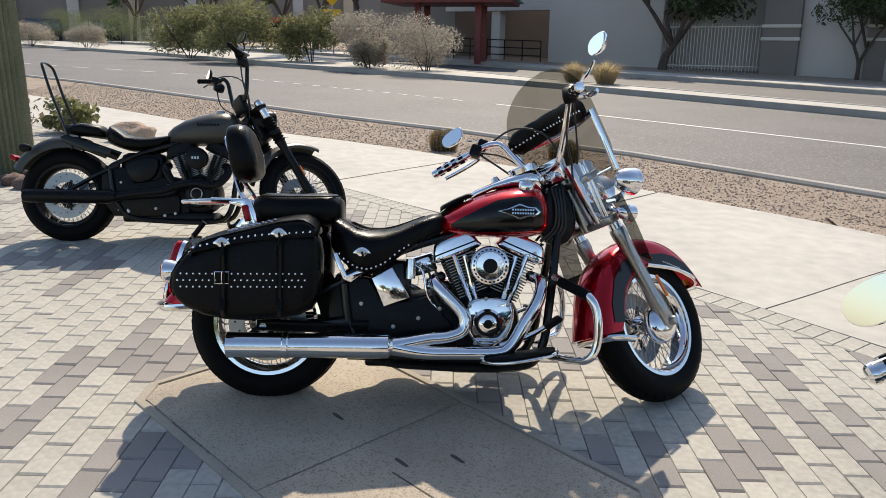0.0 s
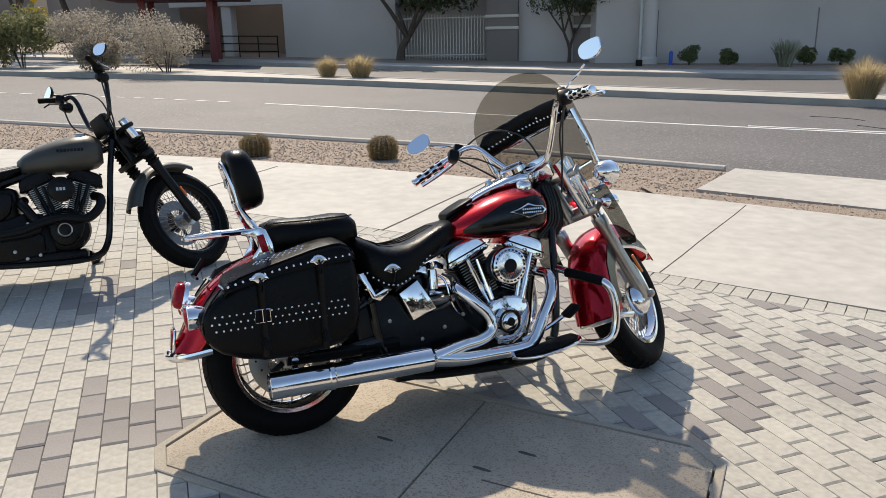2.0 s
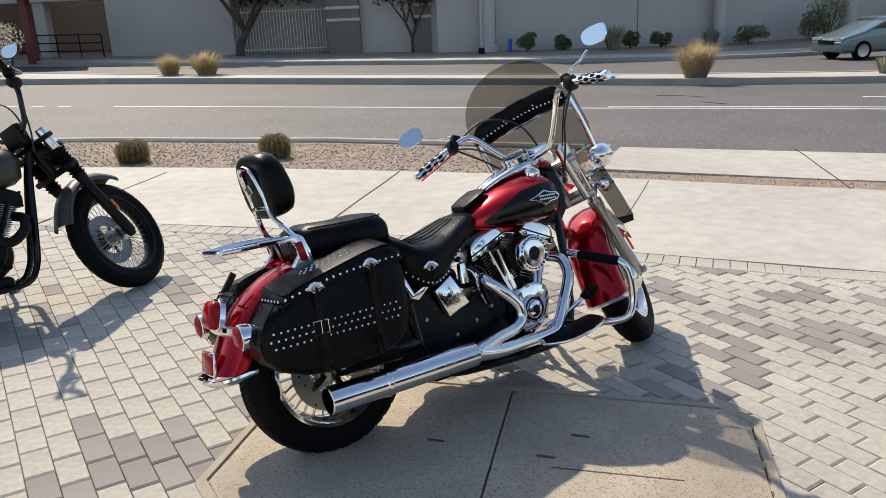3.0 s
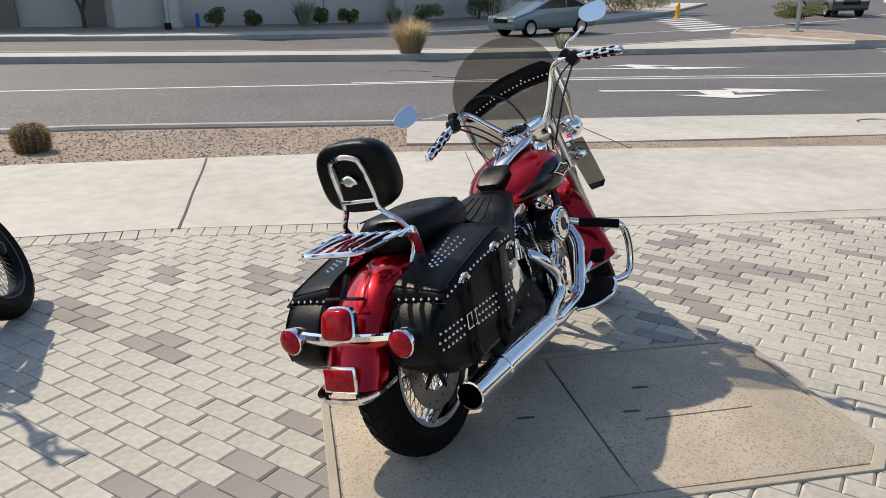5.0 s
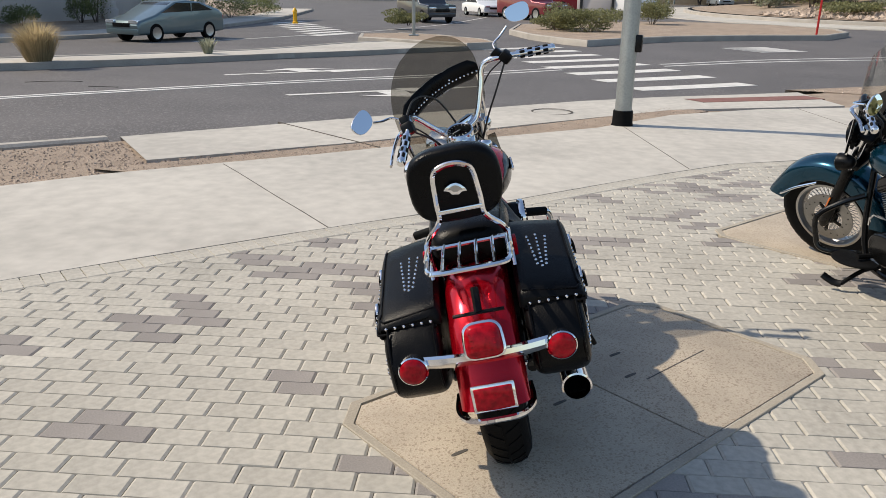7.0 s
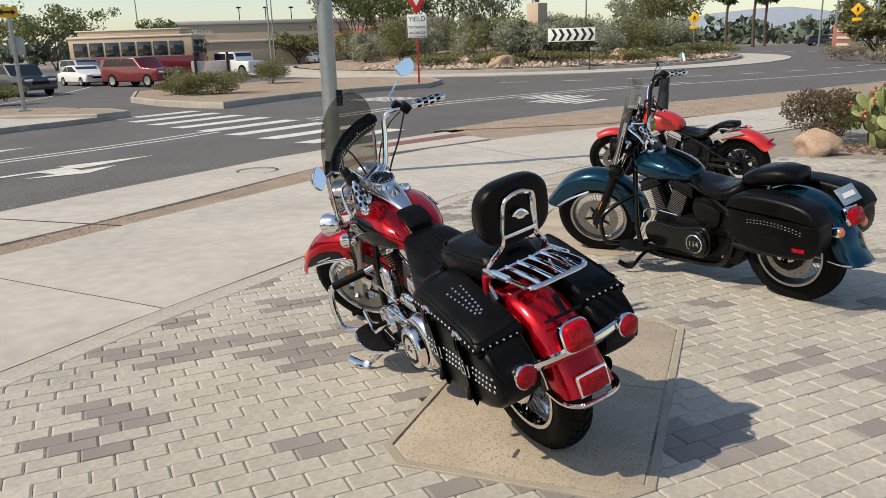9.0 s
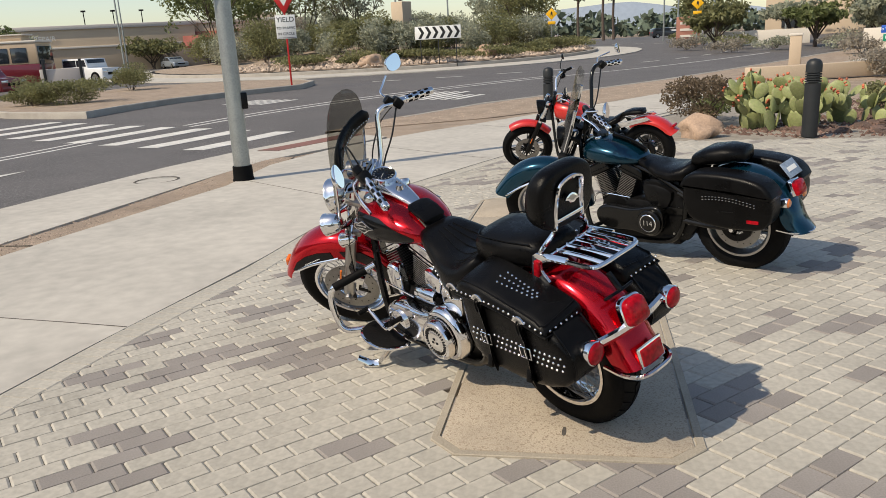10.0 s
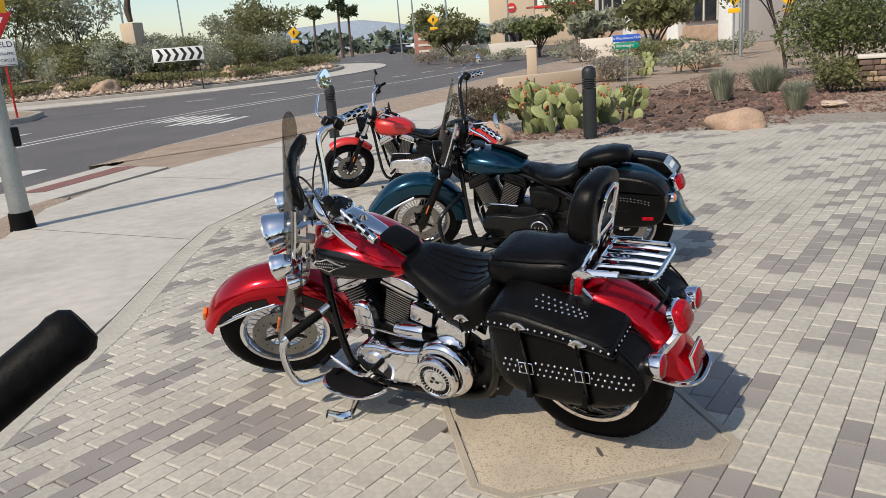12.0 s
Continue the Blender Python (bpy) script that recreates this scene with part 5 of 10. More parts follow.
    for y in (-0.075, -0.025, 0.025, 0.075):
        part("seat_seam", tube([(x, y * k, seat_top(x, y * k) + 0.0005) for x, k in ((0.42, 1.1), (0.48, 1.1), (0.54, 1.05), (0.60, 0.9), (0.66, 0.7), (0.72, 0.55))], 0.0026, 6, 3), LEATHER, seat)
    for s in (-1, 1):
        pts = []
        for i in range(16):
            t = i / 15
            x = 0.385 + 0.27 * t
            w = float(np.interp(x, [0.36, 0.40, 0.45, 0.5, 0.56, 0.62, 0.68], [0.165, 0.195, 0.212, 0.214, 0.199, 0.172, 0.150]))
            z = float(np.interp(x, [0.36, 0.40, 0.45, 0.5, 0.56, 0.62, 0.68], [0.63, 0.585, 0.552, 0.544, 0.568, 0.617, 0.655]))
            pts.append((x, s * (w + 0.0005), z))
        studs(seat, pts, s)
        concho(seat, (0.475, s * 0.217, 0.612), s)
        part("seat_seam", tube([(0.37, s * 0.11, 0.744), (0.46, s * 0.135, 0.697), (0.54, s * 0.125, 0.690), (0.62, s * 0.09, 0.711), (0.68, s * 0.06, 0.737)], 0.0035, 6, 4), LEATHER, seat)
    rows = [sring(x, w, a, b, 3.0, 28) for x, w, a, b in [(0.022, 0.07, 0.725, 0.80), (0.034, 0.105, 0.712, 0.822), (0.08, 0.125, 0.706, 0.838), (0.2, 0.135, 0.704, 0.835), (0.3, 0.14, 0.70, 0.842), (0.352, 0.135, 0.70, 0.838), (0.378, 0.115, 0.71, 0.815), (0.386, 0.08, 0.73, 0.79)]]
    pil = part("pillion_seat", loft(rows), LEATHER, bike, "black leather pillion pad", smooth=60)
    for s in (-1, 1):
        part("seat_seam", tube([(0.06, s * 0.11, 0.822), (0.2, s * 0.12, 0.822), (0.33, s * 0.12, 0.826), (0.37, s * 0.08, 0.828)], 0.003, 6, 4), LEATHER, pil)
    # backrest pad, rounded, leaning back
    out = [(0.142 * math.copysign(abs(math.cos(t)) ** 0.62, math.cos(t)), 0.118 * math.copysign(abs(math.sin(t)) ** 0.72, math.sin(t))) for t in (2 * math.pi * i / 36 for i in range(36))]
    rings = [[Vector((x, y * k, z * k)) for y, z in out] for x, k in ((-0.050, 0.86), (-0.046, 0.94), (-0.036, 0.985), (-0.015, 1.0), (0.012, 0.99), (0.034, 0.94), (0.046, 0.82), (0.05, 0.55))]
    for ring in rings:
        for v in ring:
            v.x = -0.05 + (v.x + 0.05) * (1.0 - 1.5 * max(0.0, v.z + 0.02))
    bm = loft(rings)
    bm.transform(at(-0.018, 0, 0.997, pose(0, 0, 0, 0, -10, 0)))
    pad = part("backrest_pad", bm, LEATHER, bike, "thick black leather backrest pad", smooth=60)
    bar = [(0.045, 0.128, 0.705), (0.02, 0.128, 0.775), (-0.015, 0.115, 0.83), (-0.045, 0.07, 0.885), (-0.058, 0.066, 0.95), (-0.085, 0.058, 1.035), (-0.09, 0.035, 1.055), (-0.092, 0.0, 1.062)]
    part("sissy_bar", tube(bar + [(x, -y, z) for x, y, z in bar[-2::-1]], 0.0085, 8, 4, squash=1.3), CHROME, bike, "bright sissy bar")
    part("bar_crosspiece", box(0.008, 0.14, 0.014, (-0.058, 0, 0.915), 0.003), CHROME, bike)
    concho(pad, (-0.083, 0, 0.985), -1, 0)
    em = pad.children[-1]
    for ch in list(em.children):
        if ch.name.startswith("thong"):
            bpy.data.objects.remove(ch)
    em.matrix_basis = at(-0.083, 0, 0.985) @ pose(0, 0, 0, 0, -10, 90) @ at(0.083, 0, -0.985)
    rack = tube([(-0.03, 0.12, 0.802), (-0.13, 0.122, 0.796), (-0.225, 0.118, 0.793), (-0.25, 0.09, 0.792), (-0.252, 0, 0.792), (-0.25, -0.09, 0.792), (-0.225, -0.118, 0.793), (-0.13, -0.122, 0.796), (-0.03, -0.12, 0.802)], 0.0085, 8, 4)
    tube([(-0.035, 0.12, 0.802), (-0.035, -0.12, 0.802)], 0.008, 8, 1, bm=rack)
    rk = part("luggage_rack", rack, CHROME, bike, "bright luggage rack")
    for y in (-0.075, -0.025, 0.025, 0.075):
        part("rack_rail", tube([(-0.035, y, 0.804), (-0.15, y, 0.803), (-0.25, y, 0.794)], 0.0046, 8, 2, squash=1.8), CHROME, rk)
    for s in (-1, 1):
        st = part("fender_strut", plate(round_outline([(0.055, 0.70), (0.03, 0.80), (-0.01, 0.81), (-0.04, 0.80), (-0.06, 0.79), (-0.01, 0.775), (0.0, 0.74), (-0.03, 0.70), (0.01, 0.68)], 2), s * 0.124, s * 0.136, 0.003), CHROME, bike, "bright strut")
        part("strut_reflector", box(0.026, 0.012, 0.066, (0.012, s * 0.142, 0.752), 0.004, pose(0, 0, 0, 0, -14, 0)), REDLENS, st, "red reflector")
        part("rack_arm", tube([(-0.02, s * 0.125, 0.80), (-0.13, s * 0.125, 0.80)], 0.008, 8, 1, squash=1.6), CHROME, rk)
        # bright seat bracket on the frame
        part("frame_bracket", plate([(0.40, 0.50), (0.355, 0.60), (0.375, 0.605), (0.415, 0.515), (0.475, 0.545), (0.482, 0.528), (0.43, 0.488)], s * 0.16, s * 0.172, 0.003), CHROME, bike)
        leather_bag(bike, s).matrix_basis = Matrix.Translation((-0.018, 0, 0)) @ Matrix.Diagonal((0.93, 1, 1, 1))
    # rear lamps
    lb = part("lamp_bar", tube([(-0.24, 0.205, 0.525), (-0.262, 0.10, 0.525), (-0.268, 0, 0.525), (-0.262, -0.10, 0.525), (-0.24, -0.205, 0.525)], 0.018, 8, 4, squash=1.6), CHROME, bike, "bright lamp bar")
    for s in (-1, 1):
        m = at(-0.255, s * 0.217, 0.523, pose(0, 0, 0, 0, -90, 0))
        tl = part("turn_signal", lathe([(0, -0.05), (0.02, -0.046), (0.034, -0.03), (0.042, -0.005), (0.0445, 0.012), (0.0445, 0.024), (0.041, 0.027)], 28, m), CHROME, lb, "bright bullet turn signal")
        part("signal_lens", lathe([(0.0405, 0.026), (0.034, 0.033), (0.02, 0.037), (0, 0.038)], 28, m), REDLENS, tl)
    tm = at(-0.278, 0, 0.582, pose(0, 0, 0, 0, -74, 0)) @ Matrix.Diagonal((0.95, 0.93, 0.55, 1))
    out = [(0.052 * math.copysign(abs(math.cos(t)) ** 0.5, math.cos(t)), 0.058 * math.copysign(abs(math.sin(t)) ** 0.5, math.sin(t)) * (1 - 0.12 * math.cos(t))) for t in (2 * math.pi * i / 28 for i in range(28))]
    tb = loft([[Vector((u * k, v * k, z)) for u, v in out] for k, z in ((1.14, -0.03), (1.12, 0.0), (1.02, 0.006))])
    tb.transform(tm)
    tl = part("tail_lamp", tb, CHROME, bike, "bright tail lamp base")
    lens = loft([[Vector((u * k, v * k, z)) for u, v in out] for k, z in ((1.0, 0.004), (1.0, 0.024), (0.95, 0.042), (0.80, 0.056), (0.5, 0.062))])
    for i in range(4):
        merge(lens, box(0.004, 0.08, 0.004, (-0.028 + i * 0.018, 0, 0.060 - (i - 1.5) ** 2 * 0.0015), 0.001))
    lens.transform(tm)
    part("tail_lens", lens, REDLENS, tl, "ribbed red tail lens")
    # bracket of a removed plate, and its holder, above the lamp
    pb = tube([(-0.225, 0.075, 0.645), (-0.235, 0, 0.65), (-0.225, -0.075, 0.645)], 0.006, 6, 2)
    tube([(-0.235, 0, 0.65), (-0.19, 0, 0.71)], 0.012, 6, 1, bm=pb)
    part("plate_bracket", pb, SATIN, bike)

    # engine and its covers
    v_engine(bike, FINS, CHROME, STEEL)
    part("neck_cover", plate(round_outline([(1.20, 0.70), (1.215, 0.85), (1.28, 0.90), (1.335, 0.82), (1.345, 0.70), (1.27, 0.64)], 2), -0.055, 0.055, 0.015, 3), SATIN, bike, "black steering head cover")
    for k in range(4):
        cable(bike, I, [(1.24 + 0.015 * k, -0.062, 0.88), (1.255 + 0.012 * k, -0.085, 0.80), (1.25 + 0.015 * k, -0.08, 0.72), (1.20 + 0.02 * k, -0.06, 0.66)], 0.006)
        cable(bike, I, [(1.24 + 0.015 * k, 0.062, 0.88), (1.255 + 0.012 * k, 0.085, 0.80), (1.25 + 0.015 * k, 0.08, 0.72), (1.20 + 0.02 * k, 0.06, 0.66)], 0.006)
    side_castings(bike)
    part("swing_arm", tube([(0.50, -0.13, 0.31), (0.30, -0.135, 0.305), (0.06, -0.13, 0.308)], 0.022, 10, 3, squash=1.3), SATIN, bike, "black swing arm")
    frame_tubes(bike, GLOSSBLACK)
    m = at(0.977, -0.155, 0.567, pose(0, 0, 0, 90, 0, 0)) @ Matrix.Diagonal((1.1, 1.1, 1, 1))
    ac = part("air_cleaner", lathe([(0, -0.04), (0.058, -0.04), (0.06, 0.03), (0.069, 0.036), (0.071, 0.048), (0.067, 0.06), (0.052, 0.066), (0.05, 0.064), (0.03, 0.066), (0, 0.067)], 36, m), CHROME, bike, "round bright air cleaner")
    rg = bmesh.new()
    for i in range(24):
        bx = box(0.004, 0.008, 0.003, (0.059, 0, 0.065))
        bx.transform(m @ Matrix.Rotation(2 * math.pi * i / 24, 4, "Z"))
        merge(rg, bx)
    lathe([(0.026, 0.067), (0.024, 0.0685), (0, 0.068)], 24, m, rg)
    tagged(part("cover_lettering", rg, SATIN, ac), kind="stuff")
    part("filter_band", lathe([(0.060, -0.035), (0.062, -0.03), (0.062, 0.026), (0.060, 0.03)], 36, m), FINS, ac)
    # cam cover
    cc = plate(round_outline([(0.89, 0.36), (0.90, 0.41), (0.95, 0.435), (1.02, 0.435), (1.075, 0.41), (1.085, 0.35), (1.06, 0.28), (1.0, 0.235), (0.94, 0.24), (0.90, 0.29)], 2), -0.155, -0.09, 0.012, 3)
    c = part("cam_cover", cc, CHROME, bike, "bright cam cover")
    m = at(0.978, -0.155, 0.332, pose(0, 0, 0, 90, 0, 0))
    part("timer_cover", lathe([(0.058, 0), (0.058, 0.01), (0.05, 0.018), (0.036, 0.018), (0.034, 0.026), (0.022, 0.03), (0, 0.031)], 30, m), CHROME, c)
    rg = lathe([(0.05, 0.0185), (0.046, 0.0195), (0.040, 0.0185)], 30, m)
    lathe([(0.018, 0.031), (0.012, 0.0325), (0, 0.032)], 20, m, rg)
    tagged(part("cover_lettering", rg, SATIN, c), kind="stuff")
    for x, z in ((0.905, 0.40), (0.97, 0.43), (1.06, 0.405), (0.93, 0.25), (1.05, 0.28)):
        part("cover_bolt", lathe([(0, 0.006), (0.008, 0.005), (0.009, 0)], 8, at(x, -0.155, z, pose(0, 0, 0, 90, 0, 0))), STEEL, c)
    # left: primary cover with derby cover
    pc = plate(round_outline([(0.555, 0.315), (0.565, 0.40), (0.64, 0.425), (0.80, 0.395), (0.98, 0.405), (1.07, 0.375), (1.095, 0.315), (1.06, 0.25), (0.95, 0.22), (0.80, 0.225), (0.65, 0.20), (0.575, 0.24)], 3), 0.115, 0.21, 0.02, 4)
    pr = part("primary_cover", pc, CHROME, bike, "bright primary cover")
    m = at(0.648, 0.216, 0.319, AXY)
    part("derby_cover", lathe([(0.096, 0), (0.096, 0.03), (0.09, 0.04), (0.078, 0.043), (0.074, 0.040), (0.05, 0.042), (0.046, 0.045), (0, 0.046)], 36, m), CHROME, pr, "round bright derby cover")
    rg = bmesh.new()
    for i in range(30):
        bx = box(0.013, 0.007, 0.003, (0.062, 0, 0.0425))
        bx.transform(m @ Matrix.Rotation(2 * math.pi * i / 30, 4, "Z"))
        merge(rg, bx)
    for u, v in ((-0.015, 0.004), (0.012, 0.004), (0, -0.014)):
        merge(rg, box(0.014, 0.01, 0.003, (0, 0, 0), 0.001, m @ at(u, v, 0.0465)))
    tagged(part("cover_lettering", rg, SATIN, pr), kind="stuff")
    part("timing_cover", lathe([(0.055, 0), (0.055, 0.012), (0.04, 0.018), (0, 0.02)], 28, at(0.985, 0.21, 0.315, AXY)), CHROME, pr)
    for x, z in ((0.70, 0.40), (0.80, 0.385), (0.9, 0.395), (0.9, 0.235), (0.8, 0.24), (1.06, 0.35)):
        part("cover_bolt", lathe([(0, 0.006), (0.008, 0.005), (0.009, 0)], 8, at(x, 0.21, z, AXY)), STEEL, pr)
    hc = part("horn_cover", plate(round_outline([(0.988, 0.43), (0.982, 0.54), (1.008, 0.577), (1.052, 0.577), (1.078, 0.54), (1.072, 0.43), (1.05, 0.418), (1.01, 0.418)], 2), 0.095, 0.163, 0.022, 4), CHROME, bike, "bright rounded horn cover")
    part("horn_mouth", plate(round_outline([(1.003, 0.425), (1.003, 0.455), (1.057, 0.455), (1.057, 0.425)], 1), 0.150, 0.1645, 0.004), SATIN, hc, "dark slot")
    part("clutch_dome", lathe([(0.132, -0.06), (0.130, -0.02), (0.122, 0.0), (0.112, 0.008), (0.10, 0.01), (0.10, -0.06)], 40, at(0.635, 0.21, 0.330, AXY)), CHROME, pr, "bright round clutch bulge")
    part("starter", lathe([(0, -0.07), (0.036, -0.066), (0.04, -0.05), (0.04, 0.07), (0.034, 0.08), (0, 0.082)], 24, at(0.80, 0.125, 0.452, AXX)), CHROME, bike, "bright starter cylinder")
    part("carburettor", box(0.10, 0.13, 0.09, (0.985, -0.06, 0.55), 0.02), FINS, bike)
    part("coil_cover", box(0.11, 0.05, 0.085, (0.722, 0.125, 0.545), 0.014, pose(0, 0, 0, 0, -18, 0)), CHROME, bike, "bright coil cover")
    part("oil_tank", plate(round_outline([(0.510, 0.505), (0.55, 0.528), (0.592, 0.552), (0.630, 0.49), (0.664, 0.428), (0.612, 0.41), (0.561, 0.391), (0.536, 0.45)], 1), -0.165, -0.10, 0.008, 2), CHROME, bike, "bright oil tank side")
    part("oil_tank_body", box(0.16, 0.22, 0.20, (0.59, 0, 0.47), 0.03), GLOSSBLACK, bike)
    part("side_cover", plate(round_outline([(0.515, 0.505), (0.625, 0.562), (0.655, 0.52), (0.66, 0.43), (0.62, 0.40), (0.555, 0.40), (0.53, 0.44)], 1), 0.10, 0.16, 0.008, 2), CHROME, bike)
    part("oil_filler", lathe([(0, 0.03), (0.018, 0.028), (0.02, 0), (0.02, -0.05)], 16, at(0.665, -0.14, 0.555)), CHROME, bike)
    for x in (0.715, 0.74, 0.77):
        cable(bike, I, [(x - 0.03, -0.13, 0.56), (x, -0.145, 0.53), (x + 0.02, -0.15, 0.44), (x + 0.06, -0.13, 0.38)], 0.005, CHROME if x < 0.73 else CABLE)
    # exhaust
    ex = part("exhaust_pipe", tube([(0.79, -0.08, 0.51), (0.760, -0.15, 0.497), (0.80, -0.185, 0.45), (0.872, -0.195, 0.372), (0.876, -0.20, 0.31), (0.82, -0.21, 0.283), (0.74, -0.225, 0.276), (0.66, -0.24, 0.262), (0.60, -0.25, 0.250)], [0.022, 0.024] + [0.026] * 5 + [0.028, 0.034], 16, 6), CHROME, bike, "bright exhaust pipe")
    part("exhaust_pipe", tube([(1.155, -0.08, 0.52), (1.19, -0.14, 0.50), (1.175, -0.185, 0.43), (1.12, -0.20, 0.335), (1.07, -0.205, 0.25), (1.01, -0.21, 0.222), (0.85, -0.225, 0.222), (0.72, -0.24, 0.226), (0.60, -0.25, 0.248)], [0.022, 0.024] + [0.026] * 5 + [0.028, 0.034], 16, 6), CHROME, bike, "bright exhaust pipe")
    mf = part("muffler", lathe([(0.03, 0), (0.037, 0.01), (0.0475, 0.02), (0.0475, 0.40), (0.0515, 0.405), (0.0515, 0.42), (0.0475, 0.425), (0.049, 0.62), (0.050, 0.635), (0.044, 0.637), (0.042, 0.60), (0.041, 0.45), (0, 0.44)], 28, at(0.605, -0.252, 0.25, pose(0, 0, 0, 0, -90.3, 0))), CHROME, bike, "long bright muffler")
    part("muffler_bore", lathe([(0.0415, 0.60), (0.0405, 0.5), (0, 0.5)], 20, at(0.605, -0.252, 0.25, pose(0, 0, 0, 0, -90.3, 0))), SATIN, mf)
    # guards, boards, pegs, stand
    for s in (-1, 1):
        guard = [(1.225, s * 0.12, 0.20), (1.27, s * 0.22, 0.205), (1.345, s * 0.325, 0.22), (1.378, s * 0.345, 0.29), (1.375, s * 0.345, 0.40), (1.345, s * 0.325, 0.465), (1.30, s * 0.23, 0.49), (1.25, s * 0.12, 0.52)]
        part("crash_bar", tube(guard, 0.0165, 12, 5), CHROME, bike, "bright engine guard")
        part("guard_pad", tube([(1.345, s * 0.325, 0.466), (1.30, s * 0.235, 0.489), (1.27, s * 0.165, 0.503)], 0.021, 12, 4), RUBBER, bike, "black rubber guard sleeve")
        bo = round_outline([(0.96, 0.205), (0.98, 0.30), (1.06, 0.345), (1.16, 0.345), (1.23, 0.315), (1.255, 0.25), (1.22, 0.20)], 3)
        fb = xf(plate([(x, s * y) for x, y in bo], 0, 0.012, 0.004, axis="z"), at(0, 0, 0) @ Matrix.Shear("XY", 4, (0, 0)) @ at(1.1, 0, 0.21, pose(0, 0, 0, 0, -10, 0)) @ at(-1.1, 0, 0))
        f = part("footboard", fb, CHROME, bike, "footboard with black rubber pad")
        part("footboard_pad", xf(plate([(1.105 + (x - 1.105) * 0.9, s * (0.27 + (y - 0.27) * 0.86)) for x, y in bo], 0.012, 0.020, 0.003, axis="z"), at(1.1, 0, 0.21, pose(0, 0, 0, 0, -10, 0)) @ at(-1.1, 0, 0)), RUBBER, f)
        part("footboard_arm", tube([(1.0, s * 0.12, 0.19), (1.03, s * 0.24, 0.20)], 0.014, 8, 1), SATIN, f)
        part("footboard_arm", tube([(1.18, s * 0.12, 0.22), (1.18, s * 0.24, 0.225)], 0.014, 8, 1), SATIN, f)
    part("brake_pedal", tube([(1.03, -0.17, 0.245), (1.13, -0.20, 0.285), (1.22, -0.235, 0.345)], 0.010, 8, 3), CHROME, bike)
    part("pedal_pad", box(0.075, 0.07, 0.022, (1.225, -0.25, 0.352), 0.01, pose(0, 0, 0, 0, -35, 0)), RUBBER, bike, "black pedal pad")
    part("shift_lever", tube([(0.90, 0.25, 0.37), (0.97, 0.285, 0.31), (1.06, 0.27, 0.29), (1.20, 0.25, 0.345)], 0.009, 8, 3), CHROME, bike, "bright heel and toe shift lever")
    part("shift_peg", tube([(1.20, 0.25, 0.345), (1.20, 0.31, 0.345)], 0.012, 8, 1), RUBBER, bike)
    part("shift_peg", tube([(0.90, 0.25, 0.37), (0.90, 0.32, 0.37)], 0.012, 8, 1), RUBBER, bike)
    part("shift_rod", tube([(0.82, 0.20, 0.475), (1.04, 0.195, 0.50)], 0.005, 8, 1), CHROME, bike)
    sd = tube([(1.09, 0.10, 0.17), (1.11, 0.20, 0.15), (1.10, 0.33, 0.105)], [0.014, 0.013, 0.012], 8, 3)
    tube([(1.10, 0.33, 0.105), (1.13, 0.36, 0.108), (1.16, 0.405, 0.152)], 0.011, 8, 2, bm=sd, squash=1.8)
    part("side_stand", sd, CHROME, bike, "side stand resting on the pavers")
    part("belt_guard", plate([(0.50, 0.42), (0.46, 0.40), (0.02, 0.36), (0.02, 0.34), (0.48, 0.37)], 0.10, 0.125, 0.004), GLOSSBLACK, bike)
    part("belt_pulley", lathe([(0.06, 0.092), (0.10, 0.092), (0.105, 0.085), (0.105, 0.065), (0.06, 0.07)], 32, at(0.085, 0, 0.308, AXY)), CHROME, bike, "rear belt pulley")
    part("belly_cover", box(0.55, 0.22, 0.05, (0.76, 0, 0.165), 0.015), SATIN, bike)
    part("shock_cover", box(0.16, 0.24, 0.12, (0.42, 0, 0.40), 0.03), GLOSSBLACK, bike)
    return bike


red_tourer()


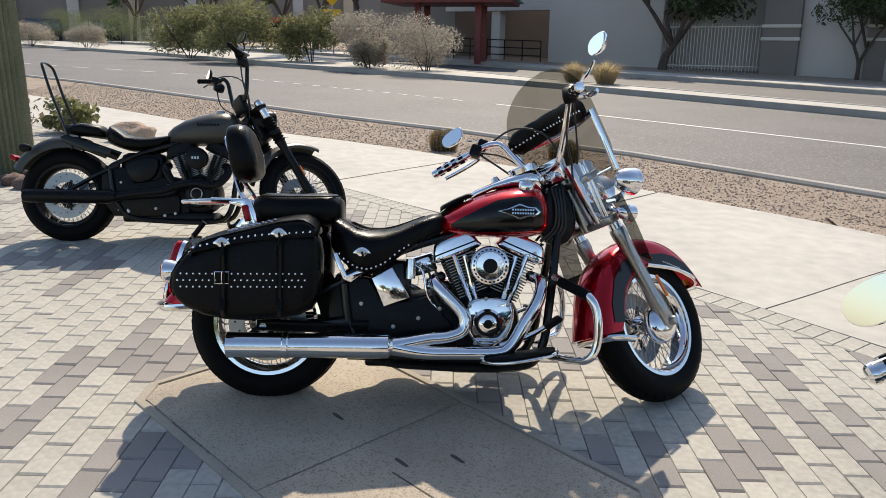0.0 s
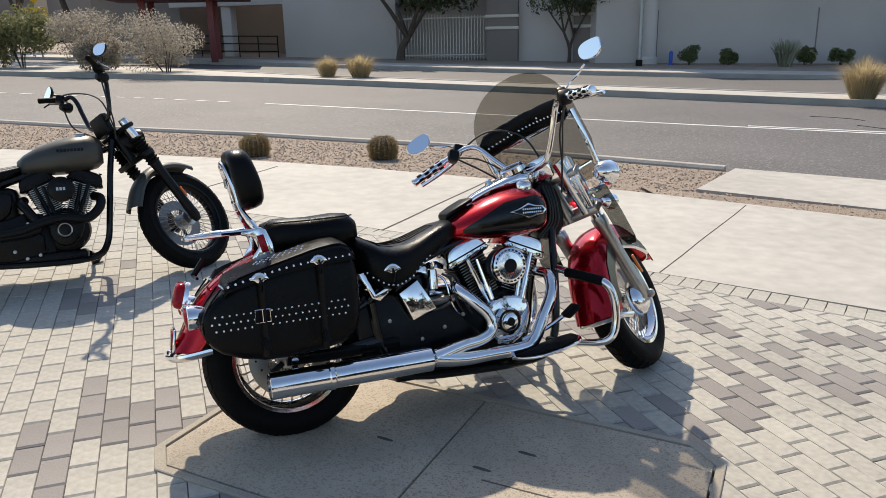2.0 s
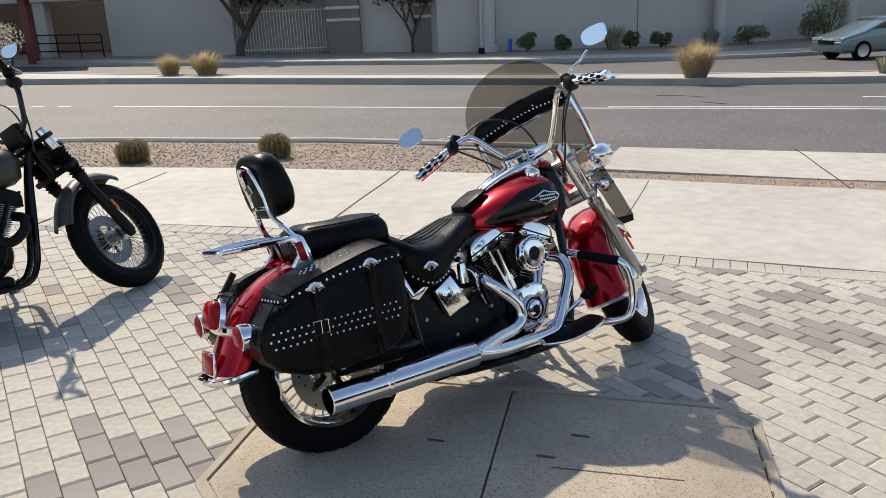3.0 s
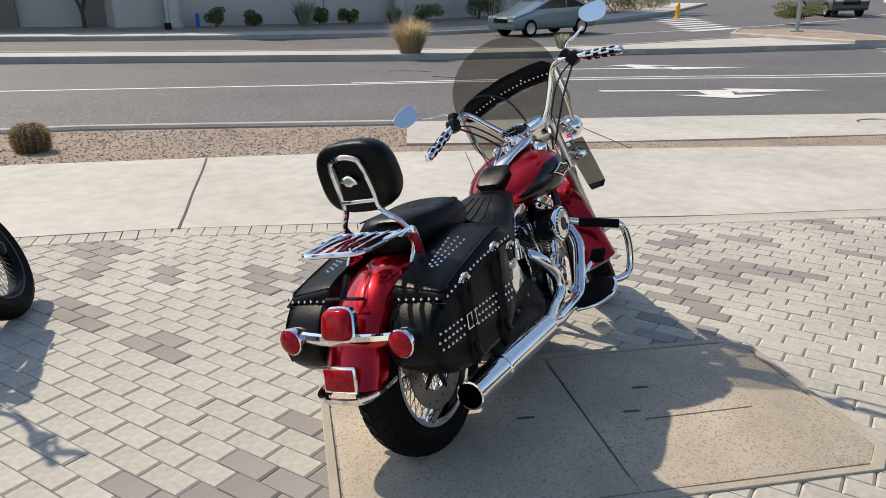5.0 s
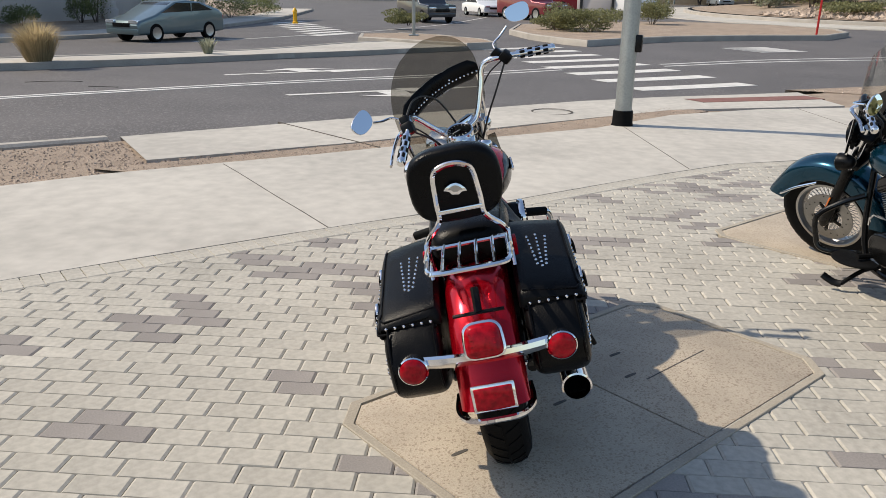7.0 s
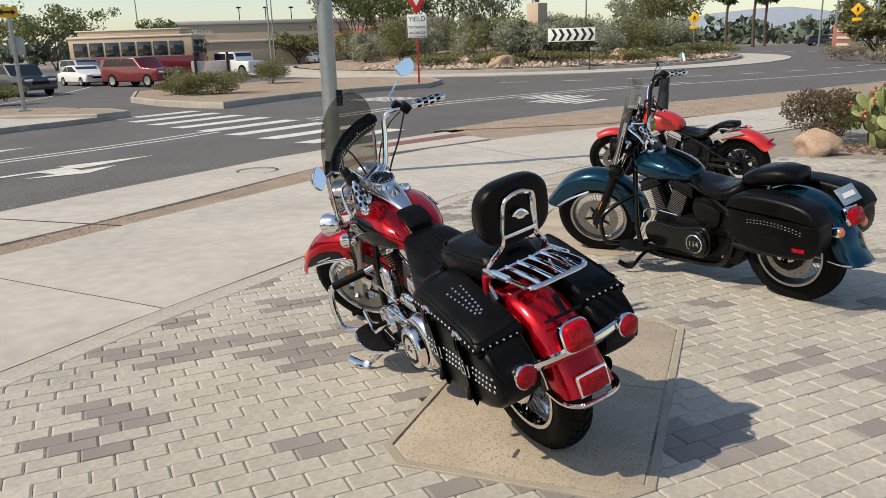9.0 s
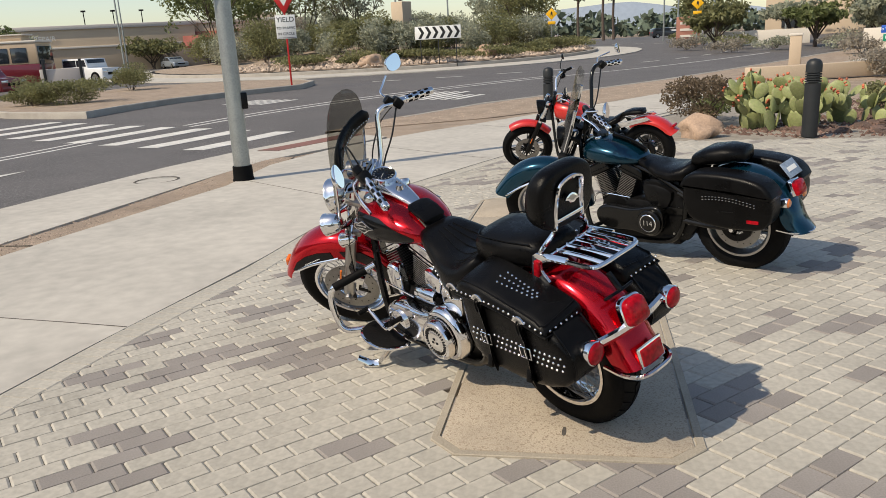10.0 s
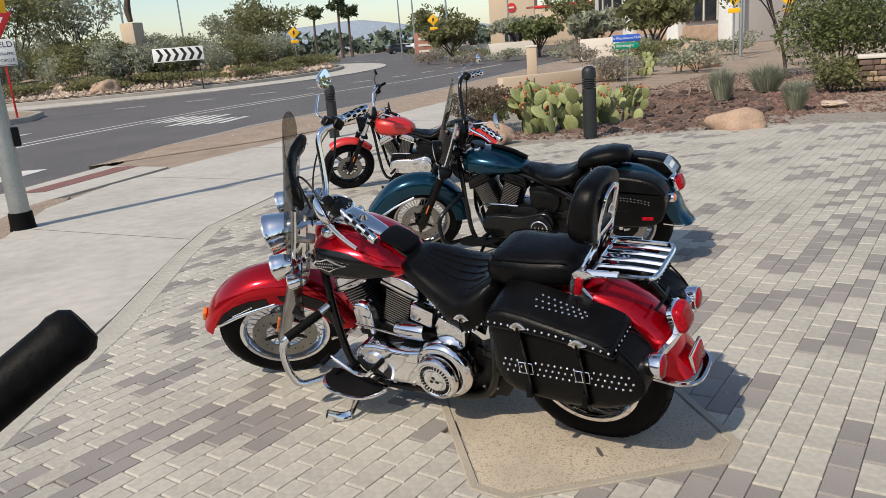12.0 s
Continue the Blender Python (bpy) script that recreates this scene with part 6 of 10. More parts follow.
def cruiser(B, sp, label):
    """A smaller description for the other bikes; sp holds paint, trim and shapes."""
    bike = thing("motorcycle", B, label, "motorcycle", "parked motorcycles")
    S, I = steer_matrix(sp["steer"]), Matrix()
    paint, metal, bright = sp["paint"], sp["metal"], sp["bright"]
    fr, fw, frr = sp["front"]
    wheel(bike, "rear_wheel", 0.085, 0.308, 0.318, 0.15, 0.212, I, sp["rim"], sp["spokes"], 1 if sp["bags"] else -1, sp["hub"], sp["cast"], sp.get("band"))
    wheel(bike, "front_wheel", 1.695, fr - 0.008, fr, fw, frr, S, sp["rim"], sp["spokes"], sp["disc"], sp["hub"], sp["cast"])
    a0, a1, hw, sk = sp["rear_guard"]
    rf = part("rear_mudguard", fender(0.085, 0.308, 0.385, a0, a1, hw, sk, I, 30, sp.get("flare", 0.0)), paint, bike, "rear mudguard")
    a0, a1, hw, sk = sp["front_guard"]
    ff = part("front_mudguard", fender(1.695, fr, fr + 0.04, a0, a1, hw, sk, S, 30, 0.01, lip=sp.get("lip", 0.0)), paint, bike, "front mudguard")
    fork_legs(bike, S, bright, metal, sp["boots"])
    key = sp["tank"]
    tank = part("fuel_tank", tank_body(key, 28), paint, bike, "fuel tank", smooth=60)
    # lettering on the tank stays as plain bars
    for s in (-1, 1):
        bars = bmesh.new()
        for i in range(8):
            bars = box(0.013, 0.003, 0.016, (0.99 + i * 0.019, s * (key[len(key) // 2][1] - 0.001), 0.80), 0, bm=bars)
        if sp["bars"]:
            part("tank_lettering", bars, sp["bars"], tank, "small raised tank lettering bars")
        part("fuel_cap", lathe([(0, 0.014), (0.024, 0.013), (0.03, 0.004), (0.03, -0.012)], 20, at(1.12, s * 0.06, key[len(key) // 2 + 1][3] - 0.006, pose(0, 0, 0, -10 * s, 0, 0))), bright, tank)
    v_engine(bike, FINS, sp["rocker"], STEEL)
    frame_tubes(bike, GLOSSBLACK, 0.14)
    side_castings(bike)
    rows = [sring(x, w, a, b, 2.6, 24, 0, 3.5) for x, w, a, b in sp["seat"]]
    seat = part("rider_seat", loft(rows), LEATHER, bike, "black rider seat", smooth=60)
    if sp.get("pillion"):
        rows = [sring(x, w, a, b, 2.8, 24) for x, w, a, b in sp["pillion"]]
        part("pillion_seat", loft(rows), LEATHER, bike, "black pillion pad", smooth=60)
    # air cleaner, cam cover, primary
    ac = lathe([(0, -0.03), (0.07, -0.03), (0.075, 0.03), (0.07, 0.045), (0.05, 0.052), (0.03, 0.054), (0, 0.054)], 32, at(0.985, -0.165, 0.57, pose(0, 0, 0, 90, 0, 0)))
    a = part("air_cleaner", ac, metal, bike, "round black air cleaner")
    lt = bmesh.new()
    for i in range(3):
        lt = box(0.012, 0.003, 0.018, (0.965 + i * 0.018, -0.2205, 0.572), 0, bm=lt)
    tagged(part("cover_lettering", lt, bright, a), kind="stuff")
    cc = plate(round_outline([(0.89, 0.36), (0.90, 0.41), (0.95, 0.435), (1.02, 0.435), (1.075, 0.41), (1.085, 0.35), (1.06, 0.28), (1.0, 0.235), (0.94, 0.24), (0.90, 0.29)], 2), -0.15, -0.09, 0.012, 3)
    c = part("cam_cover", cc, metal, bike)
    m = at(0.978, -0.15, 0.33, pose(0, 0, 0, 90, 0, 0))
    part("timer_cover", lathe([(0.05, 0), (0.05, 0.012), (0.042, 0.016), (0, 0.018)], 24, m), metal, c)
    part("timer_ring", lathe([(0.042, 0.0165), (0.038, 0.019), (0.034, 0.0175)], 24, m), bright, c)
    pc = plate(round_outline([(0.555, 0.315), (0.565, 0.40), (0.64, 0.425), (0.80, 0.395), (0.98, 0.405), (1.07, 0.375), (1.095, 0.315), (1.06, 0.25), (0.95, 0.22), (0.80, 0.225), (0.65, 0.20), (0.575, 0.24)], 3), 0.115, 0.20, 0.02, 3)
    pr = part("primary_cover", pc, sp["primary"], bike, "primary cover")
    m = at(0.645, 0.20, 0.313, AXY)
    part("derby_cover", lathe([(0.09, 0), (0.09, 0.025), (0.082, 0.034), (0.066, 0.036), (0.06, 0.038), (0, 0.04)], 32, m), sp["primary"], pr)
    part("derby_ring", lathe([(0.064, 0.037), (0.06, 0.0405), (0.056, 0.039)], 32, m), bright, pr)
    if sp.get("figures"):
        text_mesh("cover_lettering", sp["figures"], 0.052, bright, pr, m @ at(0, 0, 0.0405, pose(0, 0, 0, 0, 0, 180)))
    part("side_cover", plate(round_outline([(0.50, 0.52), (0.62, 0.57), (0.72, 0.56), (0.70, 0.45), (0.62, 0.40), (0.54, 0.41)], 2), -0.15, 0.15, 0.02, 2), SATIN, bike)
    part("oil_tank", box(0.30, 0.23, 0.27, (0.60, 0, 0.47), 0.05), SATIN, bike, "black oil tank under the seat")
    part("belly_cover", box(0.62, 0.24, 0.07, (0.78, 0, 0.165), 0.02), SATIN, bike)
    part("shift_rod", tube([(0.80, 0.19, 0.475), (1.06, 0.19, 0.49), (1.10, 0.19, 0.42)], 0.006, 8, 2), bright, bike)
    # exhaust
    for pts, rad in sp["pipes"]:
        part("exhaust_pipe", tube(pts, rad, 14, 6), sp["exhaust"], bike, "exhaust pipe")
    for x0, x1, y, z, r in sp["mufflers"]:
        part("muffler", lathe([(r * 0.7, 0), (r, 0.04), (r, abs(x1 - x0) - 0.06), (r * 0.92, abs(x1 - x0)), (r * 0.8, abs(x1 - x0)), (r * 0.78, abs(x1 - x0) - 0.1), (0, abs(x1 - x0) - 0.1)], 22, at(x0, y, z, pose(0, 0, 0, 0, -90, 0))), sp["exhaust"], bike, "muffler")
    # bars
    line = sp["bar"]
    handlebar(bike, S, line[::-1], sp["barmat"], 0.014)
    e0, e1 = Vector(line[-2]), Vector(line[-1])
    for s in (-1, 1):
        f = lambda v: (v.x, s * v.y, v.z)
        grip(bike, S, f(e0.lerp(e1, 0.28)), f(e1), sp["grip"], sp["grip_end"], sp["ribs"], 0.019 if sp["ribs"] else 0.0165)
        sw = e0.lerp(e1, 0.1)
        part("switch_housing", xf(box(0.05, 0.055, 0.05, f(sw), 0.012, pose(0, 0, 0, 0, 20, -s * 40)), S), SATIN, bike)
        lv = [sw + Vector((0.035, 0.0, 0.0)), sw + Vector((0.055, 0.03, -0.01)), e0.lerp(e1, 0.6) + Vector((0.05, 0.01, -0.01)), e1 + Vector((0.06, 0.0, -0.01))]
        lever(bike, S, [f(v) for v in lv], bright, 0.0065)
        up, wide = sp.get('mir', 1.0), sp.get('mirout', 1.0)
        ms = [sw + Vector((0.02, 0, 0.02)), sw + Vector((0.03, 0.015, 0.06 * up)), sw + Vector((0.02, 0.07 * up * wide, 0.09 * up)), sw + Vector((-0.6 * sp.get("mirback", 0.0), 0.12 * up * wide, 0.115 * up))]
        mirror(bike, S, [f(v) for v in ms], f(sw + Vector((-0.02 - sp.get("mirback", 0.0), 0.155 * up * wide, 0.13 * up))), sp["mirror"], (-1, s * 0.1, 0.1), 0.058, 0.042, 0.35 * s)
        cable(bike, S, [f(sw), (1.18, s * 0.20, 1.03), (1.25, s * 0.12, 0.93), (1.28, s * 0.06, 0.84)], 0.005)
        if sp["ind"]:
            part("turn_signal", xf(lathe([(0, -0.05), (0.02, -0.045), (0.032, -0.02), (0.034, 0.01), (0.028, 0.022), (0, 0.026)], 18, at(*f(sw + Vector((0.03, -0.01, -0.055))), AXX)), S), metal, bike, "black bullet turn signal")
        part("side_reflector", xf(box(0.01, 0.012, 0.075, (1.62, s * 0.14, 0.47), 0.003, pose(0, 0, 0, 0, -30.4, 0)), S), AMBER, bike, "amber reflector")
    part("riser", xf(box(0.05, 0.14, 0.13, (1.245, 0, 0.945), 0.014, pose(0, 0, 0, 0, -15, 0)), S), metal, bike)
    lamp(bike, S, (1.46, 0, 0.86), sp["lamp_r"], 0.14, metal, LAMPGLASS, "headlamp")
    # stand
    sd = tube([(1.09, 0.10, 0.17), (1.11, 0.20, 0.15), (1.10, 0.33, 0.095)], [0.014, 0.013, 0.012], 8, 3)
    tube([(1.10, 0.33, 0.095), (1.13, 0.36, 0.10), (1.16, 0.405, 0.14)], 0.011, 8, 2, bm=sd, squash=1.8)
    part("side_stand", sd, metal, bike, "side stand")
    part("drive_belt", plate([(0.60, 0.41), (0.05, 0.40), (0.05, 0.37), (0.55, 0.36)], 0.10, 0.13, 0.004), GLOSSBLACK, bike)
    part("belt_pulley", lathe([(0.06, 0.092), (0.10, 0.092), (0.105, 0.085), (0.105, 0.065), (0.06, 0.07)], 32, at(0.085, 0, 0.308, AXY)), metal, bike)
    for s in (-1, 1):
        part("foot_peg", tube([(1.06, s * 0.14, 0.25), (1.06, s * 0.27, 0.26)], 0.016, 8, 1), RUBBER, bike)
    return bike, S, I


DASH_TANK = [(0.76, 0.05, 0.69, 0.73), (0.80, 0.09, 0.685, 0.765), (0.88, 0.125, 0.68, 0.81), (0.97, 0.145, 0.678, 0.84), (1.06, 0.152, 0.68, 0.862), (1.14, 0.146, 0.69, 0.87), (1.20, 0.12, 0.705, 0.858), (1.235, 0.07, 0.735, 0.825)]
PIPES_SLASH = [([(0.775, -0.08, 0.52), (0.765, -0.15, 0.505), (0.80, -0.19, 0.45), (0.84, -0.20, 0.37), (0.80, -0.21, 0.33), (0.65, -0.22, 0.315), (0.45, -0.23, 0.30)], 0.027),
               ([(1.155, -0.08, 0.52), (1.19, -0.14, 0.50), (1.175, -0.19, 0.44), (1.10, -0.20, 0.385), (0.98, -0.21, 0.40), (0.86, -0.22, 0.38), (0.76, -0.225, 0.345), (0.6, -0.23, 0.325), (0.45, -0.23, 0.30)], 0.027)]


def dark_bobber():
    B = G @ pose(-2.71, 4.99, 0, 0, 0, 5.8) @ pose(0, 0, 0, -13, 0, 0)
    sp = dict(steer=38, paint=DENIM, metal=SATIN, bright=STEEL, front=(0.335, 0.105, 0.245), rim=SATIN, spokes=36, hub=STEEL, cast=0, disc=1, bags=False,
              rear_guard=(70, 152, 0.098, 0.06), front_guard=(72, 172, 0.068, 0.03), boots=True, tank=[(x, w * 1.08, a - 0.012, b + 0.03) for x, w, a, b in DASH_TANK], bars=SATIN, rocker=FINS,
              seat=[(0.36, 0.08, 0.68, 0.77), (0.385, 0.125, 0.66, 0.795), (0.43, 0.15, 0.64, 0.775), (0.50, 0.165, 0.62, 0.725), (0.60, 0.155, 0.62, 0.712), (0.70, 0.115, 0.64, 0.722), (0.775, 0.08, 0.68, 0.735)],
              pillion=[(0.08, 0.05, 0.735, 0.765), (0.10, 0.09, 0.725, 0.795), (0.20, 0.11, 0.715, 0.805), (0.31, 0.10, 0.70, 0.79), (0.345, 0.07, 0.70, 0.755)],
              primary=SATIN, pipes=PIPES_SLASH, mufflers=[(0.47, -0.12, -0.235, 0.30, 0.046)], exhaust=SATIN,
              bar=[(1.24, 0.055, 0.955), (1.24, 0.11, 0.985), (1.235, 0.145, 1.09), (1.228, 0.168, 1.19), (1.205, 0.185, 1.232), (1.165, 0.212, 1.222), (1.06, 0.285, 1.232)],
              barmat=GLOSSBLACK, grip=RUBBER, grip_end=RUBBER, ribs=False, mirror=SATIN, ind=True, lamp_r=0.085, mir=0.55)
    bike, S, I = cruiser(B, sp, "matt olive and black bobber motorcycle with a tall sissy bar")
    for s in (-1, 1):
        part("fork_tube", xf(lathe([(0.0275, -0.012), (0.0285, -0.02), (0.0285, -0.13), (0.0275, -0.135)], 16, Matrix.Translation((1.318, s * 0.105, 0.955)) @ pose(0, 0, 0, 0, -30.4, 0)), S), CHROME, bike, "bright upper fork tube")
    bar = [(0.14, 0.10, 0.62), (0.10, 0.103, 0.75), (0.01, 0.10, 0.98), (-0.045, 0.095, 1.15), (-0.062, 0.075, 1.195), (-0.066, 0.0, 1.208)]
    part("sissy_bar", tube(bar + [(x, -y, z) for x, y, z in bar[-2::-1]], 0.0095, 8, 4), GLOSSBLACK, bike, "tall black sissy bar")
    for s in (-1, 1):
        part("fender_strut", plate([(0.40, 0.62), (0.10, 0.72), (0.06, 0.70), (0.10, 0.66), (0.36, 0.56)], s * 0.10, s * 0.112, 0.004), GLOSSBLACK, bike)
        part("turn_signal", lathe([(0, -0.05), (0.02, -0.04), (0.03, 0), (0.026, 0.02), (0, 0.024)], 16, at(-0.15, s * 0.16, 0.62, pose(0, 0, 0, 0, -90, 0))), SATIN, bike)
    part("tail_lamp", box(0.05, 0.10, 0.035, (-0.275, 0, 0.56), 0.012, pose(0, 0, 0, 0, 25, 0)), REDLENS, bike)
    for x in (0.70, 0.76, 0.83, 0.52):
        part("bolt", lathe([(0, 0.008), (0.01, 0.006), (0.012, 0)], 8, at(x, -0.135, 0.20 + 0.03 * math.sin(x * 30), pose(0, 0, 0, 90, 0, 0))), STEEL, bike)
    cable(bike, S, [(1.11, 0.34, 1.22), (1.20, 0.20, 1.26), (1.27, 0.0, 1.14), (1.30, -0.05, 0.9)], 0.005)
    return bike


def blue_tourer():
    B = G @ pose(0.09, 0.475, 0, 0, 0, 10.3) @ pose(0, 0, 0, -8, 0, 0)
    sp = dict(steer=31, paint=TEAL, metal=SATIN, bright=CHROME, front=(0.325, 0.13, 0.215), rim=STEEL, spokes=40, hub=SATIN, cast=0, disc=1, bags=True, band=None,
              rear_guard=(70, 180, 0.11, 0.075), flare=0.05, front_guard=(24, 188, 0.095, 0.10), lip=0.03, boots=False, tank=[(x, w * 1.22, a - 0.005, b) for x, w, a, b in DASH_TANK], bars=None, rocker=GLOSSBLACK,
              seat=[(0.34, 0.12, 0.62, 0.74), (0.36, 0.16, 0.60, 0.75), (0.42, 0.185, 0.60, 0.715), (0.50, 0.19, 0.595, 0.69), (0.60, 0.17, 0.61, 0.69), (0.70, 0.12, 0.65, 0.715), (0.78, 0.085, 0.68, 0.735)],
              pillion=[(0.02, 0.06, 0.745, 0.80), (0.04, 0.10, 0.735, 0.83), (0.15, 0.13, 0.72, 0.842), (0.28, 0.145, 0.705, 0.825), (0.36, 0.12, 0.70, 0.785)],
              primary=GLOSSBLACK, pipes=[(p, 0.026) for p, _ in PIPES_SLASH], mufflers=[(0.47, -0.15, -0.245, 0.29, 0.044), (0.47, -0.15, -0.245, 0.19, 0.044)], exhaust=CHROME,
              bar=[(1.225, 0.055, 0.965), (1.215, 0.12, 1.0), (1.205, 0.20, 1.10), (1.195, 0.265, 1.19), (1.175, 0.32, 1.232), (1.14, 0.385, 1.228), (1.008, 0.548, 1.158)],
              barmat=GLOSSBLACK, grip=CHROME, grip_end=CHROME, ribs=True, mirror=CHROME, ind=False, lamp_r=0.088, mirout=1.95, mir=0.42, mirback=0.105, figures="114")
    bike, S, I = cruiser(B, sp, "teal blue touring motorcycle with black hard saddlebags and windshield")
    for s in (-1, 1):
        # hard bags: swept boxes with a laced band and a small reflector
        out = round_outline([(-0.19, 0.655), (-0.05, 0.70), (0.15, 0.715), (0.28, 0.70), (0.33, 0.64), (0.33, 0.49), (0.27, 0.405), (0.12, 0.37), (-0.06, 0.365), (-0.18, 0.385), (-0.235, 0.46), (-0.235, 0.58)], 3)
        b = part("saddlebag", plate(out, s * 0.14, s * 0.315, 0.035, 4), LEATHER, bike, "black hard saddlebag")
        lid = round_outline([(-0.238, 0.565), (0.0, 0.59), (0.325, 0.61), (0.337, 0.66), (0.28, 0.712), (0.15, 0.726), (-0.05, 0.711), (-0.195, 0.665)], 3)
        part("bag_lid", plate(lid, s * 0.136, s * 0.321, 0.03, 4), LEATHER, b)
        for r in range(2):
            for i in range(16):
                share("lace", STUD, b, at(-0.14 + i * 0.022, s * 0.3165, 0.578 + i * 0.0016 - (i - 8) ** 2 * 0.0003 - 0.014 - r * 0.017, (AXY if s > 0 else pose(0, 0, 0, 90, 0, 0)) @ Matrix.Diagonal((1.2, 0.6, 1, 1))))
        part("bag_reflector", box(0.075, 0.008, 0.022, (-0.13, s * 0.3165, 0.435), 0.003), REDLENS, b, "red reflector")
        part("bag_trim", box(0.10, 0.006, 0.008, (0.04, s * 0.3165, 0.485), 0.002), SATIN, b)
        part("trim", xf(tube([(1.70, s * 0.098, 0.575), (1.85, s * 0.10, 0.53), (1.98, s * 0.09, 0.47), (2.01, 0, 0.455)], 0.0055, 8, 4, squash=1.6), S), CHROME, bike, "bright fender trim")
        part("crash_bar", tube([(1.225, s * 0.12, 0.20), (1.34, s * 0.30, 0.22), (1.37, s * 0.33, 0.30), (1.36, s * 0.33, 0.42), (1.30, s * 0.23, 0.50), (1.25, s * 0.12, 0.54)], 0.016, 10, 5), GLOSSBLACK, bike, "black engine guard")
        bo = round_outline([(0.96, 0.205), (0.98, 0.30), (1.06, 0.345), (1.16, 0.345), (1.23, 0.315), (1.255, 0.25), (1.22, 0.20)], 3)
        part("footboard", xf(plate([(x, s * y) for x, y in bo], 0, 0.014, 0.004, axis="z"), at(0, 0, 0.22)), RUBBER, bike, "black footboard")
        lamp(bike, S, (1.45, s * 0.19, 0.78), 0.05, 0.08, SATIN, LAMPGLASS, "spot_lamp")
        tl = lathe([(0, -0.04), (0.028, -0.03), (0.034, 0.01), (0.03, 0.02)], 18, at(-0.25, s * 0.12, 0.51, pose(0, 0, 0, 0, -90, 0)))
        t = part("turn_signal", tl, CHROME, bike)
        part("signal_lens", lathe([(0.031, 0.018), (0.02, 0.028), (0, 0.03)], 18, at(-0.25, s * 0.12, 0.51, pose(0, 0, 0, 0, -90, 0))), AMBER, t)
    part("mudguard_tip", tube([(-0.19, -0.108, 0.32), (-0.30, -0.11, 0.312), (-0.365, 0, 0.305), (-0.30, 0.11, 0.312), (-0.19, 0.108, 0.32)], 0.008, 8, 5, squash=1.8), CHROME, bike)
    tb = part("tail_lamp", box(0.07, 0.12, 0.10, (-0.275, 0, 0.58), 0.025, pose(0, 0, 0, 0, 20, 0)), REDLENS, bike, "red tail lamp")
    part("lamp_base", box(0.05, 0.13, 0.11, (-0.255, 0, 0.58), 0.02, pose(0, 0, 0, 0, 20, 0)), CHROME, tb)
    pl = part("plate", box(0.006, 0.18, 0.105, (-0.235, 0, 0.70), 0.002, pose(0, 0, 0, 0, 38, 0)), mat("plate_blue", (0.22, 0.28, 0.36), 0.4, var=0.3, scale=40), bike, "blank registration plate")
    part("plate_bar", box(0.003, 0.11, 0.03, (-0.2395, 0, 0.703), 0, pose(0, 0, 0, 0, 38, 0)), WHITE, pl)
    # screen: clear above, black below
    def scr(u, v):
        return Vector((1.46 - 0.42 * (v - 0.86) - 1.2 * u * u, u, v))
    for lo, hi, mt, nm in ((1.06, 1.36, CLEARSHIELD, "windshield"), (0.84, 1.06, GLOSSBLACK, "screen_lower")):
        bm = bmesh.new()
        sides = []
        for off in (0, -0.004):
            sides.append([[bm.verts.new(scr(w * q / 6, v) + Vector((off, 0, 0))) for q in range(-6, 7)] for v, w in [(lo + (hi - lo) * j / 10, 0.24 * (1 - max(0, (lo + (hi - lo) * j / 10 - 1.14) / 0.24) ** 2.5) ** 0.5 + 0.004) for j in range(11)]])
        for g in sides:
            for j in range(10):
                for i in range(12):
                    bm.faces.new((g[j][i], g[j][i + 1], g[j + 1][i + 1], g[j + 1][i]))
        part(nm, xf(bm, S), mt, bike, "clear windshield top" if mt == CLEARSHIELD else "black lower screen")
    for s in (-1, 1):
        part("screen_strut", xf(tube([scr(s * 0.2, 0.84) - Vector((0.01, 0, 0)), scr(s * 0.215, 1.0) - Vector((0.01, 0, 0)), scr(s * 0.215, 1.16) - Vector((0.01, 0, 0))], 0.009, 8, 2, squash=1.8), S), CHROME, bike, "bright screen strut")
    part("dash", lathe([(0, 0.02), (0.05, 0.018), (0.058, 0), (0.05, -0.02)], 24, at(1.13, 0, 0.88, pose(0, 0, 0, 0, -15, 0))), GLOSSBLACK, bike)
    st = tube([(0.76, 0, 0.77), (0.88, 0, 0.83), (1.02, 0, 0.868)], 0.03, 8, 3, squash=0.5)
    part("tank_strap", st, LEATHER, bike, "studded black tank strap")
    return bike


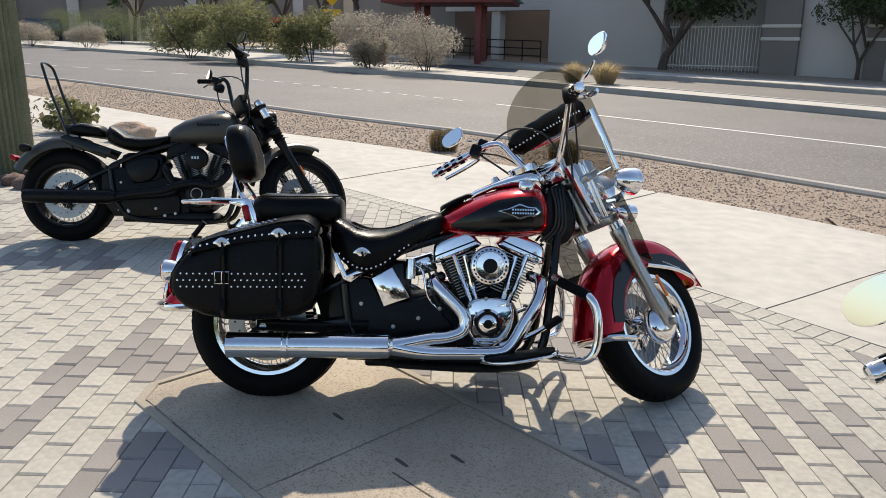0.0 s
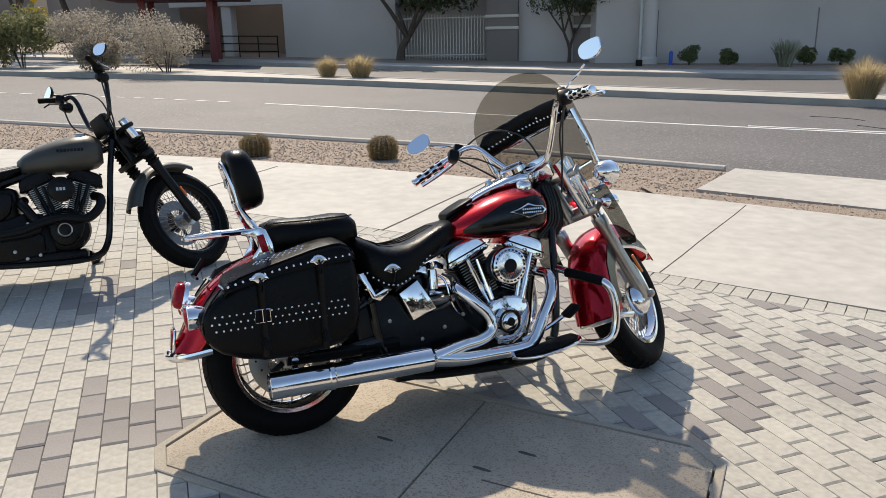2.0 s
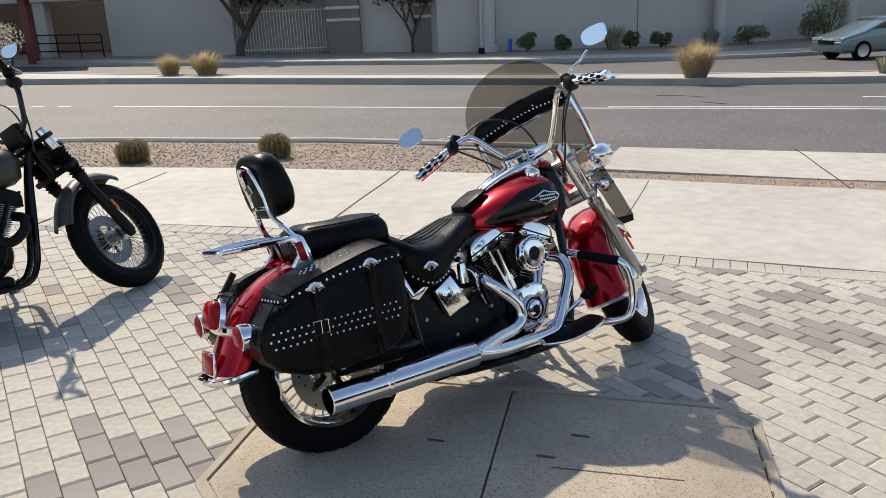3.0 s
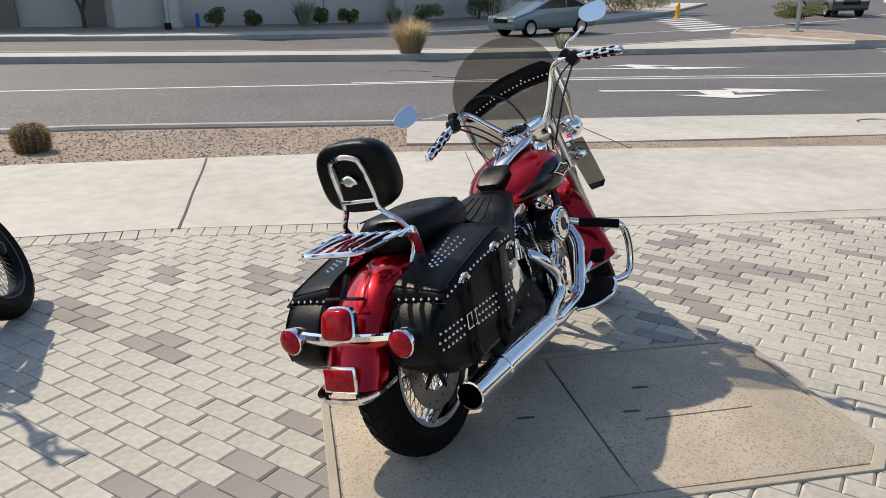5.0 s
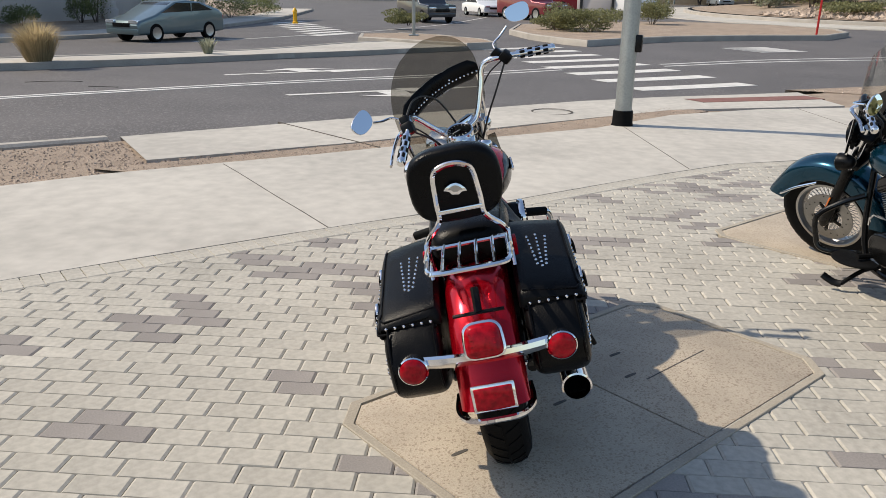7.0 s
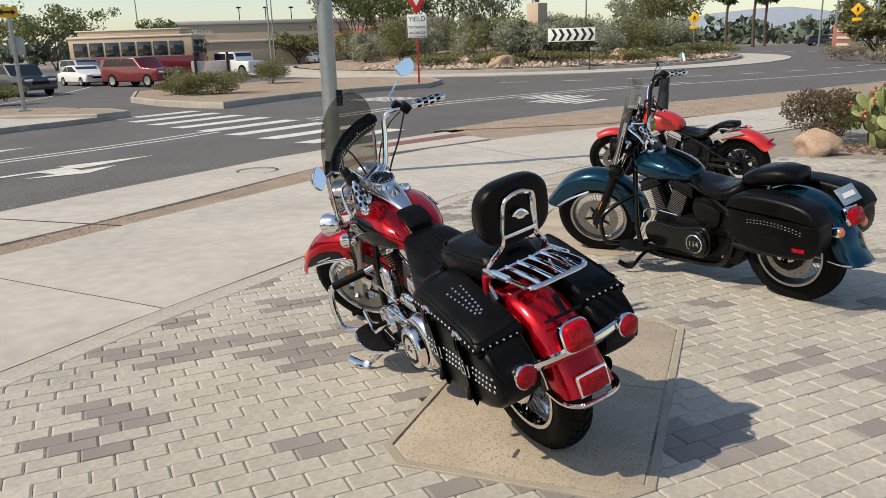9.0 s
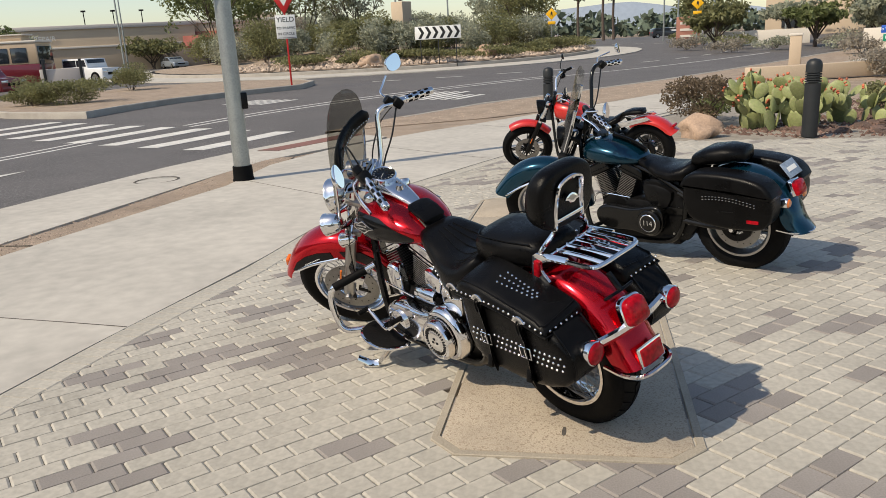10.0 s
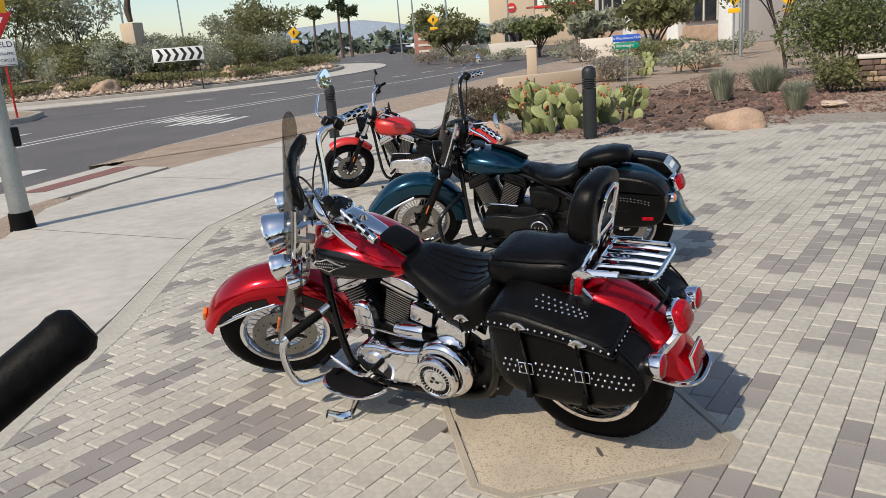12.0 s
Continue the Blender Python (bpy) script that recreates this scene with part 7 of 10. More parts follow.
def red_roadster():
    B = G @ pose(3.29, -2.31, 0, 0, 0, 22.5) @ pose(0, 0, 0, -11, 0, 0)
    sp = dict(steer=28, paint=BRIGHTRED, metal=SATIN, bright=CHROME, front=(0.325, 0.13, 0.235), rim=SATIN, spokes=0, hub=SATIN, cast=7, disc=1, bags=False, band=STEEL,
              rear_guard=(60, 148, 0.12, 0.05), flare=0.03, front_guard=(62, 150, 0.075, 0.03), boots=False, tank=[(x, w * 1.12, a, b + 0.055) for x, w, a, b in DASH_TANK], bars=None, rocker=CHROME,
              seat=[(0.38, 0.10, 0.66, 0.75), (0.42, 0.14, 0.64, 0.735), (0.52, 0.15, 0.62, 0.68), (0.62, 0.14, 0.63, 0.685), (0.72, 0.10, 0.65, 0.71), (0.78, 0.07, 0.68, 0.725)],
              pillion=[(0.10, 0.05, 0.745, 0.775), (0.12, 0.09, 0.74, 0.80), (0.25, 0.10, 0.73, 0.80), (0.34, 0.08, 0.72, 0.775)],
              primary=CHROME, pipes=PIPES_SLASH, mufflers=[(0.47, -0.12, -0.235, 0.30, 0.044)], exhaust=CHROME,
              bar=[(1.23, 0.055, 0.965), (1.22, 0.13, 0.985), (1.21, 0.19, 1.05), (1.19, 0.235, 1.10), (1.15, 0.28, 1.12), (1.11, 0.33, 1.12), (1.0, 0.46, 1.09)],
              barmat=CHROME, grip=RUBBER, grip_end=CHROME, ribs=False, mirror=SATIN, ind=True, lamp_r=0.09)
    bike, S, I = cruiser(B, sp, "bright red roadster motorcycle with black cast wheels")
    for s in (-1, 1):
        part("fender_strut", plate([(0.40, 0.66), (0.05, 0.73), (0.0, 0.70), (0.05, 0.68), (0.36, 0.60)], s * 0.122, s * 0.132, 0.004), CHROME, bike)
    part("tail_lamp", box(0.04, 0.10, 0.03, (-0.24, 0, 0.60), 0.012, pose(0, 0, 0, 0, 25, 0)), REDLENS, bike)
    return bike


dark_bobber()
blue_tourer()
red_roadster()

# ---- markings and joints ----
def paint(name, quad, h, label="worn white road marking", mt=None, n=6):
    a, b, c, d = quad
    ob = obj(name, strip([a, b], [d, c], h, n, 2), mt or ROADPAINT, 0)
    return tagged(ob, label, "road marking", kind="structure")


def paint_line(pts, w, h=-0.094):
    ob = obj("lane_line", strip(offset_line(pts, w / 2), offset_line(pts, -w / 2), h, 50, 1), ROADPAINT, 0)
    return tagged(ob, "long worn white lane line", "road marking", kind="structure")


def fan(pts, k):
    return curve_pts([(x, y, 0) for x, y in pts], k)


def smooth2(pts, k=6):
    return [(p.x, p.y) for p in fan(pts, k)]


paint_line(smooth2([(0.8, 17.5), (4.2, 14.55), (7.2, 11.9), (8.25, 10.98), (10.7, 8.9), (12.9, 6.85), (15.22, 4.37), (17.92, 1.52)]), 0.12)
paint_line(smooth2([(8.45, 11.1), (10.95, 9.05), (13.2, 7.05), (15.62, 4.56), (18.41, 1.7)]), 0.12)
paint_line(smooth2([(19.74, -1.48), (21.97, -5.15), (23.83, -9.82), (25.33, -15.75), (26.26, -22.73), (26.84, -30.72), (28.76, -43.65)]), 0.14)
paint_line(smooth2([(20.34, -1.47), (22.67, -5.13), (24.63, -9.78), (26.23, -15.71), (27.26, -22.68)]), 0.14)
paint_line([(25.91, 15.03), (31.08, 12.31), (36.06, 9.73), (44.03, 6.87), (56.01, 4.45)], 0.12)
dash = smooth2([(-24.54, 36.09), (-15.41, 28.33), (-8.1, 24.2), (-4.1, 21.3), (-2.0, 19.75), (0.3, 17.9)], 10)
acc = lines(dash, 0.75)
for i in range(0, len(acc) - 1, 2):
    a, b = Vector((*acc[i], 0)), Vector((*acc[i + 1], 0))
    t = (b - a).normalized()
    nn = Vector((-t.y, t.x, 0)) * 0.05
    paint("lane_dash", [tuple((p)[:2]) for p in (a + nn, b + nn, b - nn, a - nn)], -0.094, "short white lane dash")
# two short open cracks in the asphalt
CRACK = mat("dark_open_crack", (0.018, 0.016, 0.015), 0.95, var=0.3, scale=8)
for pts in ([(10.72, 12.02), (10.95, 11.84), (11.08, 11.66), (11.20, 11.42), (11.18, 11.16)], [(10.44, 10.62), (10.47, 10.36), (10.49, 10.08)]):
    tagged(obj("crack", strip(offset_line(pts, 0.022), offset_line(pts, -0.014), -0.093, 12, 1), CRACK, 0), "short dark open crack in the asphalt", "crack", kind="structure")
# dashed circle of the roundabout's outer lane
for i in range(20):
    a = radians(150 + i * 6.2)
    r = 33.5
    p = Vector((RC[0] + r * math.cos(a), RC[1] + r * math.sin(a), 0))
    t = Vector((-math.sin(a), math.cos(a), 0))
    nn = Vector((math.cos(a), math.sin(a), 0)) * 0.09
    paint("lane_dash", [tuple(q[:2]) for q in (p + nn, p + nn + t * 1.6, p - nn + t * 1.6, p - nn)], -0.094, "short white lane dash")
# zebra crossing
for k in range(8):
    c = Vector((14.5 + k * 1.62, -1.15 + k * 0.53, 0))
    t = Vector((0.55, -0.835, 0))
    nn = Vector((0.835, 0.55, 0)) * 0.30
    paint("crossing_bar", [tuple(q[:2]) for q in (c - t * 1.75 - nn, c + t * 1.75 - nn, c + t * 1.75 + nn, c - t * 1.75 + nn)], -0.092, "white zebra crossing bar")
for k in range(8):
    c = Vector((32.56 + k * 1.5, 11.05 + k * 0.75, 0))
    t = Vector((0.9, -0.42, 0))
    nn = Vector((0.42, 0.9, 0)) * 0.29
    paint("crossing_bar", [tuple(q[:2]) for q in (c - t * 1.5 - nn, c + t * 1.5 - nn, c + t * 1.5 + nn, c - t * 1.5 + nn)], -0.092, "white zebra crossing bar")


def road_arrow(x, y, ang, size, hook=1):
    """A turn arrow: shaft, bent neck and head."""
    bm = bmesh.new()
    L = size
    for poly in ([(-L, -0.09), (0.1 * L, -0.09), (0.1 * L, 0.09), (-L, 0.09)], [(0.1 * L, -0.32), (L, 0.0), (0.1 * L, 0.32)], [(-0.2 * L, 0.05 * hook), (0.1 * L, 0.05 * hook), (0.0, 0.62 * hook), (-0.22 * L, 0.62 * hook)],
                 [(-0.5 * L, 0.6 * hook), (-0.1 * L, 1.05 * hook), (0.35 * L, 0.6 * hook)]):
        vs = []
        for u, v in poly:
            q = Matrix.Rotation(ang, 2) @ Vector((u, v))
            vs.append(bm.verts.new((x + q.x, y + q.y, ground(x + q.x, y + q.y) - 0.092)))
        bm.faces.new(vs)
    tagged(obj("road_arrow", bm, ROADPAINT, 0), "worn white turn arrow on the asphalt", "road marking", kind="structure")


road_arrow(11.63, 5.15, math.atan2(-0.86, 0.72), 2.2, -1)
road_arrow(15.25, 7.51, math.atan2(-0.80, 0.80), 2.4, 1)
# worn letter bars before the roundabout
for r, (x, y) in enumerate(((20.91, -11.36), (22.95, -12.16), (27.44, -6.61))):
    for k in range(5):
        t = Vector((0.42, -0.90, 0))
        nn = Vector((0.90, 0.42, 0))
        c = Vector((x, y, 0)) + nn * (k - 2) * 0.48
        paint("letter_bar", [tuple(q[:2]) for q in (c - t * 1.1 - nn * 0.13, c + t * 1.1 - nn * 0.13, c + t * 1.1 + nn * 0.13, c - t * 1.1 + nn * 0.13)], -0.092, "worn white letter stroke on the asphalt")

CRACK = mat("dark_joint", (0.09, 0.08, 0.07), 0.95, var=0.3, scale=6)
TACTILE = mat("rusty_tactile_plate", (0.22, 0.10, 0.08), 0.8, var=0.2, scale=6)
for a, b in (((0.37, 5.72), (2, 7.4)), ((1.81, 4.12), (3.73, 5.57)), ((-1.42, 7.18), (-0.04, 8.83)), ((4.46, 1.12), (7.64, 1.42)), ((-3.5, 8.92), (-2.32, 10.34)), ((6.13, -1.97), (10.12, -1.89)), ((7.71, -5.5), (11.31, -5.42)),
             ((4.93, 4.28), (6.44, 5.86)), ((8.52, -7.77), (11.82, -7.81)), ((9.23, -10.14), (12.34, -10.29))):
    ln = [(a[0] + (b[0] - a[0]) * i / 5 + 0.006 * math.sin(i * 2.1), a[1] + (b[1] - a[1]) * i / 5) for i in range(6)]
    wd = 0.009 if a[0] < 1 else 0.0035
    tagged(obj("walk_joint", strip(offset_line(ln, wd), offset_line(ln, -wd), 0.0085, 12, 1), CRACK, 0), "dark joint between walk slabs", "joint", kind="structure")
tagged(obj("tactile_plate", strip([(10.6, -0.45), (11.9, -3.0)], [(11.05, -0.22), (12.4, -2.8)], 0.006, 12, 2), TACTILE, 0), "rusty studded tactile plate at the crossing", "tactile plate", kind="structure")
mh = lathe([(0.28, 0), (0.30, 0.004), (0.32, 0)], 32)
mo = obj("manhole_ring", mh, CRACK, 0)
mo.matrix_basis = pose(8.54, 2.265, ground(8.54, 2.265) + 0.004)
tagged(mo, "round manhole outline in the concrete slab", "manhole", kind="structure")


# loose pebbles on the gravel strips
def pebbles(name, spots, size, mt, label, seed=3):
    rn = random.Random(seed)
    vs, fs = [], []
    base = [(1, 0, 0), (-0.5, 0.87, 0), (-0.5, -0.87, 0), (0.1, 0.1, 0.75), (0.3, 0.5, 0.35)]
    tri = [(0, 4, 3), (4, 1, 3), (1, 2, 3), (2, 0, 3), (0, 1, 4)]
    for x, y, h in spots:
        k = len(vs)
        s, a = size * rn.uniform(0.5, 1.5), rn.uniform(0, 6.28)
        sx, sz = rn.uniform(0.7, 1.3), rn.uniform(0.6, 1.2)
        for u, v, w in base:
            u *= sx
            vs.append((x + s * (u * math.cos(a) - v * math.sin(a)), y + s * (u * math.sin(a) + v * math.cos(a)), ground(x, y) + h + s * w * sz - s * 0.15))
        fs += [tuple(q + k for q in f) for f in tri]
    me = bpy.data.meshes.new(name)
    me.from_pydata(vs, [], fs)
    me.materials.append(mt)
    return tagged(new(name, me), label, "gravel", kind="stuff")


def scatter(a, b, n, h, seed):
    """Spots between two lines."""
    rn = random.Random(seed)
    A, B = resample(a, 200), resample(b, 200)
    out = []
    for _ in range(n):
        i, t = rn.randrange(200), rn.random()
        out.append((A[i][0] * (1 - t) + B[i][0] * t + rn.uniform(-0.1, 0.1), A[i][1] * (1 - t) + B[i][1] * t + rn.uniform(-0.1, 0.1), h))
    return out


pebbles("pebbles", scatter(offset_line(NEAR[3:11], -0.2), [(-9.3, 15.75), (-4.05, 11.65), (-1.08, 10.0), (0.8, 8.58), (2.93, 6.6), (3.6, 6.25)], 16000, -0.03, 1), 0.016, PEBBLE, "loose mixed desert gravel")
pebbles("pebbles", scatter([(3.41, 6.6), (4.53, 5.28), (6.11, 3.52), (8.02, 1.68), (9.58, 0.4)], [(3.21, 6.14), (4.18, 5.03), (5.71, 3.19), (7.44, 1.28), (9.32, -0.17)], 3500, -0.004, 2), 0.013, PEBBLE, "loose gravel beside the walk", 5)
pebbles("pebbles", scatter([(13.48, -3.13), (15.13, -5.84), (16.12, -9.7), (16.64, -14.18), (17.5, -19.65)], [(13.41, -3.73), (12.67, -6.76), (12.73, -9.87), (13.54, -14.34), (14.33, -18.31)], 3000, -0.012, 4), 0.02, PALEROCK, "pale loose gravel beside the road", 6)
pebbles("pebbles", [(RC[0] + (RR - 1 - 6 * t) * math.cos(a), RC[1] + (RR - 1 - 6 * t) * math.sin(a), 0.25 + 1.6 * (1 - (RR - 1 - 6 * t) / RR)) for a, t in ((random.uniform(2.0, 5.0), random.random() ** 1.5) for _ in range(2600))], 0.22, PALEROCK, "pale rocks round the roundabout island", 8)

# ---- plants ----
def leaf_cloud(n, rx, ry, rz, cz, size, rn, shell=0.55, aspect=2.0, lumps=7, up=0.0, flat=0.0):
    """Many small leaves in uneven clumps."""
    cen = []
    for _ in range(lumps):
        a, b = rn.uniform(0, 6.283), rn.uniform(-0.8, 1.0)
        k = rn.uniform(0.3, 0.75)
        cen.append((rx * k * math.cos(a) * math.sqrt(max(0, 1 - b * b * 0.6)), ry * k * math.sin(a) * math.sqrt(max(0, 1 - b * b * 0.6)), cz + rz * b * 0.6, rn.uniform(0.36, 0.62)))
    vs, fs = [], []
    while len(fs) < n:
        x, y, z, r = rn.choice(cen)
        v = Vector((rn.gauss(0, 1), rn.gauss(0, 1), rn.gauss(0, 1))).normalized() * (rn.random() ** (1 - shell))
        p = Vector((x + v.x * r * rx, y + v.y * r * ry, z + v.z * r * rz))
        if p.z < cz - rz * 0.98:
            p.z = cz - rz * 0.98 + rn.random() * 0.1 * rz
        d = (Vector((rn.gauss(0, 1), rn.gauss(0, 1), rn.gauss(0, 1) + up)).normalized() + v * 0.7).normalized()
        q = d.orthogonal().normalized()
        q = (Matrix.Rotation(rn.uniform(0, 6.28), 3, d) @ q)
        s = size * rn.uniform(0.6, 1.4)
        k = len(vs)
        vs += [tuple(p - q * s * 0.5), tuple(p + d * s * aspect * 0.5), tuple(p + q * s * 0.5), tuple(p - d * s * aspect * 0.5)]
        fs.append((k, k + 1, k + 2, k + 3))
    return vs, fs


def leaf_part(name, vs, fs, mt, parent, label=""):
    me = bpy.data.meshes.new(name)
    me.from_pydata(vs, [], fs)
    me.materials.append(mt)
    ob = new(name, me)
    ob.parent = parent
    return tagged(ob, label, kind="stuff")


def stems(n, r, h, rn, w=0.01, bend=0.2):
    bm = bmesh.new()
    for _ in range(n):
        a = rn.uniform(0, 6.283)
        k = rn.uniform(0.4, 1.0)
        x, y = math.cos(a) * r * k, math.sin(a) * r * k
        tube([(x * 0.1, y * 0.1, -0.02), (x * 0.5 + rn.uniform(-bend, bend) * r, y * 0.5, h * 0.45), (x, y, h * rn.uniform(0.7, 1.0))], [w, w * 0.7, w * 0.3], 5, 2, bm=bm)
    return bm


def shrub(x, y, w, h, mt, n, size, label, name="shrub", seed=0, tilt=0.0, aspect=2.0, group="", dz=0.0, shell=0.55, lumps=8):
    rn = random.Random(seed + int(x * 31 + y * 17))
    t = thing(name, pose(x, y, ground(x, y) + dz, 0, 0, rn.uniform(0, 360)), label, "shrub", group)
    part("stem", stems(5, w * 0.4, h * 0.8, rn, 0.012 + 0.006 * h), BARK, t, smooth=0)
    vs, fs = leaf_cloud(n, w / 2, w / 2, h * 0.52, h * 0.5, size, rn, shell=shell, aspect=aspect, lumps=lumps)
    leaf_part("foliage", vs, fs, mt, t)
    return t


def tuft(x, y, w, h, mt, n, label, dz=0.0, name="grass_tuft", width=0.006, group="grass tufts", droop=0.5):
    """A fountain of thin blades."""
    rn = random.Random(int(x * 77 + y * 13))
    t = thing(name, pose(x, y, ground(x, y) + dz), label, "grass")
    vs, fs = [], []
    for _ in range(n):
        a, k = rn.uniform(0, 6.283), rn.random() ** 0.7
        hh = h * rn.uniform(0.6, 1.05)
        ox, oy = math.cos(a), math.sin(a)
        b = Vector((ox * w * 0.16 * k, oy * w * 0.16 * k, 0))
        m = Vector((ox * w * 0.30 * k, oy * w * 0.30 * k, hh * 0.6))
        e = Vector((ox * w * 0.5 * k + rn.uniform(-0.05, 0.05) * w, oy * w * 0.5 * k, hh * (1 - droop * 0.35 * k)))
        s = Vector((-oy, ox, 0)) * width
        i = len(vs)
        vs += [tuple(b - s), tuple(b + s), tuple(m + s * 0.8), tuple(m - s * 0.8), tuple(e)]
        fs += [(i, i + 1, i + 2, i + 3), (i + 3, i + 2, i + 4)]
    leaf_part("foliage", vs, fs, mt, t)
    return tagged(t, group=group)


def tree(x, y, h, cr, mt, n, size, label, seed=0, trunks=1, base_h=0.35, spread=0.5, trunk_r=0.14, crown_z=None, dz=0.0, name="tree", aspect=2.2):
    rn = random.Random(seed)
    t = thing(name, pose(x, y, ground(x, y) + dz), label, "tree")
    bm = bmesh.new()
    tips = []
    for k in range(trunks):
        a0 = rn.uniform(0, 6.283)
        fx, fy = math.cos(a0) * h * 0.07, math.sin(a0) * h * 0.07
        fork = Vector((fx, fy, h * base_h * rn.uniform(0.85, 1.1)))
        tube([(0.1 * fx * k, 0.1 * fy * k, -0.15), (fx * 0.3 + rn.uniform(-0.1, 0.1), fy * 0.5, h * base_h * 0.5), tuple(fork)], [trunk_r * 1.2, trunk_r * 0.9, trunk_r * 0.75], 9, 4, bm=bm)
        for j in range(4):
            a = a0 + j * 1.57 + rn.uniform(-0.4, 0.4)
            tip = fork + Vector((math.cos(a) * cr * spread * rn.uniform(0.7, 1.2), math.sin(a) * cr * spread * rn.uniform(0.7, 1.2), h * (1 - base_h) * rn.uniform(0.35, 0.7)))
            mid = fork.lerp(tip, 0.5) + Vector((rn.uniform(-0.2, 0.2), rn.uniform(-0.2, 0.2), h * 0.06))
            tube([tuple(fork), tuple(mid), tuple(tip)], [trunk_r * 0.6, trunk_r * 0.4, trunk_r * 0.15], 7, 4, bm=bm)
            tips.append(tip)
            for q in range(3):
                e = mid.lerp(tip, rn.random()) + Vector((rn.uniform(-1, 1) * cr * 0.4, rn.uniform(-1, 1) * cr * 0.4, rn.uniform(0.05, 0.25) * h))
                tube([tuple(mid), tuple(mid.lerp(e, 0.6) + Vector((0, 0, 0.05 * h))), tuple(e)], [trunk_r * 0.25, trunk_r * 0.15, trunk_r * 0.05], 5, 3, bm=bm)
                tips.append(e)
    part("trunk", bm, BARK, t, "tapered brown trunk and limbs")
    vs, fs = [], []
    per = n // len(tips)
    for tip in tips:
        v, f = leaf_cloud(per, cr * 0.42, cr * 0.42, h * 0.16, 0, size, rn, shell=0.5, aspect=aspect, lumps=4)
        k = len(vs)
        vs += [(p[0] + tip.x, p[1] + tip.y, p[2] + tip.z) for p in v]
        fs += [tuple(q + k for q in g) for g in f]
    leaf_part("crown", vs, fs, mt, t, "open leafy crown")
    return t


def rock_mesh(rn, flat=0.6, sub=2, rough=0.22):
    bm = bmesh.new()
    bmesh.ops.create_icosphere(bm, subdivisions=sub, radius=1)
    o = Vector((rn.uniform(-9, 9), rn.uniform(-9, 9), rn.uniform(-9, 9)))
    for v in bm.verts:
        k = 1 + rough * noise.noise(v.co * 1.3 + o) * 2 + 0.4 * rough * noise.noise(v.co * 3.5 + o)
        v.co *= k
        v.co.z *= flat
    return bm


def boulder(x, y, sx, sy, sz, rz, label, mt=None, seed=1, dz=0.0):
    rn = random.Random(seed)
    b = obj("boulder", xf(rock_mesh(rn, 1.0, 3, 0.26), Matrix.Diagonal((sx, sy, sz, 1))), mt or SANDSTONE, 60)
    b.matrix_basis = pose(x, y, ground(x, y) + dz + sz * 0.42, 0, 0, rz)
    return tagged(b, label, "rock", "boulders")


def cactus_pad_mesh(mt):
    rings = []
    for z, w in ((0.0, 0.22), (0.1, 0.5), (0.3, 0.82), (0.55, 1.0), (0.78, 0.88), (0.93, 0.55), (1.0, 0.12)):
        rings.append([Vector((w * 0.36 * math.cos(a), w * 0.07 * math.sin(a), z)) for a in (2 * math.pi * i / 10 for i in range(10))])
    ob = obj("pad", loft(rings), mt, 60)
    d = ob.data
    bpy.data.objects.remove(ob)
    return d


PADMESH = cactus_pad_mesh(PEARO)
fr = obj("fruit", lathe([(0, 0), (0.014, 0.006), (0.02, 0.03), (0.016, 0.05), (0, 0.052)], 7), FRUIT, 60)
FRUITMESH = fr.data
bpy.data.objects.remove(fr)


def prickly_pear(x, y, rad, pads, size, seed, label, fruits=True):
    rn = random.Random(seed)
    t = thing("prickly_pear", pose(x, y, ground(x, y) - 0.04), label, "cactus")
    open_pads = []
    for _ in range(max(4, pads // 6)):
        a, k = rn.uniform(0, 6.283), rad * rn.random() ** 0.6
        m = at(k * math.cos(a), k * math.sin(a), 0, Euler((rn.uniform(-0.35, 0.35), rn.uniform(-0.3, 0.3), rn.uniform(0, 6.28))).to_matrix().to_4x4())
        open_pads.append((m, size * rn.uniform(0.85, 1.15), 0))
    made = 0
    i = 0
    while made < pads and i < len(open_pads):
        m, s, lev = open_pads[i]
        i += 1
        made += 1
        share("pad", PADMESH, t, m @ Matrix.Diagonal((s, s, s, 1)))
        kids = rn.choice((1, 2, 2, 3)) if lev < 4 else 0
        for _ in range(kids):
            e = rn.uniform(-0.9, 0.9)
            c = m @ at(0.30 * s * math.sin(e), 0, s * (0.62 + 0.33 * math.cos(e)), Euler((rn.uniform(-0.5, 0.5), e * 0.8, rn.uniform(-0.7, 0.7))).to_matrix().to_4x4())
            open_pads.append((c, s * rn.uniform(0.75, 1.0), lev + 1))
        if fruits and lev >= 2 and rn.random() < 0.6:
            for _ in range(rn.randint(1, 4)):
                e = rn.uniform(-0.8, 0.8)
                share("fruit", FRUITMESH, t, m @ at(0.32 * s * math.sin(e), 0, s * (0.68 + 0.29 * math.cos(e)), pose(0, 0, 0, 0, math.degrees(e) * 0.7, 0)))
    return t


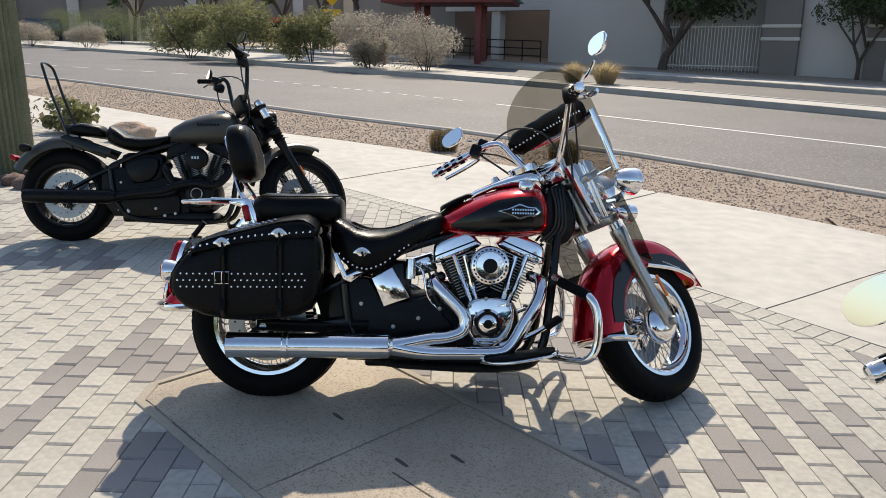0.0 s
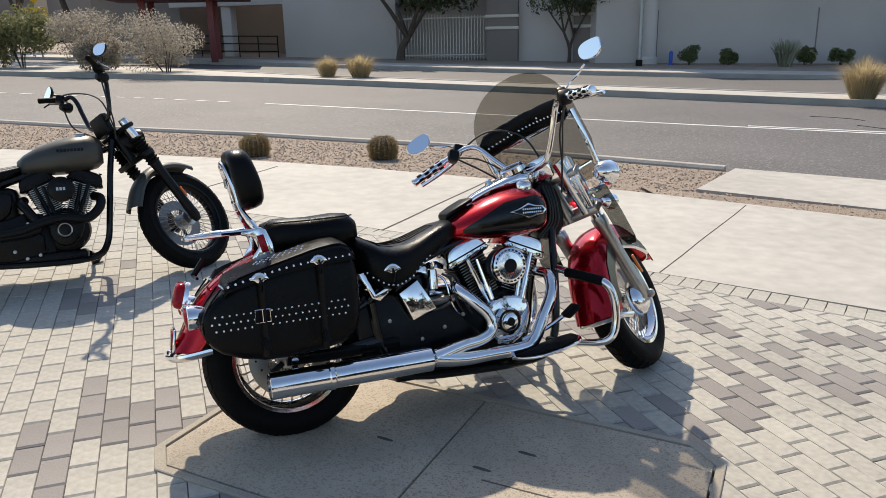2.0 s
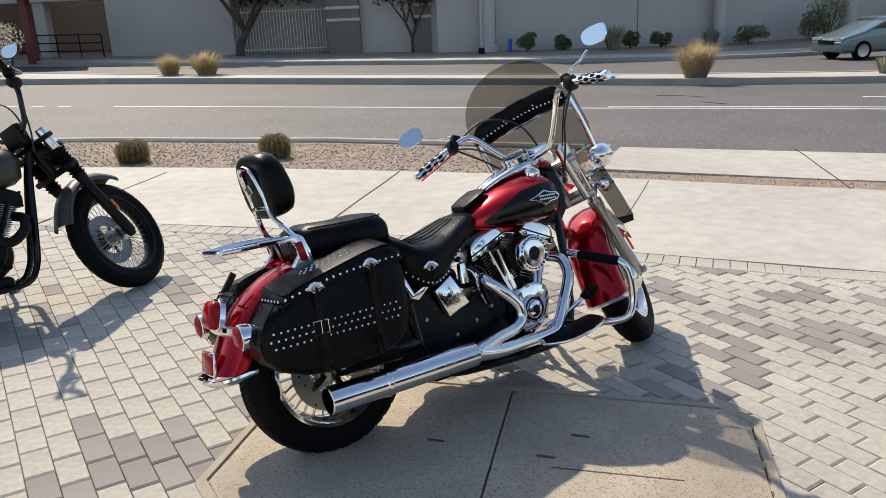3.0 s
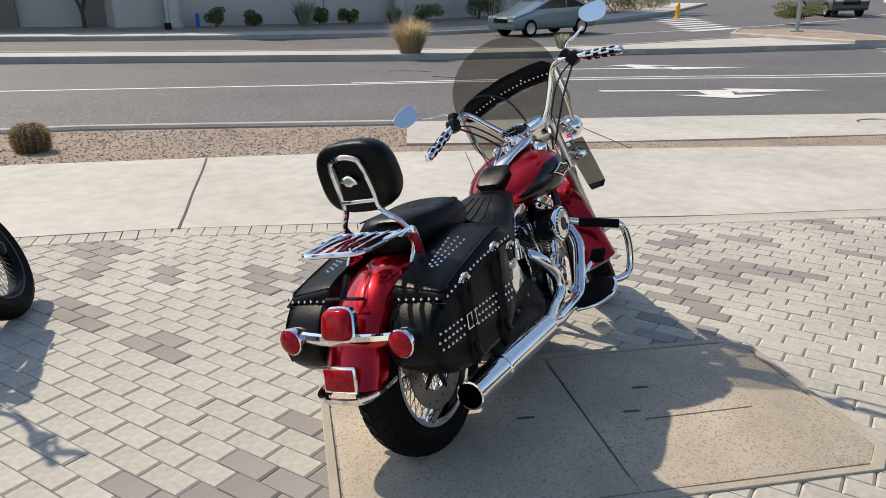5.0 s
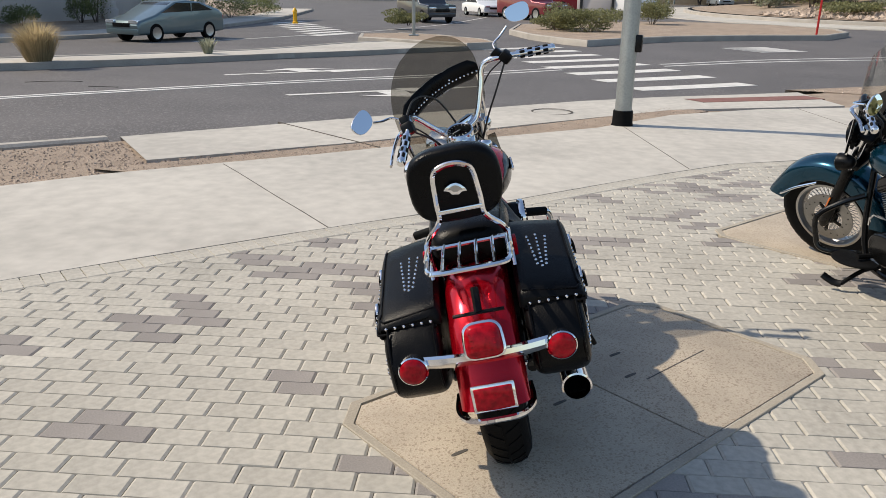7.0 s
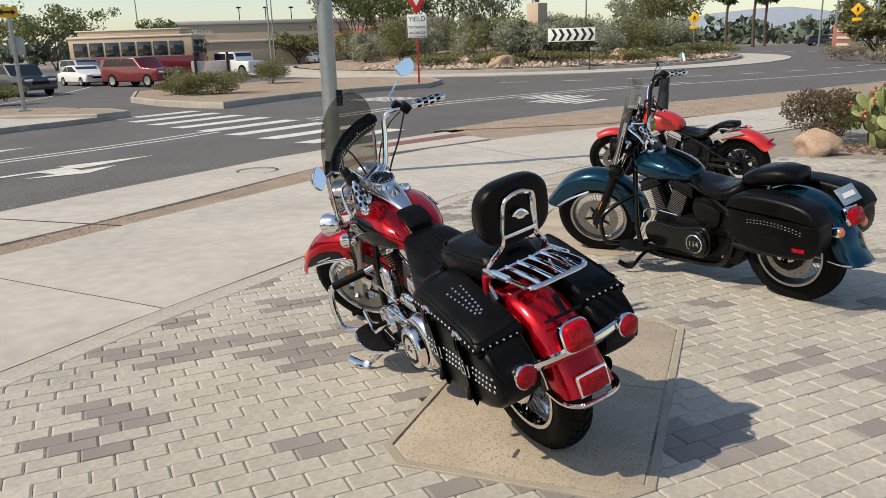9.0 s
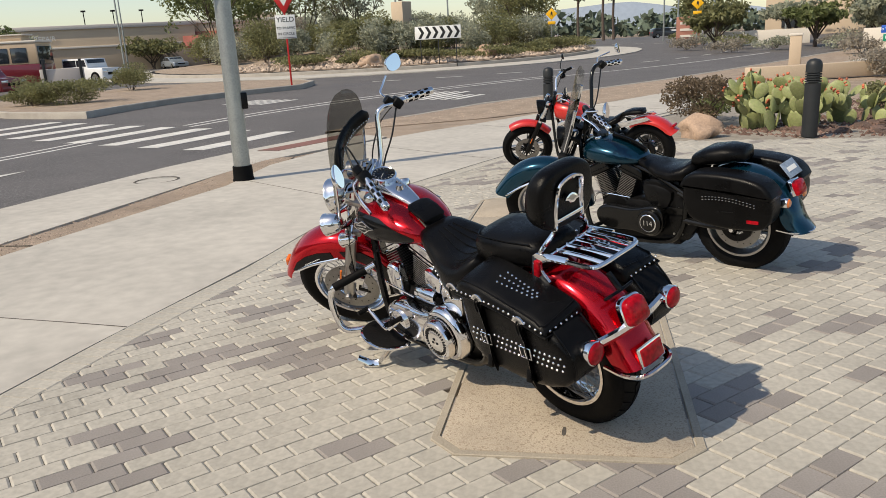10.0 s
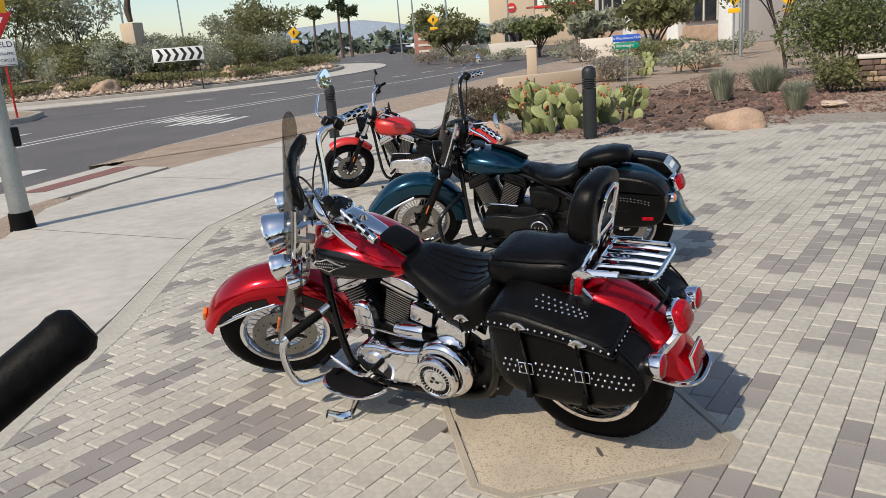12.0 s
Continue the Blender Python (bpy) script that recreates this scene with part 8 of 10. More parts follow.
def barrel_cactus(x, y, r, h, seed):
    """A ribbed barrel with rows of straw-coloured spines."""
    t = thing("barrel_cactus", pose(x, y, ground(x, y) - 0.035, 0, 0, seed * 20), "small ribbed golden barrel cactus on gravel", "cactus", "barrel cacti")
    rings = []
    n = 36
    for k in range(9):
        z = h * k / 8
        w = r * (0.86 + 0.14 * math.sin(math.pi * k / 8)) * (1 if k < 6 else (1 - ((k - 5) / 3.6) ** 2))
        rings.append([Vector((w * (1 - (0.12 if i % 2 else 0)) * math.cos(2 * math.pi * i / n), w * (1 - (0.12 if i % 2 else 0)) * math.sin(2 * math.pi * i / n), z)) for i in range(n)])
    part("body", loft(rings), BARREL, t, smooth=20)
    rn = random.Random(seed)
    vs, fs = [], []
    for i in range(0, n, 2):
        a = 2 * math.pi * i / n
        for k in range(14):
            z = h * (k + 0.5) / 14.5
            w = r * (0.86 + 0.14 * math.sin(math.pi * z / h)) * (1 if z < h * 0.62 else max(0.1, 1 - ((z / h - 0.62) / 0.45) ** 2))
            for _ in range(9):
                p = Vector((w * math.cos(a), w * math.sin(a), z))
                d = (Vector((math.cos(a), math.sin(a), 0.3)) + Vector((rn.gauss(0, 0.7), rn.gauss(0, 0.7), rn.gauss(0, 0.7)))).normalized() * 0.05
                s = d.orthogonal().normalized() * 0.003
                q = len(vs)
                vs += [tuple(p - s), tuple(p + s), tuple(p + d)]
                fs.append((q, q + 1, q + 2))
    leaf_part("spine", vs, fs, SPINES, t, "straw-coloured spines")
    return t


def saguaro(x, y, r, h):
    t = thing("saguaro", pose(x, y, ground(x, y) - 0.1), "tall ribbed green saguaro cactus trunk among stones", "cactus")
    rings, n = [], 52
    for k in range(22):
        z = h * k / 21
        w = r * (0.92 + 0.08 * math.sin(z * 1.3)) * (1 if k < 19 else (1 - ((k - 18) / 3.4) ** 2))
        rings.append([Vector((w * (1 if i % 2 else 0.86) * math.cos(2 * math.pi * i / n), w * (1 if i % 2 else 0.86) * math.sin(2 * math.pi * i / n), z)) for i in range(n)])
    part("trunk", loft(rings), SAGUARO, t, smooth=25)
    rn = random.Random(5)
    vs, fs = [], []
    for i in range(1, n, 2):
        a = 2 * math.pi * i / n
        for k in range(int(h / 0.03)):
            z = k * 0.03
            for _ in range(3):
                p = Vector((r * 0.97 * math.cos(a), r * 0.97 * math.sin(a), z))
                d = (Vector((math.cos(a), math.sin(a), 0)) + Vector((rn.gauss(0, 0.8), rn.gauss(0, 0.8), rn.gauss(0, 0.8)))).normalized() * 0.022
                s = d.orthogonal().normalized() * 0.0012
                q = len(vs)
                vs += [tuple(p - s), tuple(p + s), tuple(p + d)]
                fs.append((q, q + 1, q + 2))
    leaf_part("spines", vs, fs, SAGE, t, "fine grey spines")
    return t


barrel_cactus(-0.18, 9.91, 0.165, 0.27, 1)
barrel_cactus(1.3, 9.21, 0.165, 0.29, 2)
saguaro(-4.3, 7.16, 0.22, 3.6)
shrub(-5.22, 10.2, 0.9, 0.45, LEAFO, 900, 0.05, "low olive green shrub beside a boulder", seed=3)
shrub(-5.5, 9.09, 0.9, 0.75, DRYBROWN, 900, 0.05, "dry brown shrub behind the saguaro", seed=4)
boulder(-4.16, 9.61, 0.27, 0.22, 0.17, 20, "tan boulder on the gravel", seed=3)
for i, (x, y) in enumerate(((-4.36, 6.81), (-4.06, 6.76), (-4.61, 6.7), (-4.02, 7.06), (-4.81, 6.85), (-4.26, 6.51), (-3.86, 6.62), (-4.66, 6.4))):
    boulder(x, y, 0.13, 0.10, 0.07, i * 40, "dark lava stone at the cactus foot", LAVA, i + 20)

# the planted bed behind the forecourt
prickly_pear(5.15, -7.75, 0.66, 190, 0.36, 11, "large prickly pear cactus with orange fruit")
prickly_pear(4.45, -9.15, 0.5, 55, 0.29, 12, "spreading prickly pear cactus with orange fruit")
prickly_pear(10.39, -26.01, 1.6, 110, 0.36, 13, "far prickly pear cactus clump", False)
shrub(6.35, -7.2, 1.5, 0.95, DRYBROWN, 3400, 0.032, "dense dry brown bush at the bed's edge", seed=8, shell=0.7)
shrub(7.15, -8.54, 1.3, 0.62, LEAFG, 1500, 0.035, "low green shrub behind a brown bush", seed=9)
shrub(4.95, -10.6, 1.0, 0.62, LEAFO, 1500, 0.036, "rounded olive green shrub", seed=10)
shrub(10.6, -22.9, 2.7, 0.95, SAGE, 2000, 0.06, "grey-brown twiggy bush in the planted bed", seed=13)
tuft(3.62, -13.1, 1.0, 0.82, GREYGREEN, 700, "upright grey green desert milkweed", name="milkweed", width=0.008, group="milkweed clumps", droop=0.3)
tuft(3.15, -15.25, 1.6, 0.78, GREYGREEN, 700, "spreading grey green desert milkweed", name="milkweed", width=0.009, group="milkweed clumps", droop=0.4)
tuft(1.35, -10.1, 0.85, 0.62, GREYGREEN, 600, "upright grey green desert milkweed", name="milkweed", width=0.007, group="milkweed clumps", droop=0.3)
shrub(1.5, -14.3, 1.9, 0.85, LEAFO, 2400, 0.05, "olive green shrub under a clipped hedge", seed=15)
shrub(1.6, -16.11, 2.7, 2.5, LEAFG, 6500, 0.055, "large dense green shrub beside a stone wall", seed=16, shell=0.75, lumps=14)
shrub(-1.23, -17.55, 3.2, 2.9, LEAFG, 5000, 0.06, "large dense green shrub beside a stone wall", seed=17, shell=0.75, lumps=12)
tree(3.81, -20.31, 5.2, 2.4, LEAFG, 5200, 0.07, "young palo verde tree with thin pale limbs", 21, 2, 0.25, 0.7, 0.05)
boulder(1.62, -7.35, 0.46, 0.28, 0.19, 8, "long tan sandstone boulder at the paver edge", seed=5)
boulder(5.36, -5.8, 0.36, 0.27, 0.24, -10, "rounded tan boulder beside the pavers", seed=6)
boulder(0.8, -10.8, 0.26, 0.2, 0.06, 0, "flat pale stone in the gravel", PALEROCK, seed=7)
boulder(9.42, -28.86, 0.9, 0.7, 0.75, 30, "large tan boulder far in the bed", seed=9)
# lava rocks
def bed_edge(x):
    return float(np.interp(x, [-0.3, 1.8, 3.65, 4.8, 5.57], [-8.74, -7.55, -6.45, -5.55, -5.0]))


rn = random.Random(4)
LM = []
for i in range(6):
    o = obj("rock", rock_mesh(random.Random(i + 40), rn.uniform(0.45, 0.7), 1, 0.35), LAVA, 0)
    LM.append(o.data)
    bpy.data.objects.remove(o)
heap = new("rock_heap")
heap.matrix_basis = Matrix()
tagged(heap, "scattered red-brown lava rocks in the planted bed", "rocks")
count = 0
while count < 290:
    u, v = rn.random(), rn.random()
    y = -7.3 - 9.5 * u ** 1.4
    x0, x1 = np.interp(-y, [7.0, 8.0, 10, 13, 17], [3.5, 1.7, 1.5, 2.6, 4.0]), np.interp(-y, [7.0, 8.5, 10, 13, 17], [5.3, 4.1, 4.4, 5.5, 6.8])
    x = x0 + (x1 - x0) * v
    if y > float(np.interp(x, [-0.3, 1.8, 3.65, 4.8, 5.57], [-8.74, -7.55, -6.45, -5.55, -5.0])) - 0.1:
        continue
    s = rn.uniform(0.05, 0.13) * (1 if rn.random() < 0.9 else 1.5)
    share("rock", LM[count % 6], heap, Matrix.Translation((x, y, ground(x, y) - 0.05 + s * 0.3)) @ Euler((rn.uniform(-0.3, 0.3), rn.uniform(-0.3, 0.3), rn.uniform(0, 6.28))).to_matrix().to_4x4() @ Matrix.Diagonal((s * rn.uniform(0.9, 1.5), s, s, 1)))
    count += 1
pebbles("loose_rocks", [(x, y, -0.04) for x, y in ((rn.uniform(1.0, 5.9), rn.uniform(-15.3, -6.4)) for _ in range(4600)) if y < bed_edge(x) - 0.12], 0.075, LAVAJ, "broken red-brown lava rock", 5)
pebbles("pebbles", [(rn.uniform(-2.5, 7.5), rn.uniform(-24, -6.9), -0.05) for _ in range(14000)], 0.045, LAVAJ, "small red-brown gravel in the planted bed", 12)

# ---- street furniture ----
FACE = pose(0, 0, 0, 90, 0, 0)   # lettering stands upright and looks to -y


def stand(name, x, y, rz, label, category, group=""):
    return thing(name, pose(x, y, ground(x, y), 0, 0, rz), label, category, group)


def facing(x, y, tx, ty):
    """The turn by which a thing's -y side looks at (tx, ty)."""
    return math.degrees(math.atan2(ty - y, tx - x)) + 90


def bollard(x, y):
    t = stand("bollard", x, y, 0, "charcoal round-topped bollard light with louvred head", "bollard", "bollards")
    part("post", lathe([(0, 0), (0.115, 0), (0.115, 0.82), (0, 0.82)], 24), BOLL, t)
    prof = []
    for i in range(5):
        z = 0.83 + i * 0.036
        prof += [(0.09, z), (0.118, z + 0.006), (0.118, z + 0.026), (0.09, z + 0.03)]
    part("louvres", lathe([(0, 0.82)] + prof + [(0, 1.02)], 24), BOLL, t)
    part("cap", lathe([(0, 1.0), (0.117, 1.0), (0.117, 1.09), (0.105, 1.14), (0.07, 1.175), (0, 1.19)], 24), BOLL, t)


bollard(3.81, -6.48)
bollard(10.43, -7.02)

# tall pole beside the crossing
t = stand("sign_pole", 7.37, 1.38, facing(7.37, 1.38, -2.5, 5), "galvanised steel sign pole with a yellow arrow board", "pole")
part("pole", lathe([(0.115, 0), (0.112, 0.3), (0.10, 6.5), (0, 6.5)], 20), GALV, t)
part("sleeve", lathe([(0.15, 0), (0.138, 0.04), (0.132, 0.2), (0.12, 0.21)], 20), RUBBER, t, "black rubber sleeve")
b = part("arrow_board", box(0.62, 0.012, 0.36, (0, -0.12, 2.62), 0.004), SIGNYEL, t, "yellow board with a black arrow")
part("arrow", plate([(-0.2, 2.58), (0.05, 2.58), (0.05, 2.52), (0.2, 2.62), (0.05, 2.72), (0.05, 2.66), (-0.2, 2.66)], -0.130, -0.127), BLACKP, b)
part("push_button", box(0.09, 0.08, 0.22, (0.13, -0.02, 1.08), 0.015), SATIN, t, "black push button box")

# sign at the median nose
t = stand("sign_pole", 28.34, 6.84, facing(28, 7, -3, 4), "galvanised pole with a yellow two-way arrow board", "pole")
part("pole", lathe([(0.07, 0), (0.07, 3.6), (0, 3.6)], 14), GALV, t)
part("foot", box(0.4, 0.4, 0.04, (0, 0, 0.17), 0.005), GALV, t)
b = part("arrow_board", box(0.7, 0.012, 0.36, (-0.05, -0.08, 3.55), 0.004), SIGNYEL, t)
part("arrow", plate([(-0.33, 3.55), (-0.18, 3.66), (-0.18, 3.59), (0.1, 3.59), (0.1, 3.66), (0.24, 3.55), (0.1, 3.44), (0.1, 3.51), (-0.18, 3.51), (-0.18, 3.44)], -0.092, -0.088), BLACKP, b)
part("back_board", box(0.5, 0.012, 0.6, (0.1, 0.08, 2.4), 0.004), GALV, t)

# yield sign
t = stand("yield_sign", 34.38, -11.03, facing(34, -12, -2.9, 4.8), "red and white yield sign on a red post", "sign", "")
part("post", box(0.09, 0.09, 4.2, (0, 0.04, 2.1), 0.01), SIGNRED, t, "red post")
b = part("triangle", plate([(-0.58, 4.75), (0.58, 4.75), (0.66, 4.66), (0.06, 3.68), (-0.06, 3.68), (-0.66, 4.66)], -0.02, 0.0, 0.003), SIGNRED, t)
part("triangle_field", plate([(-0.30, 4.52), (0.30, 4.52), (0.0, 4.02)], -0.026, -0.021), SIGNWHITE, b)
text_mesh("lettering", "YIELD", 0.13, SIGNRED, b, at(0, -0.028, 4.43, FACE))
b = part("plate", box(0.98, 0.02, 1.15, (0, -0.01, 3.02), 0.008), SIGNWHITE, t, "white plate with black words")
for body, z, sz in (("YIELD", 3.36, 0.34), ("TO TRAFFIC", 2.96, 0.17), ("IN CIRCLE", 2.68, 0.18)):
    text_mesh("lettering", body, sz, BLACKP, b, at(0, -0.024, z, FACE))
part("border", plate([(-0.46, 2.48), (0.46, 2.48), (0.46, 2.50), (-0.46, 2.50)], -0.024, -0.021), BLACKP, b)

# chevron board on the round island
t = stand("chevron_board", 44.71, -27.21, facing(43, -29, -2.3, 5.3), "black and white chevron board on three posts", "sign")
b = part("board", box(3.35, 0.04, 0.92, (0, -0.04, 2.45), 0.005), SIGNWHITE, t)
for i in range(6):
    x = -1.45 + i * 0.52
    part("chevron", plate([(x, 2.05), (x + 0.22, 2.05), (x + 0.46, 2.45), (x + 0.22, 2.85), (x, 2.85), (x + 0.24, 2.45)], -0.067, -0.062), BLACKP, b)
for x in (-1.3, 0, 1.3):
    part("post", box(0.07, 0.07, 2.3, (x, 0.02, 1.15), 0.005), BLACKP, t)


def walk_sign(x, y, z, rz, s=0.75):
    t = stand("crossing_sign", x, y, rz, "yellow diamond crossing sign on a steel pole", "sign", "crossing signs")
    part("post", lathe([(0.04, 0), (0.04, z + 0.5), (0, z + 0.5)], 10), GALV, t)
    b = part("diamond", plate([(-s * 0.68, z), (0, z + s * 0.68), (s * 0.68, z), (0, z - s * 0.68)], -0.07, -0.055, 0.003), SIGNYEL, t)
    part("symbol", plate([(-0.1 * s, z - 0.3 * s), (0.02 * s, z - 0.05 * s), (0.12 * s, z - 0.3 * s), (0.12 * s, z + 0.15 * s), (0, z + 0.3 * s), (-0.1 * s, z + 0.12 * s)], -0.075, -0.071), BLACKP, b)
    part("lower_plate", box(s * 0.9, 0.012, s * 0.35, (0, -0.062, z - s * 1.0), 0.003), SIGNYEL, t)


walk_sign(52.91, -45.76, 3.5, facing(50, -48, -2, 5), 0.8)
walk_sign(40.22, -50.7, 3.6, facing(37, -52, -2, 5), 0.75)
walk_sign(9.11, -32.98, 2.9, facing(7, -33, -2, 5), 0.62)
walk_sign(6.97, -34.18, 2.6, facing(5, -34, -2, 5), 0.5)
walk_sign(-7.13, 43.37, 3.4, 0, 1.1)
t = stand("street_sign", 7.49, -16.68, facing(6.5, -17, -1.9, 5.4), "blue and green street name signs on a short post", "sign")
part("post", lathe([(0.025, 0), (0.025, 1.72), (0, 1.72)], 8), GALV, t)
b = part("blue_blade", plate([(-0.42, 1.51), (0.34, 1.51), (0.43, 1.61), (0.34, 1.71), (-0.42, 1.71)], -0.03, -0.018, 0.002), SIGNBLUE, t, "blue pointed sign")
text_mesh("lettering", "To Westbound FLW", 0.105, SIGNWHITE, b, at(-0.03, -0.033, 1.61, FACE))
b = part("green_blade", plate([(-0.36, 1.30), (0.30, 1.30), (0.38, 1.39), (0.30, 1.48), (-0.36, 1.48)], -0.03, -0.018, 0.002), SIGNGREEN, t, "green pointed sign")
text_mesh("lettering", "Northsight", 0.115, SIGNWHITE, b, at(-0.06, -0.033, 1.39, FACE))
for x, y, h in ((63.94, -35.37, 14), (68.4, -44.67, 14), (75.79, -32.3, 14), (53.93, -65.16, 12), (43.96, -57.93, 11), (9.78, -36.55, 9), (96.65, -16.8, 12), (110.01, -1.61, 12), (81.44, -66.09, 13), (84.53, -13.8, 12), (61.67, -72.09, 13), (47.81, -75.77, 12)):
    t = stand("street_lamp", x, y, 30, "tall thin grey street lamp pole", "street lamp", "street lamps")
    part("pole", lathe([(0.11, 0), (0.06, h), (0, h)], 8), GALV, t)
    part("arm", tube([(0, 0, h - 0.2), (0.8, 0, h + 0.2), (1.8, 0, h + 0.25)], 0.04, 6, 3), GALV, t)
    part("head", box(0.7, 0.25, 0.12, (2.0, 0, h + 0.22), 0.03), SATIN, t)

# ---- vehicles ----
def car(x, y, rz, L, W, H, paintmat, label, kind="sedan", dz=-0.1):
    """A parked or passing car: body, glasshouse, windows, wheels, lamps. Front is -x."""
    t = thing(kind if kind in ("bus",) else "car", pose(x, y, ground(x, y) + dz, 0, 0, rz), label, "car" if kind != "bus" else "bus", "vehicles")
    g = 0.20 * H
    prof = {"sedan": [(-0.5, 0.42), (-0.47, 0.55), (-0.24, 0.63), (-0.08, 0.95), (0.02, 1.0), (0.18, 0.97), (0.34, 0.68), (0.48, 0.63), (0.5, 0.45)],
            "hatch": [(-0.5, 0.42), (-0.48, 0.52), (-0.30, 0.66), (-0.08, 0.96), (0.06, 1.0), (0.22, 0.95), (0.44, 0.76), (0.49, 0.66), (0.5, 0.42)],
            "suv": [(-0.5, 0.45), (-0.49, 0.60), (-0.22, 0.66), (-0.12, 0.98), (0.0, 1.0), (0.40, 0.99), (0.48, 0.90), (0.5, 0.65), (0.5, 0.42)],
            "jeep": [(-0.5, 0.50), (-0.49, 0.62), (-0.16, 0.65), (-0.11, 0.98), (0.0, 1.0), (0.44, 1.0), (0.46, 0.65), (0.47, 0.55), (0.5, 0.42)]}[kind]
    out = [(u * L, v * H) for u, v in prof] + [(0.49 * L, g), (0.38 * L, g * 0.9), (-0.38 * L, g * 0.9), (-0.49 * L, g)]
    body = part("body", plate(out, -W / 2, W / 2, 0.06 * H, 3), paintmat, t)
    if kind == "jeep":
        win = [(-0.10, 0.94), (0.42, 0.94), (0.42, 0.70), (-0.13, 0.70)]
    elif kind == "suv":
        win = [(-0.10, 0.95), (0.38, 0.95), (0.44, 0.70), (-0.17, 0.70)]
    elif kind == "hatch":
        win = [(-0.07, 0.93), (0.20, 0.92), (0.36, 0.74), (-0.24, 0.70)]
    else:
        win = [(-0.07, 0.93), (0.16, 0.93), (0.29, 0.70), (-0.20, 0.68)]
    for s in (-1, 1):
        part("window", plate([(u * L, v * H) for u, v in win], s * (W / 2 + 0.002), s * (W / 2 - 0.02)), DARKGLASS, t)
        part("pillar", box(0.03 * L * 0.4, 0.02, 0.24 * H, (0.10 * L, s * (W / 2 + 0.004), 0.82 * H), 0.004), paintmat, t)
        part("head_lamp", box(0.05 * L, 0.24 * W, 0.08 * H, (-0.475 * L, s * W * 0.34, 0.50 * H), 0.02), LAMPGLASS, t)
        part("rear_lamp", box(0.04 * L, 0.18 * W, 0.10 * H, (0.485 * L, s * W * 0.38, 0.56 * H), 0.02), REDLENS, t)
        for u in (-0.31, 0.30):
            r = 0.225 * H if kind != "jeep" else 0.25 * H
            m = at(u * L, s * (W / 2 - 0.08), r, AXY if s > 0 else pose(0, 0, 0, 90, 0, 0))
            w = part("wheel", lathe([(0, -0.1), (r, -0.1), (r, 0.08), (r * 0.92, 0.1), (r * 0.66, 0.1)], 20, m), RUBBER, t)
            part("rim", lathe([(r * 0.66, 0.095), (r * 0.5, 0.08), (0, 0.09)], 20, m), STEEL, w)
    # windscreen and rear window
    (a, b), (c, d) = ((prof[2], prof[3]) if kind in ("sedan", "hatch", "suv", "jeep") else (prof[2], prof[3]), (prof[-4], prof[-3]))
    k = 0.012
    q = [(prof[2][0] * 0.95, prof[2][1]), (prof[3][0], prof[3][1] * 0.985)]
    dx, dz2 = (q[1][0] - q[0][0]) * L, (q[1][1] - q[0][1]) * H
    ln = math.hypot(dx, dz2)
    part("windscreen", box(ln * 0.9, W * 0.82, 0.012, ((q[0][0] + q[1][0]) / 2 * L - 0.012, 0, (q[0][1] + q[1][1]) / 2 * H + 0.012), 0.002, Matrix.Rotation(-math.atan2(dz2, dx), 4, "Y")), DARKGLASS, t)
    part("grille", box(0.03, W * 0.5, 0.10 * H, (-0.5 * L + 0.005, 0, 0.42 * H), 0.01), SATIN, t)
    part("bumper", box(0.08, W * 0.94, 0.12 * H, (-0.49 * L, 0, 0.28 * H), 0.03), paintmat, t)
    return t


car(26.92, 16.42, -22, 4.5, 1.75, 1.5, BLUECAR, "teal grey hatchback driving past the far kerb", "hatch")
car(52.01, 1.64, 38, 5.4, 1.95, 1.9, REDTRUCK, "maroon pickup with a canopy on the road", "suv")
car(60.19, -6.23, 30, 4.4, 1.9, 1.95, WHITECAR, "white open-roofed off-roader on the road", "jeep")
car(57.02, 5.12, 25, 4.5, 1.8, 1.4, WHITECAR, "white saloon waiting on the road", "sedan")
car(63.02, 5.12, 25, 4.6, 1.85, 1.7, SILVERCAR, "pale estate car waiting on the road", "suv")
car(47.24, 8.43, 32, 4.8, 1.95, 1.75, DARKCAR, "dark grey off-roader on the road", "suv")
car(94.04, -21.63, 5, 4.5, 1.8, 1.4, SILVERCAR, "silver blue saloon beside the low building", "sedan")
car(125.59, -152.11, 60, 5.2, 1.9, 1.8, WHITECAR, "white pickup far down the road", "suv")
car(91.42, -107.7, 60, 4.8, 1.9, 1.7, DARKCAR, "dark off-roader far down the road", "suv")
car(98.17, -123.4, 60, 4.8, 1.9, 1.7, WHITECAR, "white van far down the road", "suv")

# tram-styled bus
TAN = mat("tan_bus_paint", (0.52, 0.38, 0.25), 0.4, var=0.06, coat=0.4)
t = thing("bus", pose(64.01, 0.99, ground(64, 0.8) - 0.1, 0, 0, 58), "tan and maroon tram-styled bus on the road", "bus", "vehicles")
part("body", box(10.5, 2.5, 1.35, (0, 0, 1.05), 0.08), REDTRUCK, t)
part("upper_body", box(10.4, 2.45, 1.5, (0, 0, 2.45), 0.08), TAN, t)
part("roof", box(10.6, 2.6, 0.18, (0, 0, 3.28), 0.07), CREAM, t)
part("roof_lantern", box(8.6, 1.4, 0.42, (0.3, 0, 3.55), 0.08), TAN, t)
part("lantern_roof", box(9.0, 1.6, 0.10, (0.3, 0, 3.80), 0.04), CREAM, t)
